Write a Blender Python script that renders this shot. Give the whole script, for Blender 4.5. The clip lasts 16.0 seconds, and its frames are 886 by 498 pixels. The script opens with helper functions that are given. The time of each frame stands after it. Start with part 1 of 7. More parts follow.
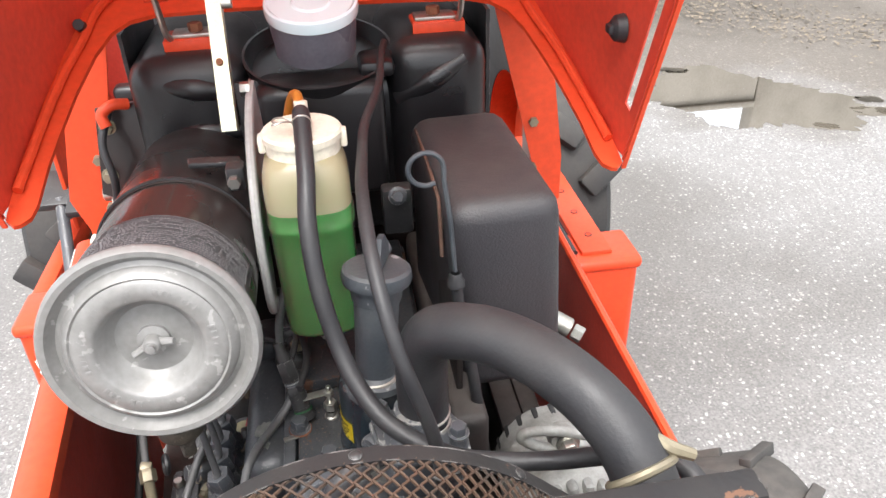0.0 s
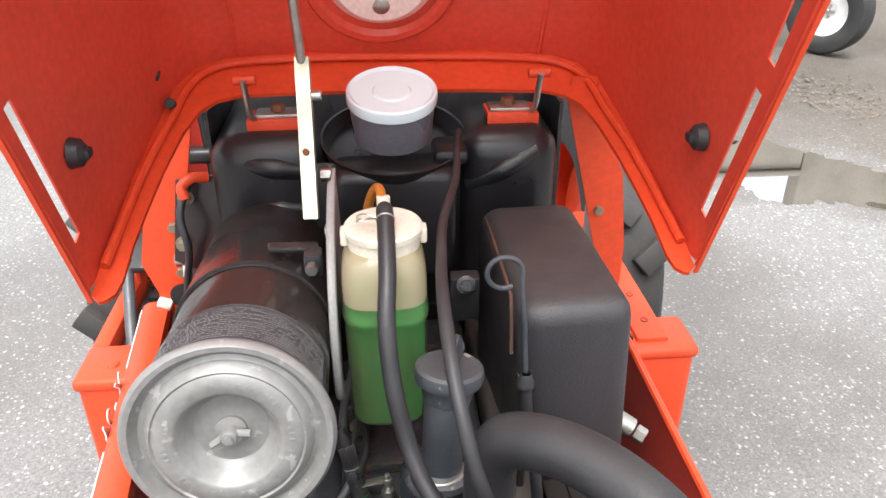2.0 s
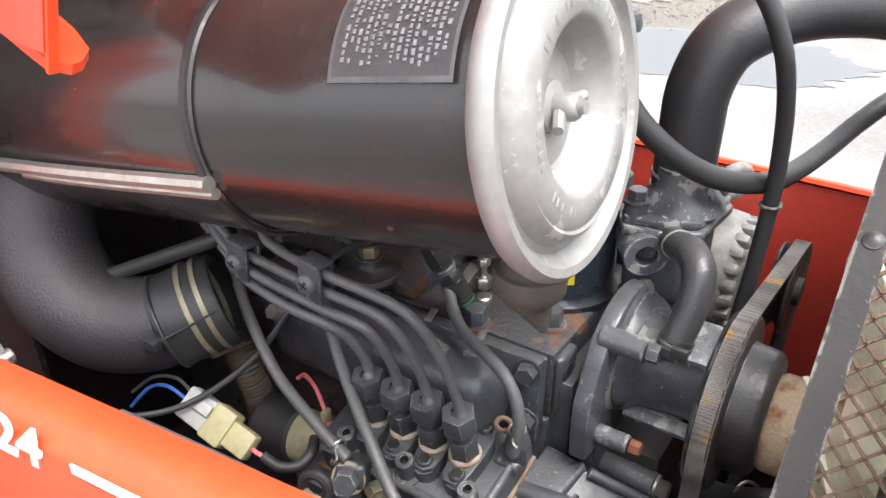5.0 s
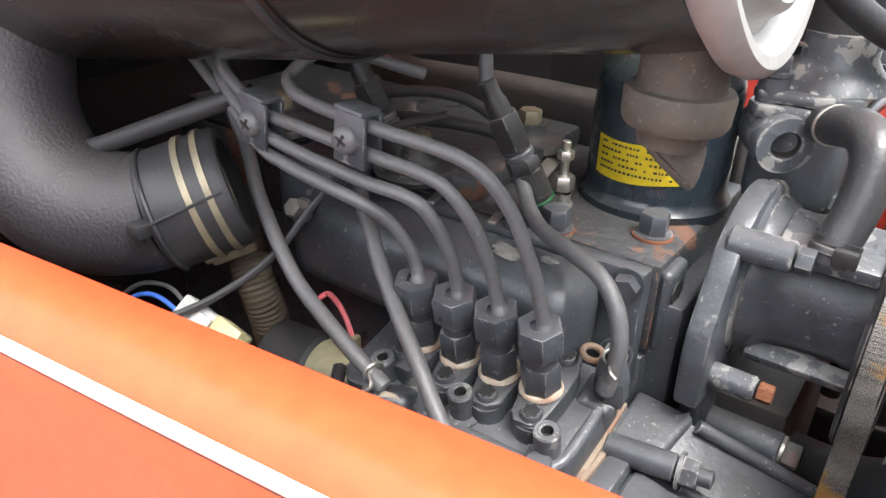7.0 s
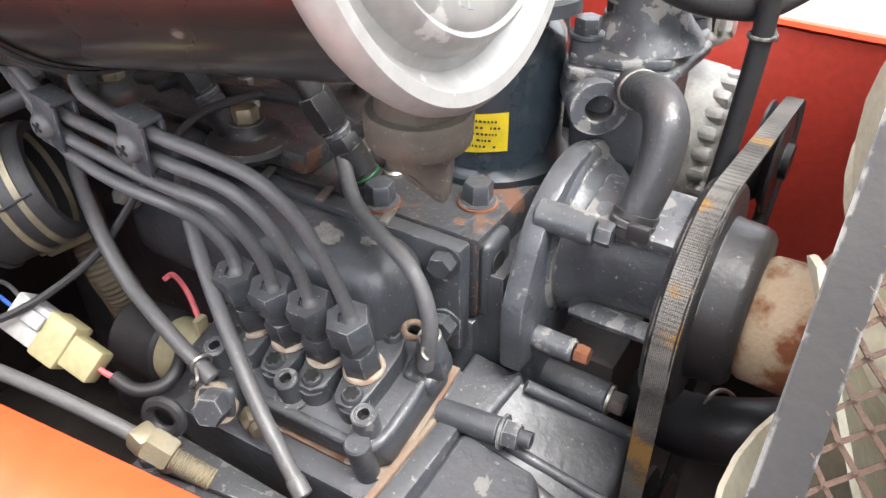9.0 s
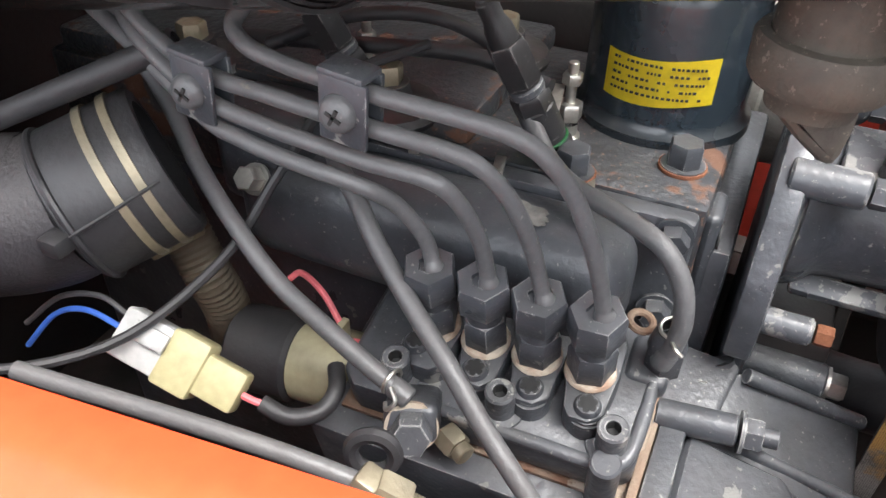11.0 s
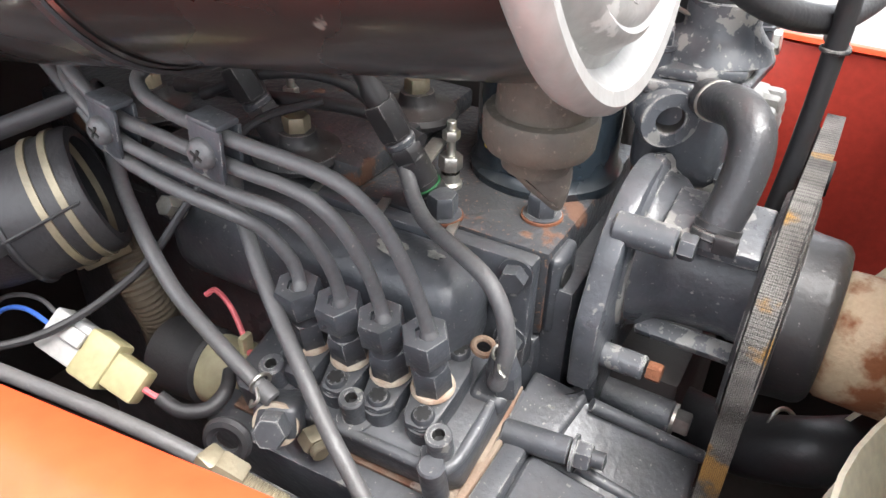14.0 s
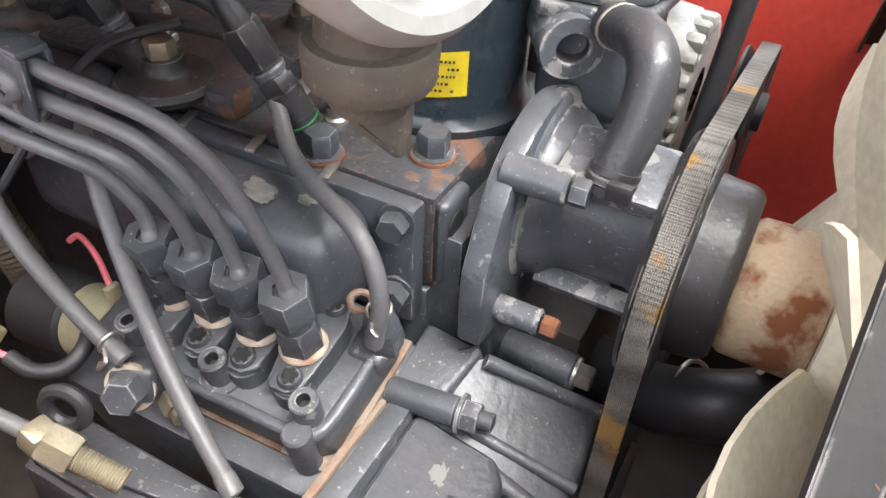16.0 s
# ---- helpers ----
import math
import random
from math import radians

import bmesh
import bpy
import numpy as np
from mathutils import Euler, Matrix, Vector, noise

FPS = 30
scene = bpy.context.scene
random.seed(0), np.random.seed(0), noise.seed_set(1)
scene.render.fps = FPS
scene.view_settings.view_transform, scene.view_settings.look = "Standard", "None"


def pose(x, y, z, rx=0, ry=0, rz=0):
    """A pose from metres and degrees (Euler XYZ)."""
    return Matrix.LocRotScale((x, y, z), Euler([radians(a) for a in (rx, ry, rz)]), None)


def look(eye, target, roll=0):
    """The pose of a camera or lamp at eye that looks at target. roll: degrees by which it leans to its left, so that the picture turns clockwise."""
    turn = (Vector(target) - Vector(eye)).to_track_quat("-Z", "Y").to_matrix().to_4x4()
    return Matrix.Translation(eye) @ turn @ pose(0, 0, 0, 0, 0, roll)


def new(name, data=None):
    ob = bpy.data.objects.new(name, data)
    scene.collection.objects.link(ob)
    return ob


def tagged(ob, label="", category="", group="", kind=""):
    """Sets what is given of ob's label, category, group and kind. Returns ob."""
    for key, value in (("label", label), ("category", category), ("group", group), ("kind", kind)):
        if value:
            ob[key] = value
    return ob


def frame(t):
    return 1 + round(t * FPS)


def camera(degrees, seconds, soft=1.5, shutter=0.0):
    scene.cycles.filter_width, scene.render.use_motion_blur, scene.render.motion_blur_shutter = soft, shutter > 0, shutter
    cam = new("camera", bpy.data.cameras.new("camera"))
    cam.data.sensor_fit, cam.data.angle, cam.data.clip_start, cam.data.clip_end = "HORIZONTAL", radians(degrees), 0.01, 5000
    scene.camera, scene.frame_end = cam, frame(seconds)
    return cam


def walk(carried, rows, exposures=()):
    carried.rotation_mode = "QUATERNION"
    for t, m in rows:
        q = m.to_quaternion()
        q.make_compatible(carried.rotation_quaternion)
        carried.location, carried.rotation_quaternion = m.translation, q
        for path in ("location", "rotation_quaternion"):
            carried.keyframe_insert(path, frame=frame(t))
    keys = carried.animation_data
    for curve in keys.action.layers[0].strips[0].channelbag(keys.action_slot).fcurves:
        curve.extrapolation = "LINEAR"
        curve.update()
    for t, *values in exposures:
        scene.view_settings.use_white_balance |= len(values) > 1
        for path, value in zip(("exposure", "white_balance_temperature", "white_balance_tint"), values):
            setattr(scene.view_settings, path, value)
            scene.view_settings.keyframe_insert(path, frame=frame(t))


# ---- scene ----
cam = camera(60.6, 16.0)
PATH = [
    (0, (0.04, 0.032, 1.443), (0.28, 1.704, 0.373), -1.8),
    (0.5, (0.036, 0.034, 1.461), (0.242, 1.742, 0.441), -0.3),
    (1, (0.04, 0.057, 1.47), (0.26, 1.78, 0.479), -0.6),
    (1.5, (0.018, 0.061, 1.475), (0.246, 1.79, 0.497), -0.5),
    (2, (0.01, 0.052, 1.481), (0.171, 1.799, 0.52), -0.0),
    (2.5, (-0.027, 0.061, 1.462), (0.192, 1.762, 0.432), 0.8),
    (3, (-0.158, 0.114, 1.434), (0.432, 1.686, 0.347), 1.4),
    (3.5, (-0.287, 0.155, 1.424), (0.599, 1.569, 0.322), 1.4),
    (4, (-0.306, 0.176, 1.388), (0.727, 1.511, 0.315), 1.9),
    (4.5, (-0.385, 0.252, 1.334), (0.877, 1.442, 0.338), -0.2),
    (5, (-0.375, 0.33, 1.219), (1.07, 1.321, 0.256), -0.5),
    (7.5, (-0.309, 0.392, 1.104), (1.133, 1.42, 0.176), 2.1),
    (8, (-0.267, 0.35, 1.112), (1.146, 1.363, 0.123), 0.7),
    (8.5, (-0.271, 0.322, 1.152), (1.116, 1.273, 0.069), 0.3),
    (9, (-0.282, 0.346, 1.145), (1.085, 1.206, -0.035), -0.5),
    (9.5, (-0.285, 0.403, 1.129), (1.075, 1.111, -0.155), 0.3),
    (10, (-0.284, 0.448, 1.121), (1.077, 1.106, -0.189), 0.5),
    (12.5, (-0.32, 0.49, 1.102), (1.212, 1.171, 0.012), 1.0),
    (13, (-0.298, 0.438, 1.114), (1.21, 1.16, 0.017), 1.3),
    (13.5, (-0.303, 0.409, 1.129), (1.166, 1.184, 0.015), 1.3),
    (14, (-0.3, 0.391, 1.134), (1.142, 1.193, 0.003), 1.5),
    (14.5, (-0.291, 0.374, 1.127), (1.128, 1.186, -0.025), 1.7),
    (15, (-0.271, 0.361, 1.125), (1.112, 1.186, -0.062), 2.1),
    (15.5, (-0.261, 0.364, 1.121), (1.098, 1.143, -0.122), 2.5),
    (16, (-0.251, 0.371, 1.122), (1.124, 1.05, -0.162), 3.2),
]
EXPOSURE = [(0, 1.25), (1.8, 1.15), (2.4, 0.98), (3.0, 0.9), (3.5, 0.62), (4.3, 0.68), (5.0, 1.68), (7.5, 2.2), (8.5, 2.25), (10, 1.95), (12.5, 2.38), (13.4, 2.25), (14, 2.22), (16, 2.2)]
walk(cam, [(t, look(eye, target, roll)) for t, eye, target, roll in PATH], EXPOSURE)

# ---------- world and light ----------
world = bpy.data.worlds.new("overcast_sky")
scene.world = world
world.use_nodes = True
wn, wl = world.node_tree.nodes, world.node_tree.links
wn.clear()
w_out = wn.new("ShaderNodeOutputWorld")
w_bg = wn.new("ShaderNodeBackground")
w_sky = wn.new("ShaderNodeTexSky")
w_sky.sky_type = "NISHITA"
w_sky.sun_disc = False
w_sky.sun_elevation = radians(64)
w_sky.sun_rotation = radians(-165)
w_sky.dust_density = 6.0
w_sky.air_density = 0.8
w_hsv = wn.new("ShaderNodeHueSaturation")
w_hsv.inputs["Saturation"].default_value = 0.18
w_bg.inputs["Strength"].default_value = 0.10
wl.new(w_sky.outputs[0], w_hsv.inputs["Color"])
wl.new(w_hsv.outputs[0], w_bg.inputs["Color"])
w_cloud = wn.new("ShaderNodeBackground")
w_cloud.inputs["Color"].default_value = (0.93, 0.975, 1.06, 1)
w_cloud.inputs["Strength"].default_value = 0.52
w_add = wn.new("ShaderNodeAddShader")
wl.new(w_bg.outputs[0], w_add.inputs[0])
wl.new(w_cloud.outputs[0], w_add.inputs[1])
wl.new(w_add.outputs[0], w_out.inputs["Surface"])

sun = new("sun", bpy.data.lights.new("sun", "SUN"))
sun.data.energy = 1.5
sun.data.angle = radians(30)
sun.data.color = (1.0, 0.975, 0.95)
sun.matrix_world = look((-0.6, -1.7, 5.6), (0, 0.4, 0.9))

# ---------- materials ----------


def nodes_of(name):
    m = bpy.data.materials.new(name)
    m.use_nodes = True
    n, l = m.node_tree.nodes, m.node_tree.links
    return m, n, l, n["Principled BSDF"]


def surface(name, base, rough=0.5, metal=0.0, dark=None, scale=12.0, amount=0.6, chip=None, chip_scale=30.0,
            chip_at=0.62, chip_metal=0.0, chip_rough=0.6, bump=0.15, bump_scale=250.0, dust=0.0, dust_colour=(0.28, 0.25, 0.21),
            coat=0.0, stretch=(1, 1, 1), spec=0.5, chip_soft=0.025, edge=None, edge_size=0.0014, speck=None, speck_at=0.66, cast=0.0):
    """Base colour with broad stains, fine grain, chips or rust patches and a film of dust on faces that look up."""
    m, n, l, p = nodes_of(name)
    tc = n.new("ShaderNodeTexCoord")
    mp = n.new("ShaderNodeMapping")
    mp.inputs["Scale"].default_value = stretch
    l.new(tc.outputs["Object"], mp.inputs["Vector"])
    broad = n.new("ShaderNodeTexNoise")
    broad.inputs["Scale"].default_value, broad.inputs["Detail"].default_value = scale, 6
    fine = n.new("ShaderNodeTexNoise")
    fine.inputs["Scale"].default_value, fine.inputs["Detail"].default_value = bump_scale, 4
    for t in (broad, fine):
        l.new(mp.outputs[0], t.inputs["Vector"])
    dark = dark or tuple(c * 0.55 for c in base)
    mix = n.new("ShaderNodeMix")
    mix.data_type = "RGBA"
    mix.inputs["A"].default_value, mix.inputs["B"].default_value = (*base, 1), (*dark, 1)
    ramp = n.new("ShaderNodeMapRange")
    ramp.inputs["From Min"].default_value, ramp.inputs["From Max"].default_value = 0.42, 0.68
    ramp.inputs["To Max"].default_value = amount
    l.new(broad.outputs["Fac"], ramp.inputs["Value"])
    l.new(ramp.outputs[0], mix.inputs["Factor"])
    colour = mix.outputs["Result"]
    grain = n.new("ShaderNodeMix")
    grain.data_type, grain.blend_type = "RGBA", "MULTIPLY"
    grain.inputs["Factor"].default_value = 0.35
    l.new(colour, grain.inputs["A"])
    l.new(fine.outputs["Fac"], grain.inputs["B"])
    bright = n.new("ShaderNodeMix")
    bright.data_type, bright.blend_type = "RGBA", "MULTIPLY"
    bright.inputs["Factor"].default_value = 1.0
    bright.inputs["B"].default_value = (1.2, 1.2, 1.2, 1)
    l.new(grain.outputs["Result"], bright.inputs["A"])
    colour = bright.outputs["Result"]
    r_mix = n.new("ShaderNodeMapRange")
    r_mix.inputs["From Min"].default_value, r_mix.inputs["From Max"].default_value = 0.3, 0.7
    r_mix.inputs["To Min"].default_value, r_mix.inputs["To Max"].default_value = max(rough - 0.1, 0.02), min(rough + 0.12, 1)
    l.new(broad.outputs["Fac"], r_mix.inputs["Value"])
    roughness = r_mix.outputs[0]
    metallic = None
    if chip:
        cn = n.new("ShaderNodeTexNoise")
        cn.inputs["Scale"].default_value, cn.inputs["Detail"].default_value, cn.inputs["Roughness"].default_value = chip_scale, 5, 0.55
        l.new(mp.outputs[0], cn.inputs["Vector"])
        cr = n.new("ShaderNodeMapRange")
        cr.inputs["From Min"].default_value, cr.inputs["From Max"].default_value = chip_at, chip_at + chip_soft
        l.new(cn.outputs["Fac"], cr.inputs["Value"])
        cm = n.new("ShaderNodeMix")
        cm.data_type = "RGBA"
        cm.inputs["B"].default_value = (*chip, 1)
        l.new(cr.outputs[0], cm.inputs["Factor"])
        l.new(colour, cm.inputs["A"])
        colour = cm.outputs["Result"]
        mm = n.new("ShaderNodeMix")
        mm.inputs["A"].default_value, mm.inputs["B"].default_value = metal, chip_metal
        l.new(cr.outputs[0], mm.inputs["Factor"])
        metallic = mm.outputs["Result"]
        rm = n.new("ShaderNodeMix")
        rm.inputs["B"].default_value = chip_rough
        l.new(cr.outputs[0], rm.inputs["Factor"])
        l.new(roughness, rm.inputs["A"])
        roughness = rm.outputs["Result"]
    if speck:
        sn = n.new("ShaderNodeTexNoise")
        sn.inputs["Scale"].default_value, sn.inputs["Detail"].default_value, sn.inputs["Roughness"].default_value = 420.0, 3, 0.6
        l.new(mp.outputs[0], sn.inputs["Vector"])
        sr = n.new("ShaderNodeMapRange")
        sr.inputs["From Min"].default_value, sr.inputs["From Max"].default_value = speck_at, speck_at + 0.05
        l.new(sn.outputs["Fac"], sr.inputs["Value"])
        sm = n.new("ShaderNodeMix")
        sm.data_type = "RGBA"
        sm.inputs["B"].default_value = (*speck, 1)
        l.new(sr.outputs[0], sm.inputs["Factor"])
        l.new(colour, sm.inputs["A"])
        colour = sm.outputs["Result"]
    if edge:
        bev = n.new("ShaderNodeBevel")
        bev.samples = 4
        bev.inputs["Radius"].default_value = edge_size
        ge = n.new("ShaderNodeNewGeometry")
        dot = n.new("ShaderNodeVectorMath")
        dot.operation = "DOT_PRODUCT"
        l.new(bev.outputs[0], dot.inputs[0])
        l.new(ge.outputs["Normal"], dot.inputs[1])
        wear = n.new("ShaderNodeTexNoise")
        wear.inputs["Scale"].default_value, wear.inputs["Detail"].default_value = 90.0, 5
        l.new(mp.outputs[0], wear.inputs["Vector"])
        w1 = n.new("ShaderNodeMapRange")
        w1.inputs["From Min"].default_value, w1.inputs["From Max"].default_value = 0.985, 0.90
        l.new(dot.outputs["Value"], w1.inputs["Value"])
        w2 = n.new("ShaderNodeMapRange")
        w2.inputs["From Min"].default_value, w2.inputs["From Max"].default_value = 0.51, 0.56
        l.new(wear.outputs["Fac"], w2.inputs["Value"])
        w3 = n.new("ShaderNodeMath")
        w3.operation = "MULTIPLY"
        l.new(w1.outputs[0], w3.inputs[0])
        l.new(w2.outputs[0], w3.inputs[1])
        em = n.new("ShaderNodeMix")
        em.data_type = "RGBA"
        em.inputs["B"].default_value = (*edge, 1)
        l.new(w3.outputs[0], em.inputs["Factor"])
        l.new(colour, em.inputs["A"])
        colour = em.outputs["Result"]
    if dust:
        geo = n.new("ShaderNodeNewGeometry")
        sep = n.new("ShaderNodeSeparateXYZ")
        l.new(geo.outputs["Normal"], sep.inputs[0])
        up = n.new("ShaderNodeMapRange")
        up.inputs["From Min"].default_value, up.inputs["From Max"].default_value = 0.2, 1.0
        up.inputs["To Max"].default_value = dust
        l.new(sep.outputs["Z"], up.inputs["Value"])
        dn = n.new("ShaderNodeTexNoise")
        dn.inputs["Scale"].default_value, dn.inputs["Detail"].default_value = 45.0, 6
        l.new(mp.outputs[0], dn.inputs["Vector"])
        dm = n.new("ShaderNodeMath")
        dm.operation = "MULTIPLY"
        l.new(up.outputs[0], dm.inputs[0])
        l.new(dn.outputs["Fac"], dm.inputs[1])
        dd = n.new("ShaderNodeMix")
        dd.data_type = "RGBA"
        dd.inputs["B"].default_value = (*dust_colour, 1)
        l.new(dm.outputs[0], dd.inputs["Factor"])
        l.new(colour, dd.inputs["A"])
        colour = dd.outputs["Result"]
    l.new(colour, p.inputs["Base Color"])
    l.new(roughness, p.inputs["Roughness"])
    if metallic:
        l.new(metallic, p.inputs["Metallic"])
    else:
        p.inputs["Metallic"].default_value = metal
    p.inputs["Coat Weight"].default_value = coat
    p.inputs["Coat Roughness"].default_value = 0.08
    p.inputs["Specular IOR Level"].default_value = spec
    if bump:
        bp = n.new("ShaderNodeBump")
        bp.inputs["Strength"].default_value, bp.inputs["Distance"].default_value = bump, 0.002
        height = fine.outputs["Fac"]
        if cast:
            rough_cast = n.new("ShaderNodeTexNoise")
            rough_cast.inputs["Scale"].default_value, rough_cast.inputs["Detail"].default_value = 75.0, 4
            l.new(mp.outputs[0], rough_cast.inputs["Vector"])
            both = n.new("ShaderNodeMath")
            both.operation = "MULTIPLY_ADD"
            both.inputs[1].default_value = cast
            l.new(rough_cast.outputs["Fac"], both.inputs[0])
            l.new(height, both.inputs[2])
            height = both.outputs[0]
        l.new(height, bp.inputs["Height"])
        l.new(bp.outputs[0], p.inputs["Normal"])
    return m


HOOD_RED = surface("hood_inner_paint", (0.70, 0.080, 0.045), 0.38, dark=(0.62, 0.05, 0.022), scale=4, amount=0.6, bump=0.06, bump_scale=140, coat=0.15, chip=(0.5, 0.3, 0.22), chip_scale=30, chip_at=0.76)
ORANGE = surface("orange_paint", (0.70, 0.068, 0.022), 0.38, dark=(0.58, 0.058, 0.018), scale=5, amount=0.6, chip=(0.50, 0.26, 0.17), chip_scale=26,
                 chip_at=0.745, bump=0.05, bump_scale=120, coat=0.05, spec=0.3, dust=0.03, dust_colour=(0.5, 0.35, 0.25))
# The orange paint again, made redder and darker to stand for shade.
SHADED_ORANGE = surface("shaded_orange_paint", (0.62, 0.070, 0.048), 0.40, dark=(0.48, 0.045, 0.032), scale=7, amount=0.6, bump=0.08, bump_scale=160, coat=0.1)
ENGINE = surface("engine_paint", (0.060, 0.065, 0.075), 0.36, dark=(0.026, 0.029, 0.034), scale=24, amount=0.9, chip=(0.17, 0.17, 0.162),
                 chip_scale=62, chip_at=0.665, chip_metal=0.1, chip_rough=0.55, chip_soft=0.012, bump=0.24, bump_scale=260, dust=0.14, edge=(0.28, 0.28, 0.28), edge_size=0.0009, speck=(0.20, 0.195, 0.185), speck_at=0.665, cast=0.2)
ENGINE_WORN = surface("worn_engine_paint", (0.072, 0.077, 0.087), 0.38, dark=(0.032, 0.035, 0.040), scale=18, amount=0.85, chip=(0.20, 0.198, 0.19),
                      chip_scale=60, chip_at=0.635, chip_metal=0.2, chip_rough=0.5, chip_soft=0.012, bump=0.3, bump_scale=300, dust=0.16, edge=(0.38, 0.38, 0.37), edge_size=0.0014, speck=(0.26, 0.255, 0.24), speck_at=0.65, cast=0.5)
FLAKED = surface("flaking_grey_paint", (0.080, 0.086, 0.097), 0.32, dark=(0.035, 0.038, 0.042), scale=16, amount=0.8, chip=(0.23, 0.228, 0.22),
                 chip_scale=66, chip_at=0.555, chip_metal=0.2, bump=0.12, bump_scale=300, dust=0.2, edge=(0.42, 0.41, 0.39), edge_size=0.003, chip_soft=0.012, speck=(0.28, 0.275, 0.26), speck_at=0.64, cast=0.6)
HEAD_RUST = surface("rusty_engine_paint", (0.034, 0.037, 0.042), 0.36, dark=(0.020, 0.021, 0.023), scale=18, amount=0.8, chip=(0.105, 0.050, 0.030),
                    chip_scale=26, chip_at=0.60, chip_rough=0.9, chip_soft=0.03, bump=0.4, bump_scale=260, dust=0.05, edge=(0.20, 0.10, 0.06), speck=(0.16, 0.10, 0.065), speck_at=0.62, cast=1.5)
DARK_RUST = surface("dark_rust", (0.11, 0.055, 0.035), 0.9, dark=(0.05, 0.032, 0.026), scale=60, amount=0.9, bump=0.5, bump_scale=500)
RUST = surface("rust", (0.20, 0.075, 0.035), 0.9, dark=(0.10, 0.035, 0.02), scale=55, amount=0.9, bump=0.5, bump_scale=500)
HUB_RUST = surface("rusty_cream_steel", (0.37, 0.285, 0.185), 0.62, dark=(0.27, 0.155, 0.08), scale=14, amount=0.8, chip=(0.17, 0.062, 0.022), chip_scale=36,
                   chip_at=0.46, chip_soft=0.10, chip_rough=0.9, bump=0.3, bump_scale=520)
ALU = surface("dusty_cast_aluminium", (0.35, 0.345, 0.325), 0.55, 0.3, dark=(0.19, 0.185, 0.165), scale=40, amount=0.8, bump=0.3, bump_scale=380)
CAP_ALU = surface("oxidised_pale_alloy", (0.262, 0.256, 0.247), 0.44, 0.28, dark=(0.195, 0.19, 0.18), scale=28, amount=0.6, chip=(0.35, 0.34, 0.325), chip_scale=70,
                  chip_at=0.62, chip_rough=0.6, chip_metal=0.2, bump=0.12, bump_scale=180)
STEEL = surface("zinc_steel", (0.50, 0.49, 0.45), 0.38, 0.9, dark=(0.34, 0.32, 0.27), scale=60, amount=0.6, bump=0.15, bump_scale=500)
ZINC_YELLOW = surface("yellow_zinc", (0.42, 0.40, 0.29), 0.38, 0.75, dark=(0.33, 0.36, 0.30), scale=45, amount=0.7, bump=0.12, bump_scale=400)
BRASS = surface("dull_brass", (0.52, 0.40, 0.20), 0.38, 0.9, dark=(0.34, 0.25, 0.13), scale=50, amount=0.7, bump=0.2, bump_scale=400)
DULL_BAND = surface("dull_yellowed_steel", (0.30, 0.26, 0.18), 0.45, 0.5, dark=(0.18, 0.16, 0.12), scale=50, amount=0.7, bump=0.2, bump_scale=400)
BLACK_PAINT = surface("gloss_black_paint", (0.018, 0.016, 0.0155), 0.27, dark=(0.022, 0.010, 0.010), scale=9, amount=0.8, chip=(0.10, 0.09, 0.08), chip_scale=60,
                      chip_at=0.74, bump=0.05, bump_scale=90, coat=0.25, dust=0.10)
BLACK_DUSTY = surface("dusty_black_steel", (0.022, 0.022, 0.024), 0.42, dark=(0.036, 0.033, 0.031), scale=14, amount=0.6, chip=(0.14, 0.10, 0.07), chip_scale=36, chip_at=0.71,
                      bump=0.2, bump_scale=220, dust=0.12, edge=(0.22, 0.21, 0.20), speck=(0.17, 0.16, 0.15), speck_at=0.67, cast=0.8)
BLACK_PLASTIC = surface("black_moulded_plastic", (0.012, 0.0115, 0.013), 0.34, dark=(0.020, 0.017, 0.018), scale=8, amount=0.6, bump=0.10, bump_scale=420, dust=0.06)
BOX_PLASTIC = surface("matt_black_grained_cover", (0.030, 0.0285, 0.032), 0.52, dark=(0.040, 0.034, 0.036), scale=9, amount=0.6, chip=(0.13, 0.05, 0.035), chip_scale=14, chip_at=0.735,
                      bump=0.35, bump_scale=520, dust=0.18)
RUBBER = surface("black_rubber", (0.021, 0.021, 0.0235), 0.50, dark=(0.034, 0.033, 0.034), scale=24, amount=0.6, bump=0.15, bump_scale=350, dust=0.07)
DARK_HOSE = surface("satin_black_hose", (0.040, 0.041, 0.045), 0.36, dark=(0.026, 0.026, 0.029), scale=26, amount=0.7, chip=(0.15, 0.14, 0.125), chip_scale=55, chip_at=0.70, bump=0.22, bump_scale=320, dust=0.12, speck=(0.15, 0.15, 0.145), speck_at=0.66, cast=1.0)
PIPE = surface("grey_black_pipe", (0.092, 0.093, 0.097), 0.42, dark=(0.064, 0.064, 0.067), scale=30, amount=0.6, chip=(0.14, 0.12, 0.10), chip_scale=60, chip_at=0.70, bump=0.18, bump_scale=400, dust=0.22, speck=(0.16, 0.155, 0.145), speck_at=0.68)
DUSTY_RUBBER = surface("dusty_brown_rubber", (0.068, 0.056, 0.043), 0.7, dark=(0.026, 0.023, 0.021), scale=34, amount=0.95, bump=0.35, bump_scale=320, dust=0.3, speck=(0.12, 0.10, 0.08), speck_at=0.62, cast=1.0)
BROWN_RUBBER = surface("brown_ribbed_hose", (0.105, 0.083, 0.055), 0.7, dark=(0.06, 0.046, 0.032), scale=28, amount=0.7, bump=0.2, bump_scale=320, dust=0.3)
NECK_GREY = surface("frosted_grey_plastic", (0.15, 0.145, 0.17), 0.32, dark=(0.11, 0.105, 0.125), scale=20, amount=0.6, bump=0.08, dust=0.1)
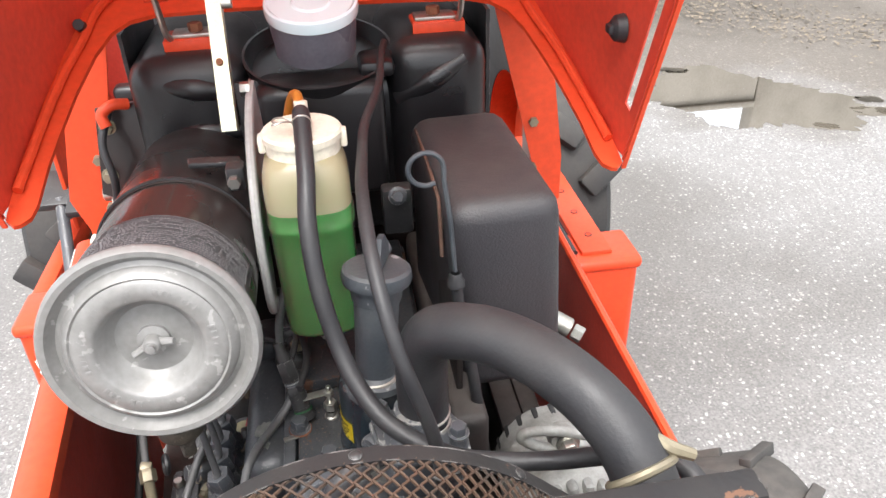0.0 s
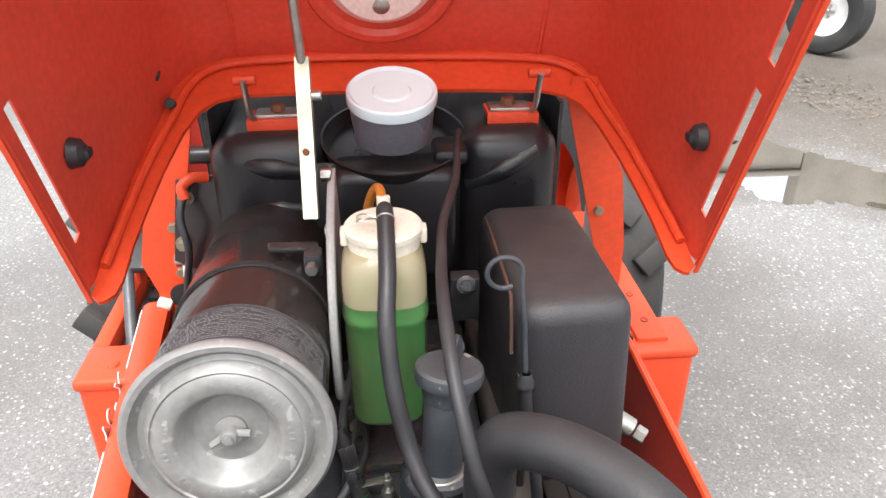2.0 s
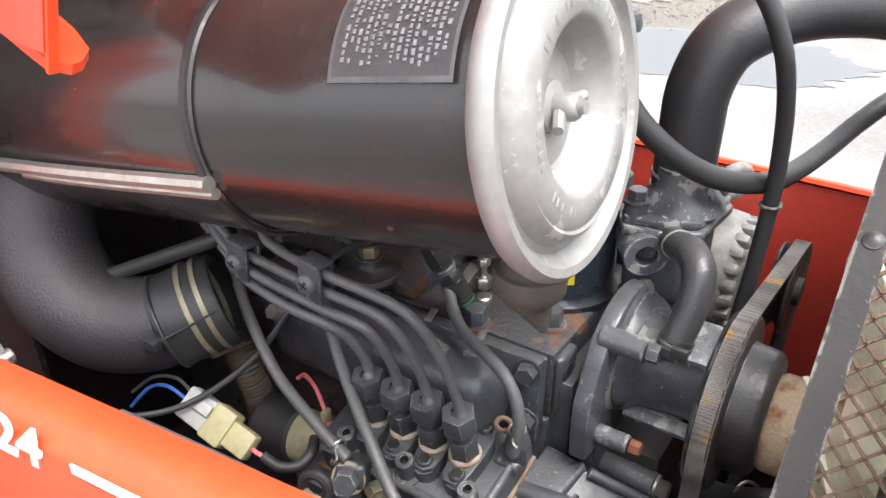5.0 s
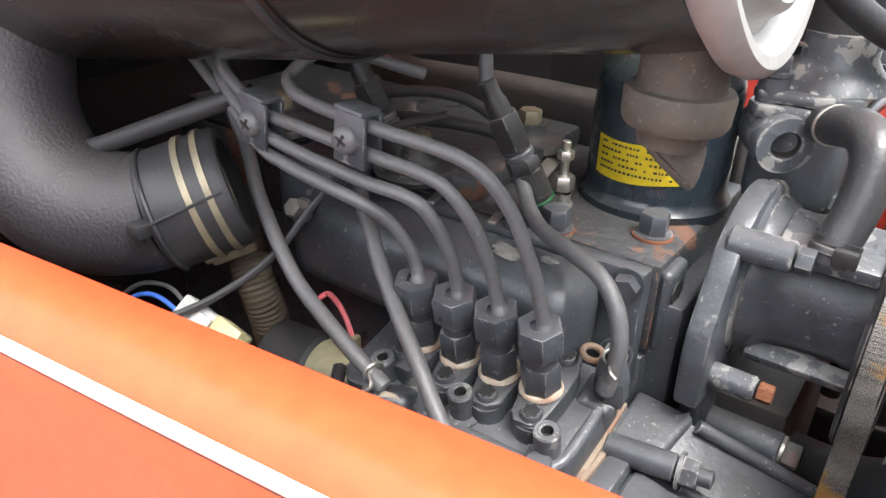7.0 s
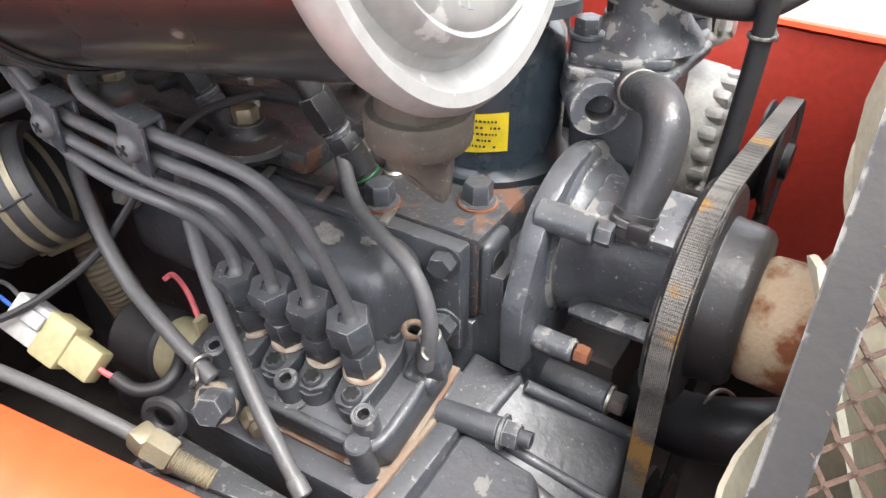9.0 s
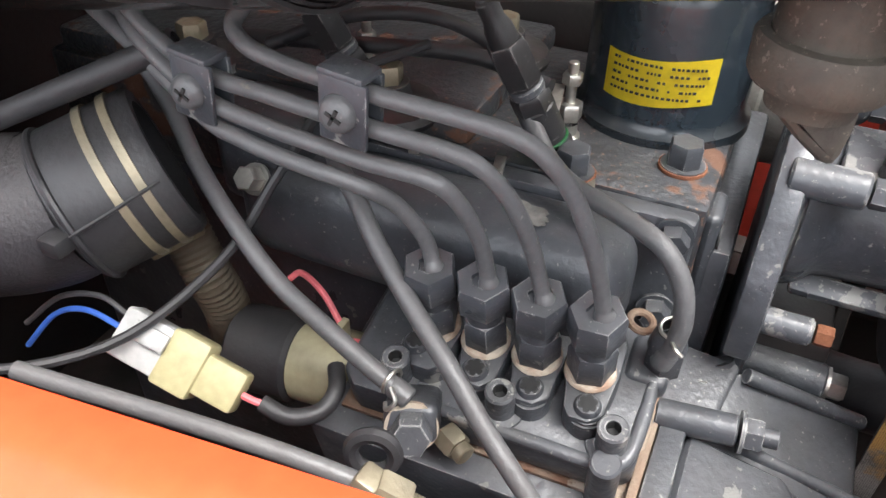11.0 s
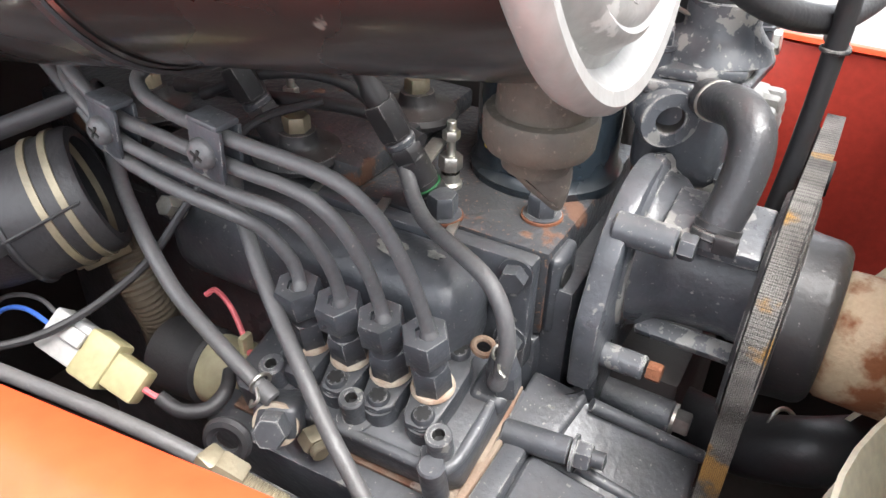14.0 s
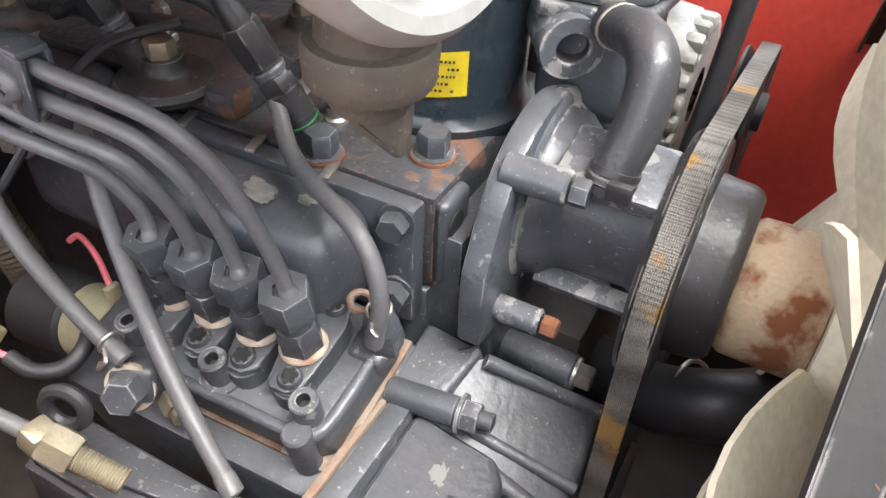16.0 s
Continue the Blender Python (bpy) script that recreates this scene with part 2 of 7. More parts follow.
MESH_STEEL = surface("dark_rusty_mesh_steel", (0.088, 0.050, 0.032), 0.75, dark=(0.040, 0.036, 0.032), scale=22, amount=0.9, bump=0.5, bump_scale=500)
OLIVE_NYLON = surface("aged_olive_nylon", (0.34, 0.31, 0.20), 0.45, 0.1, dark=(0.24, 0.21, 0.13), scale=40, amount=0.7, bump=0.1)
RUSTY_GASKET = surface("rusty_gasket_edge", (0.20, 0.155, 0.115), 0.85, dark=(0.14, 0.062, 0.034), scale=45, amount=0.95, chip=(0.36, 0.31, 0.25), chip_scale=40, chip_at=0.57, bump=0.4, bump_scale=500)
FRAME_BLACK = surface("worn_black_frame", (0.018, 0.0175, 0.019), 0.50, dark=(0.03, 0.027, 0.025), scale=14, amount=0.6, chip=(0.15, 0.075, 0.045), chip_scale=48, chip_at=0.66, spec=0.25, bump=0.12, bump_scale=300, dust=0.08, edge=(0.22, 0.21, 0.20), edge_size=0.0016)
TYRE = surface("tyre_rubber", (0.022, 0.022, 0.023), 0.7, dark=(0.05, 0.047, 0.043), scale=10, amount=0.7, bump=0.25, bump_scale=200, dust=0.35)
BELT = surface("worn_belt_fabric", (0.24, 0.23, 0.21), 0.85, dark=(0.055, 0.05, 0.045), scale=22, amount=0.95, chip=(0.34, 0.19, 0.05), chip_scale=26, chip_at=0.575, chip_soft=0.05, bump=0.9, bump_scale=1400)
BELT_SIDE = surface("belt_rubber", (0.030, 0.028, 0.027), 0.8, scale=40, bump=0.3)
def woven(m, scale=1150.0):
    """Gives a material the fine square weave of rubberised cloth."""
    n, l = m.node_tree.nodes, m.node_tree.links
    p = next(k for k in n if k.type == "BSDF_PRINCIPLED")
    src = p.inputs["Base Color"].links[0].from_socket
    tc, vo, rm = n.new("ShaderNodeTexCoord"), n.new("ShaderNodeTexVoronoi"), n.new("ShaderNodeMapRange")
    vo.inputs["Scale"].default_value, vo.inputs["Randomness"].default_value = scale, 0.2
    rm.inputs["From Min"].default_value, rm.inputs["From Max"].default_value = 0.35, 0.70
    rm.inputs["To Min"].default_value, rm.inputs["To Max"].default_value = 1.25, 0.38
    mx = n.new("ShaderNodeMix")
    mx.data_type, mx.blend_type = "RGBA", "MULTIPLY"
    mx.inputs[0].default_value = 1.0
    l.new(tc.outputs["Object"], vo.inputs["Vector"])
    l.new(vo.outputs["Distance"], rm.inputs["Value"])
    l.new(src, mx.inputs[6])
    l.new(rm.outputs["Result"], mx.inputs[7])
    l.new(mx.outputs[2], p.inputs["Base Color"])


woven(BELT)
GREY_PLATE = surface("grey_painted_plate", (0.36, 0.355, 0.345), 0.42, dark=(0.28, 0.275, 0.265), scale=14, amount=0.6, chip=(0.12, 0.1, 0.09), chip_scale=50, chip_at=0.72, bump=0.1)
CREAM = surface("cream_fan_plastic", (0.76, 0.74, 0.57), 0.42, dark=(0.52, 0.47, 0.35), scale=16, amount=0.7, bump=0.08, dust=0.1)
WHITE_PLASTIC = surface("white_nylon", (0.46, 0.46, 0.455), 0.4, dark=(0.38, 0.37, 0.34), scale=40, amount=0.5, bump=0.08)
YELLOW_PLASTIC = surface("yellowed_nylon", (0.43, 0.39, 0.22), 0.42, dark=(0.34, 0.30, 0.16), scale=50, amount=0.6, bump=0.08)
CAP_PLASTIC = surface("ivory_plastic", (0.74, 0.69, 0.58), 0.42, dark=(0.62, 0.55, 0.42), scale=30, amount=0.6, chip=(0.3, 0.22, 0.14), chip_scale=60, chip_at=0.72, bump=0.08)
BLUEGREY = surface("blue_grey_plastic", (0.038, 0.044, 0.052), 0.48, dark=(0.07, 0.075, 0.08), scale=30, amount=0.8, chip=(0.24, 0.24, 0.24), chip_scale=60, chip_at=0.66, bump=0.25, bump_scale=300, dust=0.15)
BLUE_FILTER = surface("dark_blue_enamel", (0.014, 0.020, 0.026), 0.26, dark=(0.020, 0.025, 0.030), scale=14, amount=0.7, bump=0.08, chip=(0.25, 0.25, 0.25), chip_scale=22, chip_at=0.735, coat=0.4, dust=0.18)
BARE_PATCH = surface("bare_metal_patch", (0.25, 0.245, 0.225), 0.6, 0.1, dark=(0.13, 0.13, 0.12), scale=120, amount=0.8, bump=0.4, bump_scale=600)
YELLOW_LABEL = surface("yellow_label", (0.78, 0.62, 0.03), 0.45, dark=(0.7, 0.52, 0.03), scale=60, amount=0.4, bump=0.02)
LABEL_GREY = surface("dark_grey_label", (0.10, 0.10, 0.105), 0.55, dark=(0.14, 0.13, 0.13), scale=30, amount=0.6, bump=0.03)
LABEL_PALE = surface("pale_label_print", (0.19, 0.185, 0.19), 0.6, scale=60, amount=0.6, bump=0.02)
# Black for print, and for the painted shade of holes, slots and recesses.
INK_AND_SHADE = surface("dark_print_and_hole_shade", (0.02, 0.02, 0.02), 0.6, scale=60, bump=0.0)
WHITE_PAINT = surface("white_paint", (0.78, 0.77, 0.75), 0.4, dark=(0.6, 0.58, 0.55), scale=25, amount=0.5, bump=0.05)
GASKET = surface("tan_gasket", (0.40, 0.345, 0.275), 0.8, dark=(0.20, 0.11, 0.07), scale=90, amount=0.8, bump=0.3, bump_scale=500)
AMBER = surface("amber_tube", (0.45, 0.16, 0.025), 0.35, dark=(0.36, 0.11, 0.02), scale=40, amount=0.6, bump=0.05)
PINK = surface("pink_wire", (0.75, 0.16, 0.18), 0.45, scale=60, bump=0.05)
BLUE_WIRE = surface("blue_wire", (0.05, 0.15, 0.55), 0.45, scale=60, bump=0.05)
GREEN_RING = surface("green_seal", (0.012, 0.10, 0.03), 0.5, scale=60, bump=0.05)
# Disc coloured pale in place of daylight glowing through it.
SALMON = surface("backlit_pale_disc", (0.95, 0.80, 0.72), 0.45, dark=(0.92, 0.72, 0.62), scale=12, amount=0.5, bump=0.06)


def milky(name="milky_plastic", clear=0.14):
    """Aged translucent tank plastic through which the liquid shows."""
    m, n, l, p = nodes_of(name)
    n.remove(p)
    out = n["Material Output"]
    tc = n.new("ShaderNodeTexCoord")
    ns = n.new("ShaderNodeTexNoise")
    ns.inputs["Scale"].default_value = 20
    l.new(tc.outputs["Object"], ns.inputs["Vector"])
    mx = n.new("ShaderNodeMix")
    mx.data_type = "RGBA"
    mx.inputs["A"].default_value, mx.inputs["B"].default_value = (0.76, 0.67, 0.46, 1), (0.66, 0.55, 0.34, 1)
    l.new(ns.outputs["Fac"], mx.inputs["Factor"])
    df, tr, gl, tp = (n.new("ShaderNodeBsdf" + k) for k in ("Diffuse", "Translucent", "Glossy", "Transparent"))
    gl.inputs["Roughness"].default_value = 0.25
    l.new(mx.outputs["Result"], df.inputs["Color"])
    l.new(mx.outputs["Result"], tr.inputs["Color"])
    tp.inputs["Color"].default_value = (0.95, 0.92, 0.78, 1)

    def blend(f, a, b):
        s = n.new("ShaderNodeMixShader")
        s.inputs[0].default_value = f
        l.new(a.outputs[0], s.inputs[1])
        l.new(b.outputs[0], s.inputs[2])
        return s
    body = blend(0.5, df, tr)
    thin = blend(clear, body, tp)
    fr = n.new("ShaderNodeFresnel")
    fr.inputs["IOR"].default_value = 1.45
    top = blend(0.05, thin, gl)
    l.new(fr.outputs[0], top.inputs[0])
    l.new(top.outputs[0], out.inputs["Surface"])
    return m


def liquid():
    m, n, l, p = nodes_of("green_coolant")
    n.remove(p)
    out = n["Material Output"]
    df, tr = n.new("ShaderNodeBsdfDiffuse"), n.new("ShaderNodeBsdfTranslucent")
    for k in (df, tr):
        k.inputs["Color"].default_value = (0.05, 0.74, 0.24, 1)
    s = n.new("ShaderNodeMixShader")
    s.inputs[0].default_value = 0.45
    l.new(df.outputs[0], s.inputs[1])
    l.new(tr.outputs[0], s.inputs[2])
    l.new(s.outputs[0], out.inputs["Surface"])
    return m


def clear_cap():
    m, n, l, p = nodes_of("frosted_clear_plastic")
    p.inputs["Base Color"].default_value = (0.80, 0.93, 0.96, 1)
    p.inputs["Roughness"].default_value = 0.12
    p.inputs["Metallic"].default_value = 0.0
    p.inputs["Coat Weight"].default_value = 0.6
    ns = n.new("ShaderNodeTexNoise")
    ns.inputs["Scale"].default_value = 60
    r = n.new("ShaderNodeMapRange")
    r.inputs["To Min"].default_value, r.inputs["To Max"].default_value = 0.08, 0.3
    l.new(ns.outputs["Fac"], r.inputs["Value"])
    l.new(r.outputs[0], p.inputs["Roughness"])
    return m


def asphalt():
    """Worn asphalt with pale stone chips, stains, damp patches and fine grit."""
    m, n, l, p = nodes_of("worn_asphalt")
    tc = n.new("ShaderNodeTexCoord")

    def noise_tex(scale, detail=5, rough=0.55):
        t = n.new("ShaderNodeTexNoise")
        t.inputs["Scale"].default_value, t.inputs["Detail"].default_value, t.inputs["Roughness"].default_value = scale, detail, rough
        l.new(tc.outputs["Object"], t.inputs["Vector"])
        return t

    def mapped(src, a, b, c=0.0, d=1.0):
        r = n.new("ShaderNodeMapRange")
        for k, v in zip(("From Min", "From Max", "To Min", "To Max"), (a, b, c, d)):
            r.inputs[k].default_value = v
        l.new(src, r.inputs["Value"])
        return r.outputs[0]

    def mixed(f, a, b, blend="MIX"):
        x = n.new("ShaderNodeMix")
        x.data_type, x.blend_type = "RGBA", blend
        for k, v in (("Factor", f), ("A", a), ("B", b)):
            if isinstance(v, (tuple, float, int)):
                x.inputs[k].default_value = v
            else:
                l.new(v, x.inputs[k])
        return x.outputs["Result"]
    grit = noise_tex(170, 4)
    base = mixed(mapped(grit.outputs["Fac"], 0.35, 0.65), (0.158, 0.153, 0.150, 1), (0.272, 0.263, 0.254, 1))
    stain = noise_tex(1.3, 6)
    base = mixed(mapped(stain.outputs["Fac"], 0.45, 0.75, 0.0, 0.5), base, (0.19, 0.182, 0.172, 1))
    warp = noise_tex(30, 2)
    wm = n.new("ShaderNodeVectorMath")
    wm.operation = "MULTIPLY_ADD"
    wm.inputs[1].default_value = (0.02, 0.02, 0.02)
    l.new(warp.outputs["Color"], wm.inputs[0])
    l.new(tc.outputs["Object"], wm.inputs[2])
    for size, cut, tone in ((62, 0.20, (0.47, 0.455, 0.43, 1)), (115, 0.24, (0.38, 0.37, 0.355, 1)), (38, 0.13, (0.52, 0.505, 0.485, 1))):
        v = n.new("ShaderNodeTexVoronoi")
        v.inputs["Scale"].default_value, v.inputs["Randomness"].default_value = size, 1.0
        l.new(wm.outputs[0], v.inputs["Vector"])
        sep = n.new("ShaderNodeSeparateColor")
        l.new(v.outputs["Color"], sep.inputs[0])
        pick = n.new("ShaderNodeMath")
        pick.operation = "GREATER_THAN"
        pick.inputs[1].default_value = 0.70
        l.new(sep.outputs[0], pick.inputs[0])
        near = mapped(v.outputs["Distance"], cut, cut + 0.09, 1.0, 0.0)
        both = n.new("ShaderNodeMath")
        both.operation = "MULTIPLY"
        l.new(near, both.inputs[0])
        l.new(pick.outputs[0], both.inputs[1])
        base = mixed(both.outputs[0], base, tone)
    damp = noise_tex(0.55, 5)
    wet = mapped(damp.outputs["Fac"], 0.47, 0.60)
    base = mixed(wet, base, mixed(1.0, base, (0.62, 0.60, 0.57, 1), "MULTIPLY"))
    # wet, muddy strip towards the paving edge
    edge_ = n.new("ShaderNodeVectorMath")
    edge_.operation = "DOT_PRODUCT"
    edge_.inputs[1].default_value = (1, 1, 0)
    l.new(tc.outputs["Object"], edge_.inputs[0])
    ragged = noise_tex(1.1, 7, 0.62)
    total = n.new("ShaderNodeMath")
    total.operation = "MULTIPLY_ADD"
    total.inputs[1].default_value = 3.2
    l.new(ragged.outputs["Fac"], total.inputs[0])
    l.new(edge_.outputs["Value"], total.inputs[2])
    muddy = mapped(total.outputs[0], 5.9, 6.7)
    base = mixed(mapped(total.outputs[0], 5.9, 6.7, 0.0, 0.75), base, mixed(1.0, base, (0.47, 0.40, 0.315, 1), "MULTIPLY"))
    l.new(base, p.inputs["Base Color"])
    dry = mapped(damp.outputs["Fac"], 0.46, 0.60, 0.8, 0.38)
    rr = n.new("ShaderNodeMix")
    rr.inputs["B"].default_value = 0.62
    l.new(muddy, rr.inputs["Factor"])
    l.new(dry, rr.inputs["A"])
    l.new(rr.outputs["Result"], p.inputs["Roughness"])
    bp = n.new("ShaderNodeBump")
    bp.inputs["Strength"].default_value, bp.inputs["Distance"].default_value = 0.5, 0.004
    l.new(grit.outputs["Fac"], bp.inputs["Height"])
    l.new(bp.outputs[0], p.inputs["Normal"])
    return m


def water(name="standing_water", tint=(0.74, 0.71, 0.66), ior=4.0):
    m, n, l, p = nodes_of(name)
    n.remove(p)
    out = n["Material Output"]
    tp, gl = n.new("ShaderNodeBsdfTransparent"), n.new("ShaderNodeBsdfGlossy")
    tp.inputs["Color"].default_value = (*tint, 1)
    gl.inputs["Roughness"].default_value = 0.02
    lw = n.new("ShaderNodeFresnel")
    lw.inputs["IOR"].default_value = ior
    s = n.new("ShaderNodeMixShader")
    l.new(lw.outputs[0], s.inputs[0])
    l.new(tp.outputs[0], s.inputs[1])
    l.new(gl.outputs[0], s.inputs[2])
    l.new(s.outputs[0], out.inputs["Surface"])
    return m


MILKY, MILKY_WET, COOLANT, CLEAR, ASPHALT, WATER = milky(), milky("wetted_milky_plastic", 0.84), liquid(), clear_cap(), asphalt(), water()
OLIVE_WALL = surface("olive_render", (0.26, 0.235, 0.195), 0.85, dark=(0.19, 0.17, 0.14), scale=2.0, amount=0.8, bump=0.3, bump_scale=40)
PAVER = surface("grey_concrete_paver", (0.24, 0.23, 0.21), 0.75, dark=(0.17, 0.16, 0.15), scale=9, amount=0.8, bump=0.4, bump_scale=160)
LEAF = surface("dry_leaf_litter", (0.26, 0.215, 0.155), 0.8, dark=(0.13, 0.10, 0.07), scale=60, amount=0.9, bump=0.1)
DARK_FLOOR = surface("oily_dark_steel", (0.020, 0.018, 0.018), 0.6, dark=(0.04, 0.022, 0.018), scale=10, amount=0.7, bump=0.2, dust=0.25)

# ---------- mesh helpers ----------
ORIGIN, PLACE = {}, Matrix()


def placing(dx=0.0, dy=0.0, dz=0.0, lean=0.0, turn=0.0, pivot=(0, 0, 0)):
    """Sets where the assemblies that follow stand: moved, leant about y and turned about z at a pivot."""
    global PLACE
    p = Matrix.Translation(pivot)
    PLACE = Matrix.Translation((dx, dy, dz)) @ p @ pose(0, 0, 0, 0, lean, turn) @ p.inverted()


def thing(name, at, label, category, group="", kind=""):
    at = PLACE @ Vector(at)
    ob = new(name)
    ob.empty_display_size = 0.02
    ob.location = at
    ORIGIN[ob] = Vector(at)
    return tagged(ob, label, category, group, kind)


def mesh_of(name, bm, material, origin=(0, 0, 0), smooth=38):
    bmesh.ops.recalc_face_normals(bm, faces=bm.faces[:])
    bmesh.ops.transform(bm, matrix=Matrix.Translation(-Vector(origin)) @ PLACE, verts=bm.verts[:])
    me = bpy.data.meshes.new(name)
    bm.to_mesh(me)
    bm.free()
    me.materials.append(material)
    if smooth:
        me.shade_smooth()
        me.set_sharp_from_angle(angle=radians(smooth))
    return me


def part(name, bm, material, parent, label="", kind="", smooth=38):
    """One mesh, given in world places, under a thing or a part."""
    o = ORIGIN[parent]
    ob = new(name, mesh_of(name, bm, material, o, smooth))
    ob.parent = parent
    ORIGIN[ob] = o
    return tagged(ob, label, "", "", kind)


def solo(name, bm, material, at, label, category, group="", kind="", smooth=38):
    at = PLACE @ Vector(at)
    ob = new(name, mesh_of(name, bm, material, at, smooth))
    ob.location = at
    ORIGIN[ob] = Vector(at)
    return tagged(ob, label, category, group, kind)


def B():
    return bmesh.new()


def join(bm, other, m=None):
    m = m or Matrix()
    vs = [bm.verts.new(m @ v.co) for v in other.verts]
    other.verts.index_update()
    for f in other.faces:
        bm.faces.new([vs[v.index] for v in f.verts])
    other.free()
    return bm


def axis_frame(at, axis, spin=0):
    z = Vector(axis).normalized()
    q = z.to_track_quat("Z", "Y")
    return Matrix.Translation(at) @ q.to_matrix().to_4x4() @ Matrix.Rotation(radians(spin), 4, "Z")


def box(bm, c, s, bevel=0.0, m=None, seg=2):
    t = B()
    bmesh.ops.create_cube(t, size=1)
    bmesh.ops.scale(t, vec=s, verts=t.verts[:])
    if bevel:
        bmesh.ops.bevel(t, geom=t.edges[:], offset=bevel, segments=seg, profile=0.5, affect="EDGES")
    return join(bm, t, Matrix.Translation(c) @ (m or Matrix()))


def boxed(bm, lo, hi, bevel=0.0, seg=2):
    lo, hi = Vector(lo), Vector(hi)
    return box(bm, (lo + hi) / 2, hi - lo, bevel, None, seg)


def lathe(bm, profile, at, axis=(0, 0, 1), seg=32, spin=0, closed=False):
    """Turns (radius, height) pairs about an axis; radius 0 closes an end."""
    m = axis_frame(at, axis, spin)
    rings = []
    for r, h in profile:
        if r < 1e-6:
            rings.append([bm.verts.new(m @ Vector((0, 0, h)))])
        else:
            rings.append([bm.verts.new(m @ Vector((r * math.cos(a), r * math.sin(a), h))) for a in (2 * math.pi * i / seg for i in range(seg))])
    pairs = list(zip(rings, rings[1:]))
    if closed:
        pairs.append((rings[-1], rings[0]))
    for a, b in pairs:
        for i in range(seg):
            j = (i + 1) % seg
            if len(a) == 1 and len(b) > 1:
                bm.faces.new((a[0], b[j], b[i]))
            elif len(b) == 1 and len(a) > 1:
                bm.faces.new((a[i], a[j], b[0]))
            elif len(a) > 1:
                bm.faces.new((a[i], a[j], b[j], b[i]))
    return bm


def rod(bm, a, b, r, seg=16, chamfer=0.0):
    a, b = Vector(a), Vector(b)
    h = (b - a).length
    c = chamfer or min(r, h) * 0.12
    return lathe(bm, [(0, 0), (r - c, 0), (r, c), (r, h - c), (r - c, h), (0, h)], a, b - a, seg)


def hexa(bm, a, b, af, spin=0):
    """A hexagon bar with chamfered ends, af across the flats."""
    a, b = Vector(a), Vector(b)
    h, r = (b - a).length, af / math.sqrt(3)
    return lathe(bm, [(0, 0), (r * 0.93, 0), (r, h * 0.1), (r, h * 0.88), (r * 0.9, h), (0, h)], a, b - a, 6, spin)


def spline(pts, steps=6):
    p = [Vector(q) for q in pts]
    p = [2 * p[0] - p[1]] + p + [2 * p[-1] - p[-2]]
    out = []
    for i in range(1, len(p) - 2):
        for k in range(steps):
            t = k / steps
            a, b, c, d = p[i - 1:i + 3]
            out.append(0.5 * ((2 * b) + (c - a) * t + (2 * a - 5 * b + 4 * c - d) * t * t + (3 * b - a - 3 * c + d) * t ** 3))
    out.append(p[-2])
    return out


def tube(bm, pts, r, seg=12, steps=6, cap=True, curve=True):
    """A round tube along smoothed points; r is one radius or one for each point."""
    n0 = len(pts)
    path = spline(pts, steps) if curve else [Vector(q) for q in pts]
    n = len(path)
    if isinstance(r, (int, float)):
        rad = [r] * n
    else:
        rad = [float(v) for v in np.interp(np.linspace(0, n0 - 1, n), range(n0), r)]
    up = None
    rings = []
    for i, q in enumerate(path):
        d = (path[min(i + 1, n - 1)] - path[max(i - 1, 0)]).normalized()
        if up is None:
            up = d.orthogonal().normalized()
        up = (up - d * up.dot(d)).normalized()
        side = d.cross(up)
        rings.append([bm.verts.new(q + rad[i] * (math.cos(a) * up + math.sin(a) * side)) for a in (2 * math.pi * k / seg for k in range(seg))])
    for a, b in zip(rings, rings[1:]):
        for k in range(seg):
            j = (k + 1) % seg
            bm.faces.new((a[k], a[j], b[j], b[k]))
    if cap:
        bm.faces.new(rings[0][::-1])
        bm.faces.new(rings[-1])
    return bm


def ring(bm, at, axis, r, wire, seg=32, width=None):
    """A round ring; with width, a flat band."""
    if width is None:
        prof = [(r + wire * math.cos(a), wire * math.sin(a)) for a in (2 * math.pi * k / 8 for k in range(8))]
    else:
        prof = [(r, -width / 2), (r + wire, -width / 2), (r + wire, width / 2), (r, width / 2)]
    return lathe(bm, prof, at, axis, seg, closed=True)


def prism(bm, outline, depth, m, bevel=0.0):
    """A flat outline (x, y) pushed to a depth along z, then placed by m."""
    t = B()
    vs = [t.verts.new((x, y, 0)) for x, y in outline]
    f = t.faces.new(vs)
    got = bmesh.ops.extrude_face_region(t, geom=[f])
    bmesh.ops.translate(t, verts=[v for v in got["geom"] if isinstance(v, bmesh.types.BMVert)], vec=(0, 0, depth))
    if bevel:
        bmesh.ops.bevel(t, geom=t.edges[:], offset=bevel, segments=2, profile=0.5, affect="EDGES")
    return join(bm, t, m)


def basis(at, x, y):
    """A placement whose x and y run along the given directions."""
    x = Vector(x).normalized()
    z = x.cross(Vector(y)).normalized()
    y = z.cross(x)
    return Matrix.Translation(at) @ Matrix((x, y, z)).transposed().to_4x4()


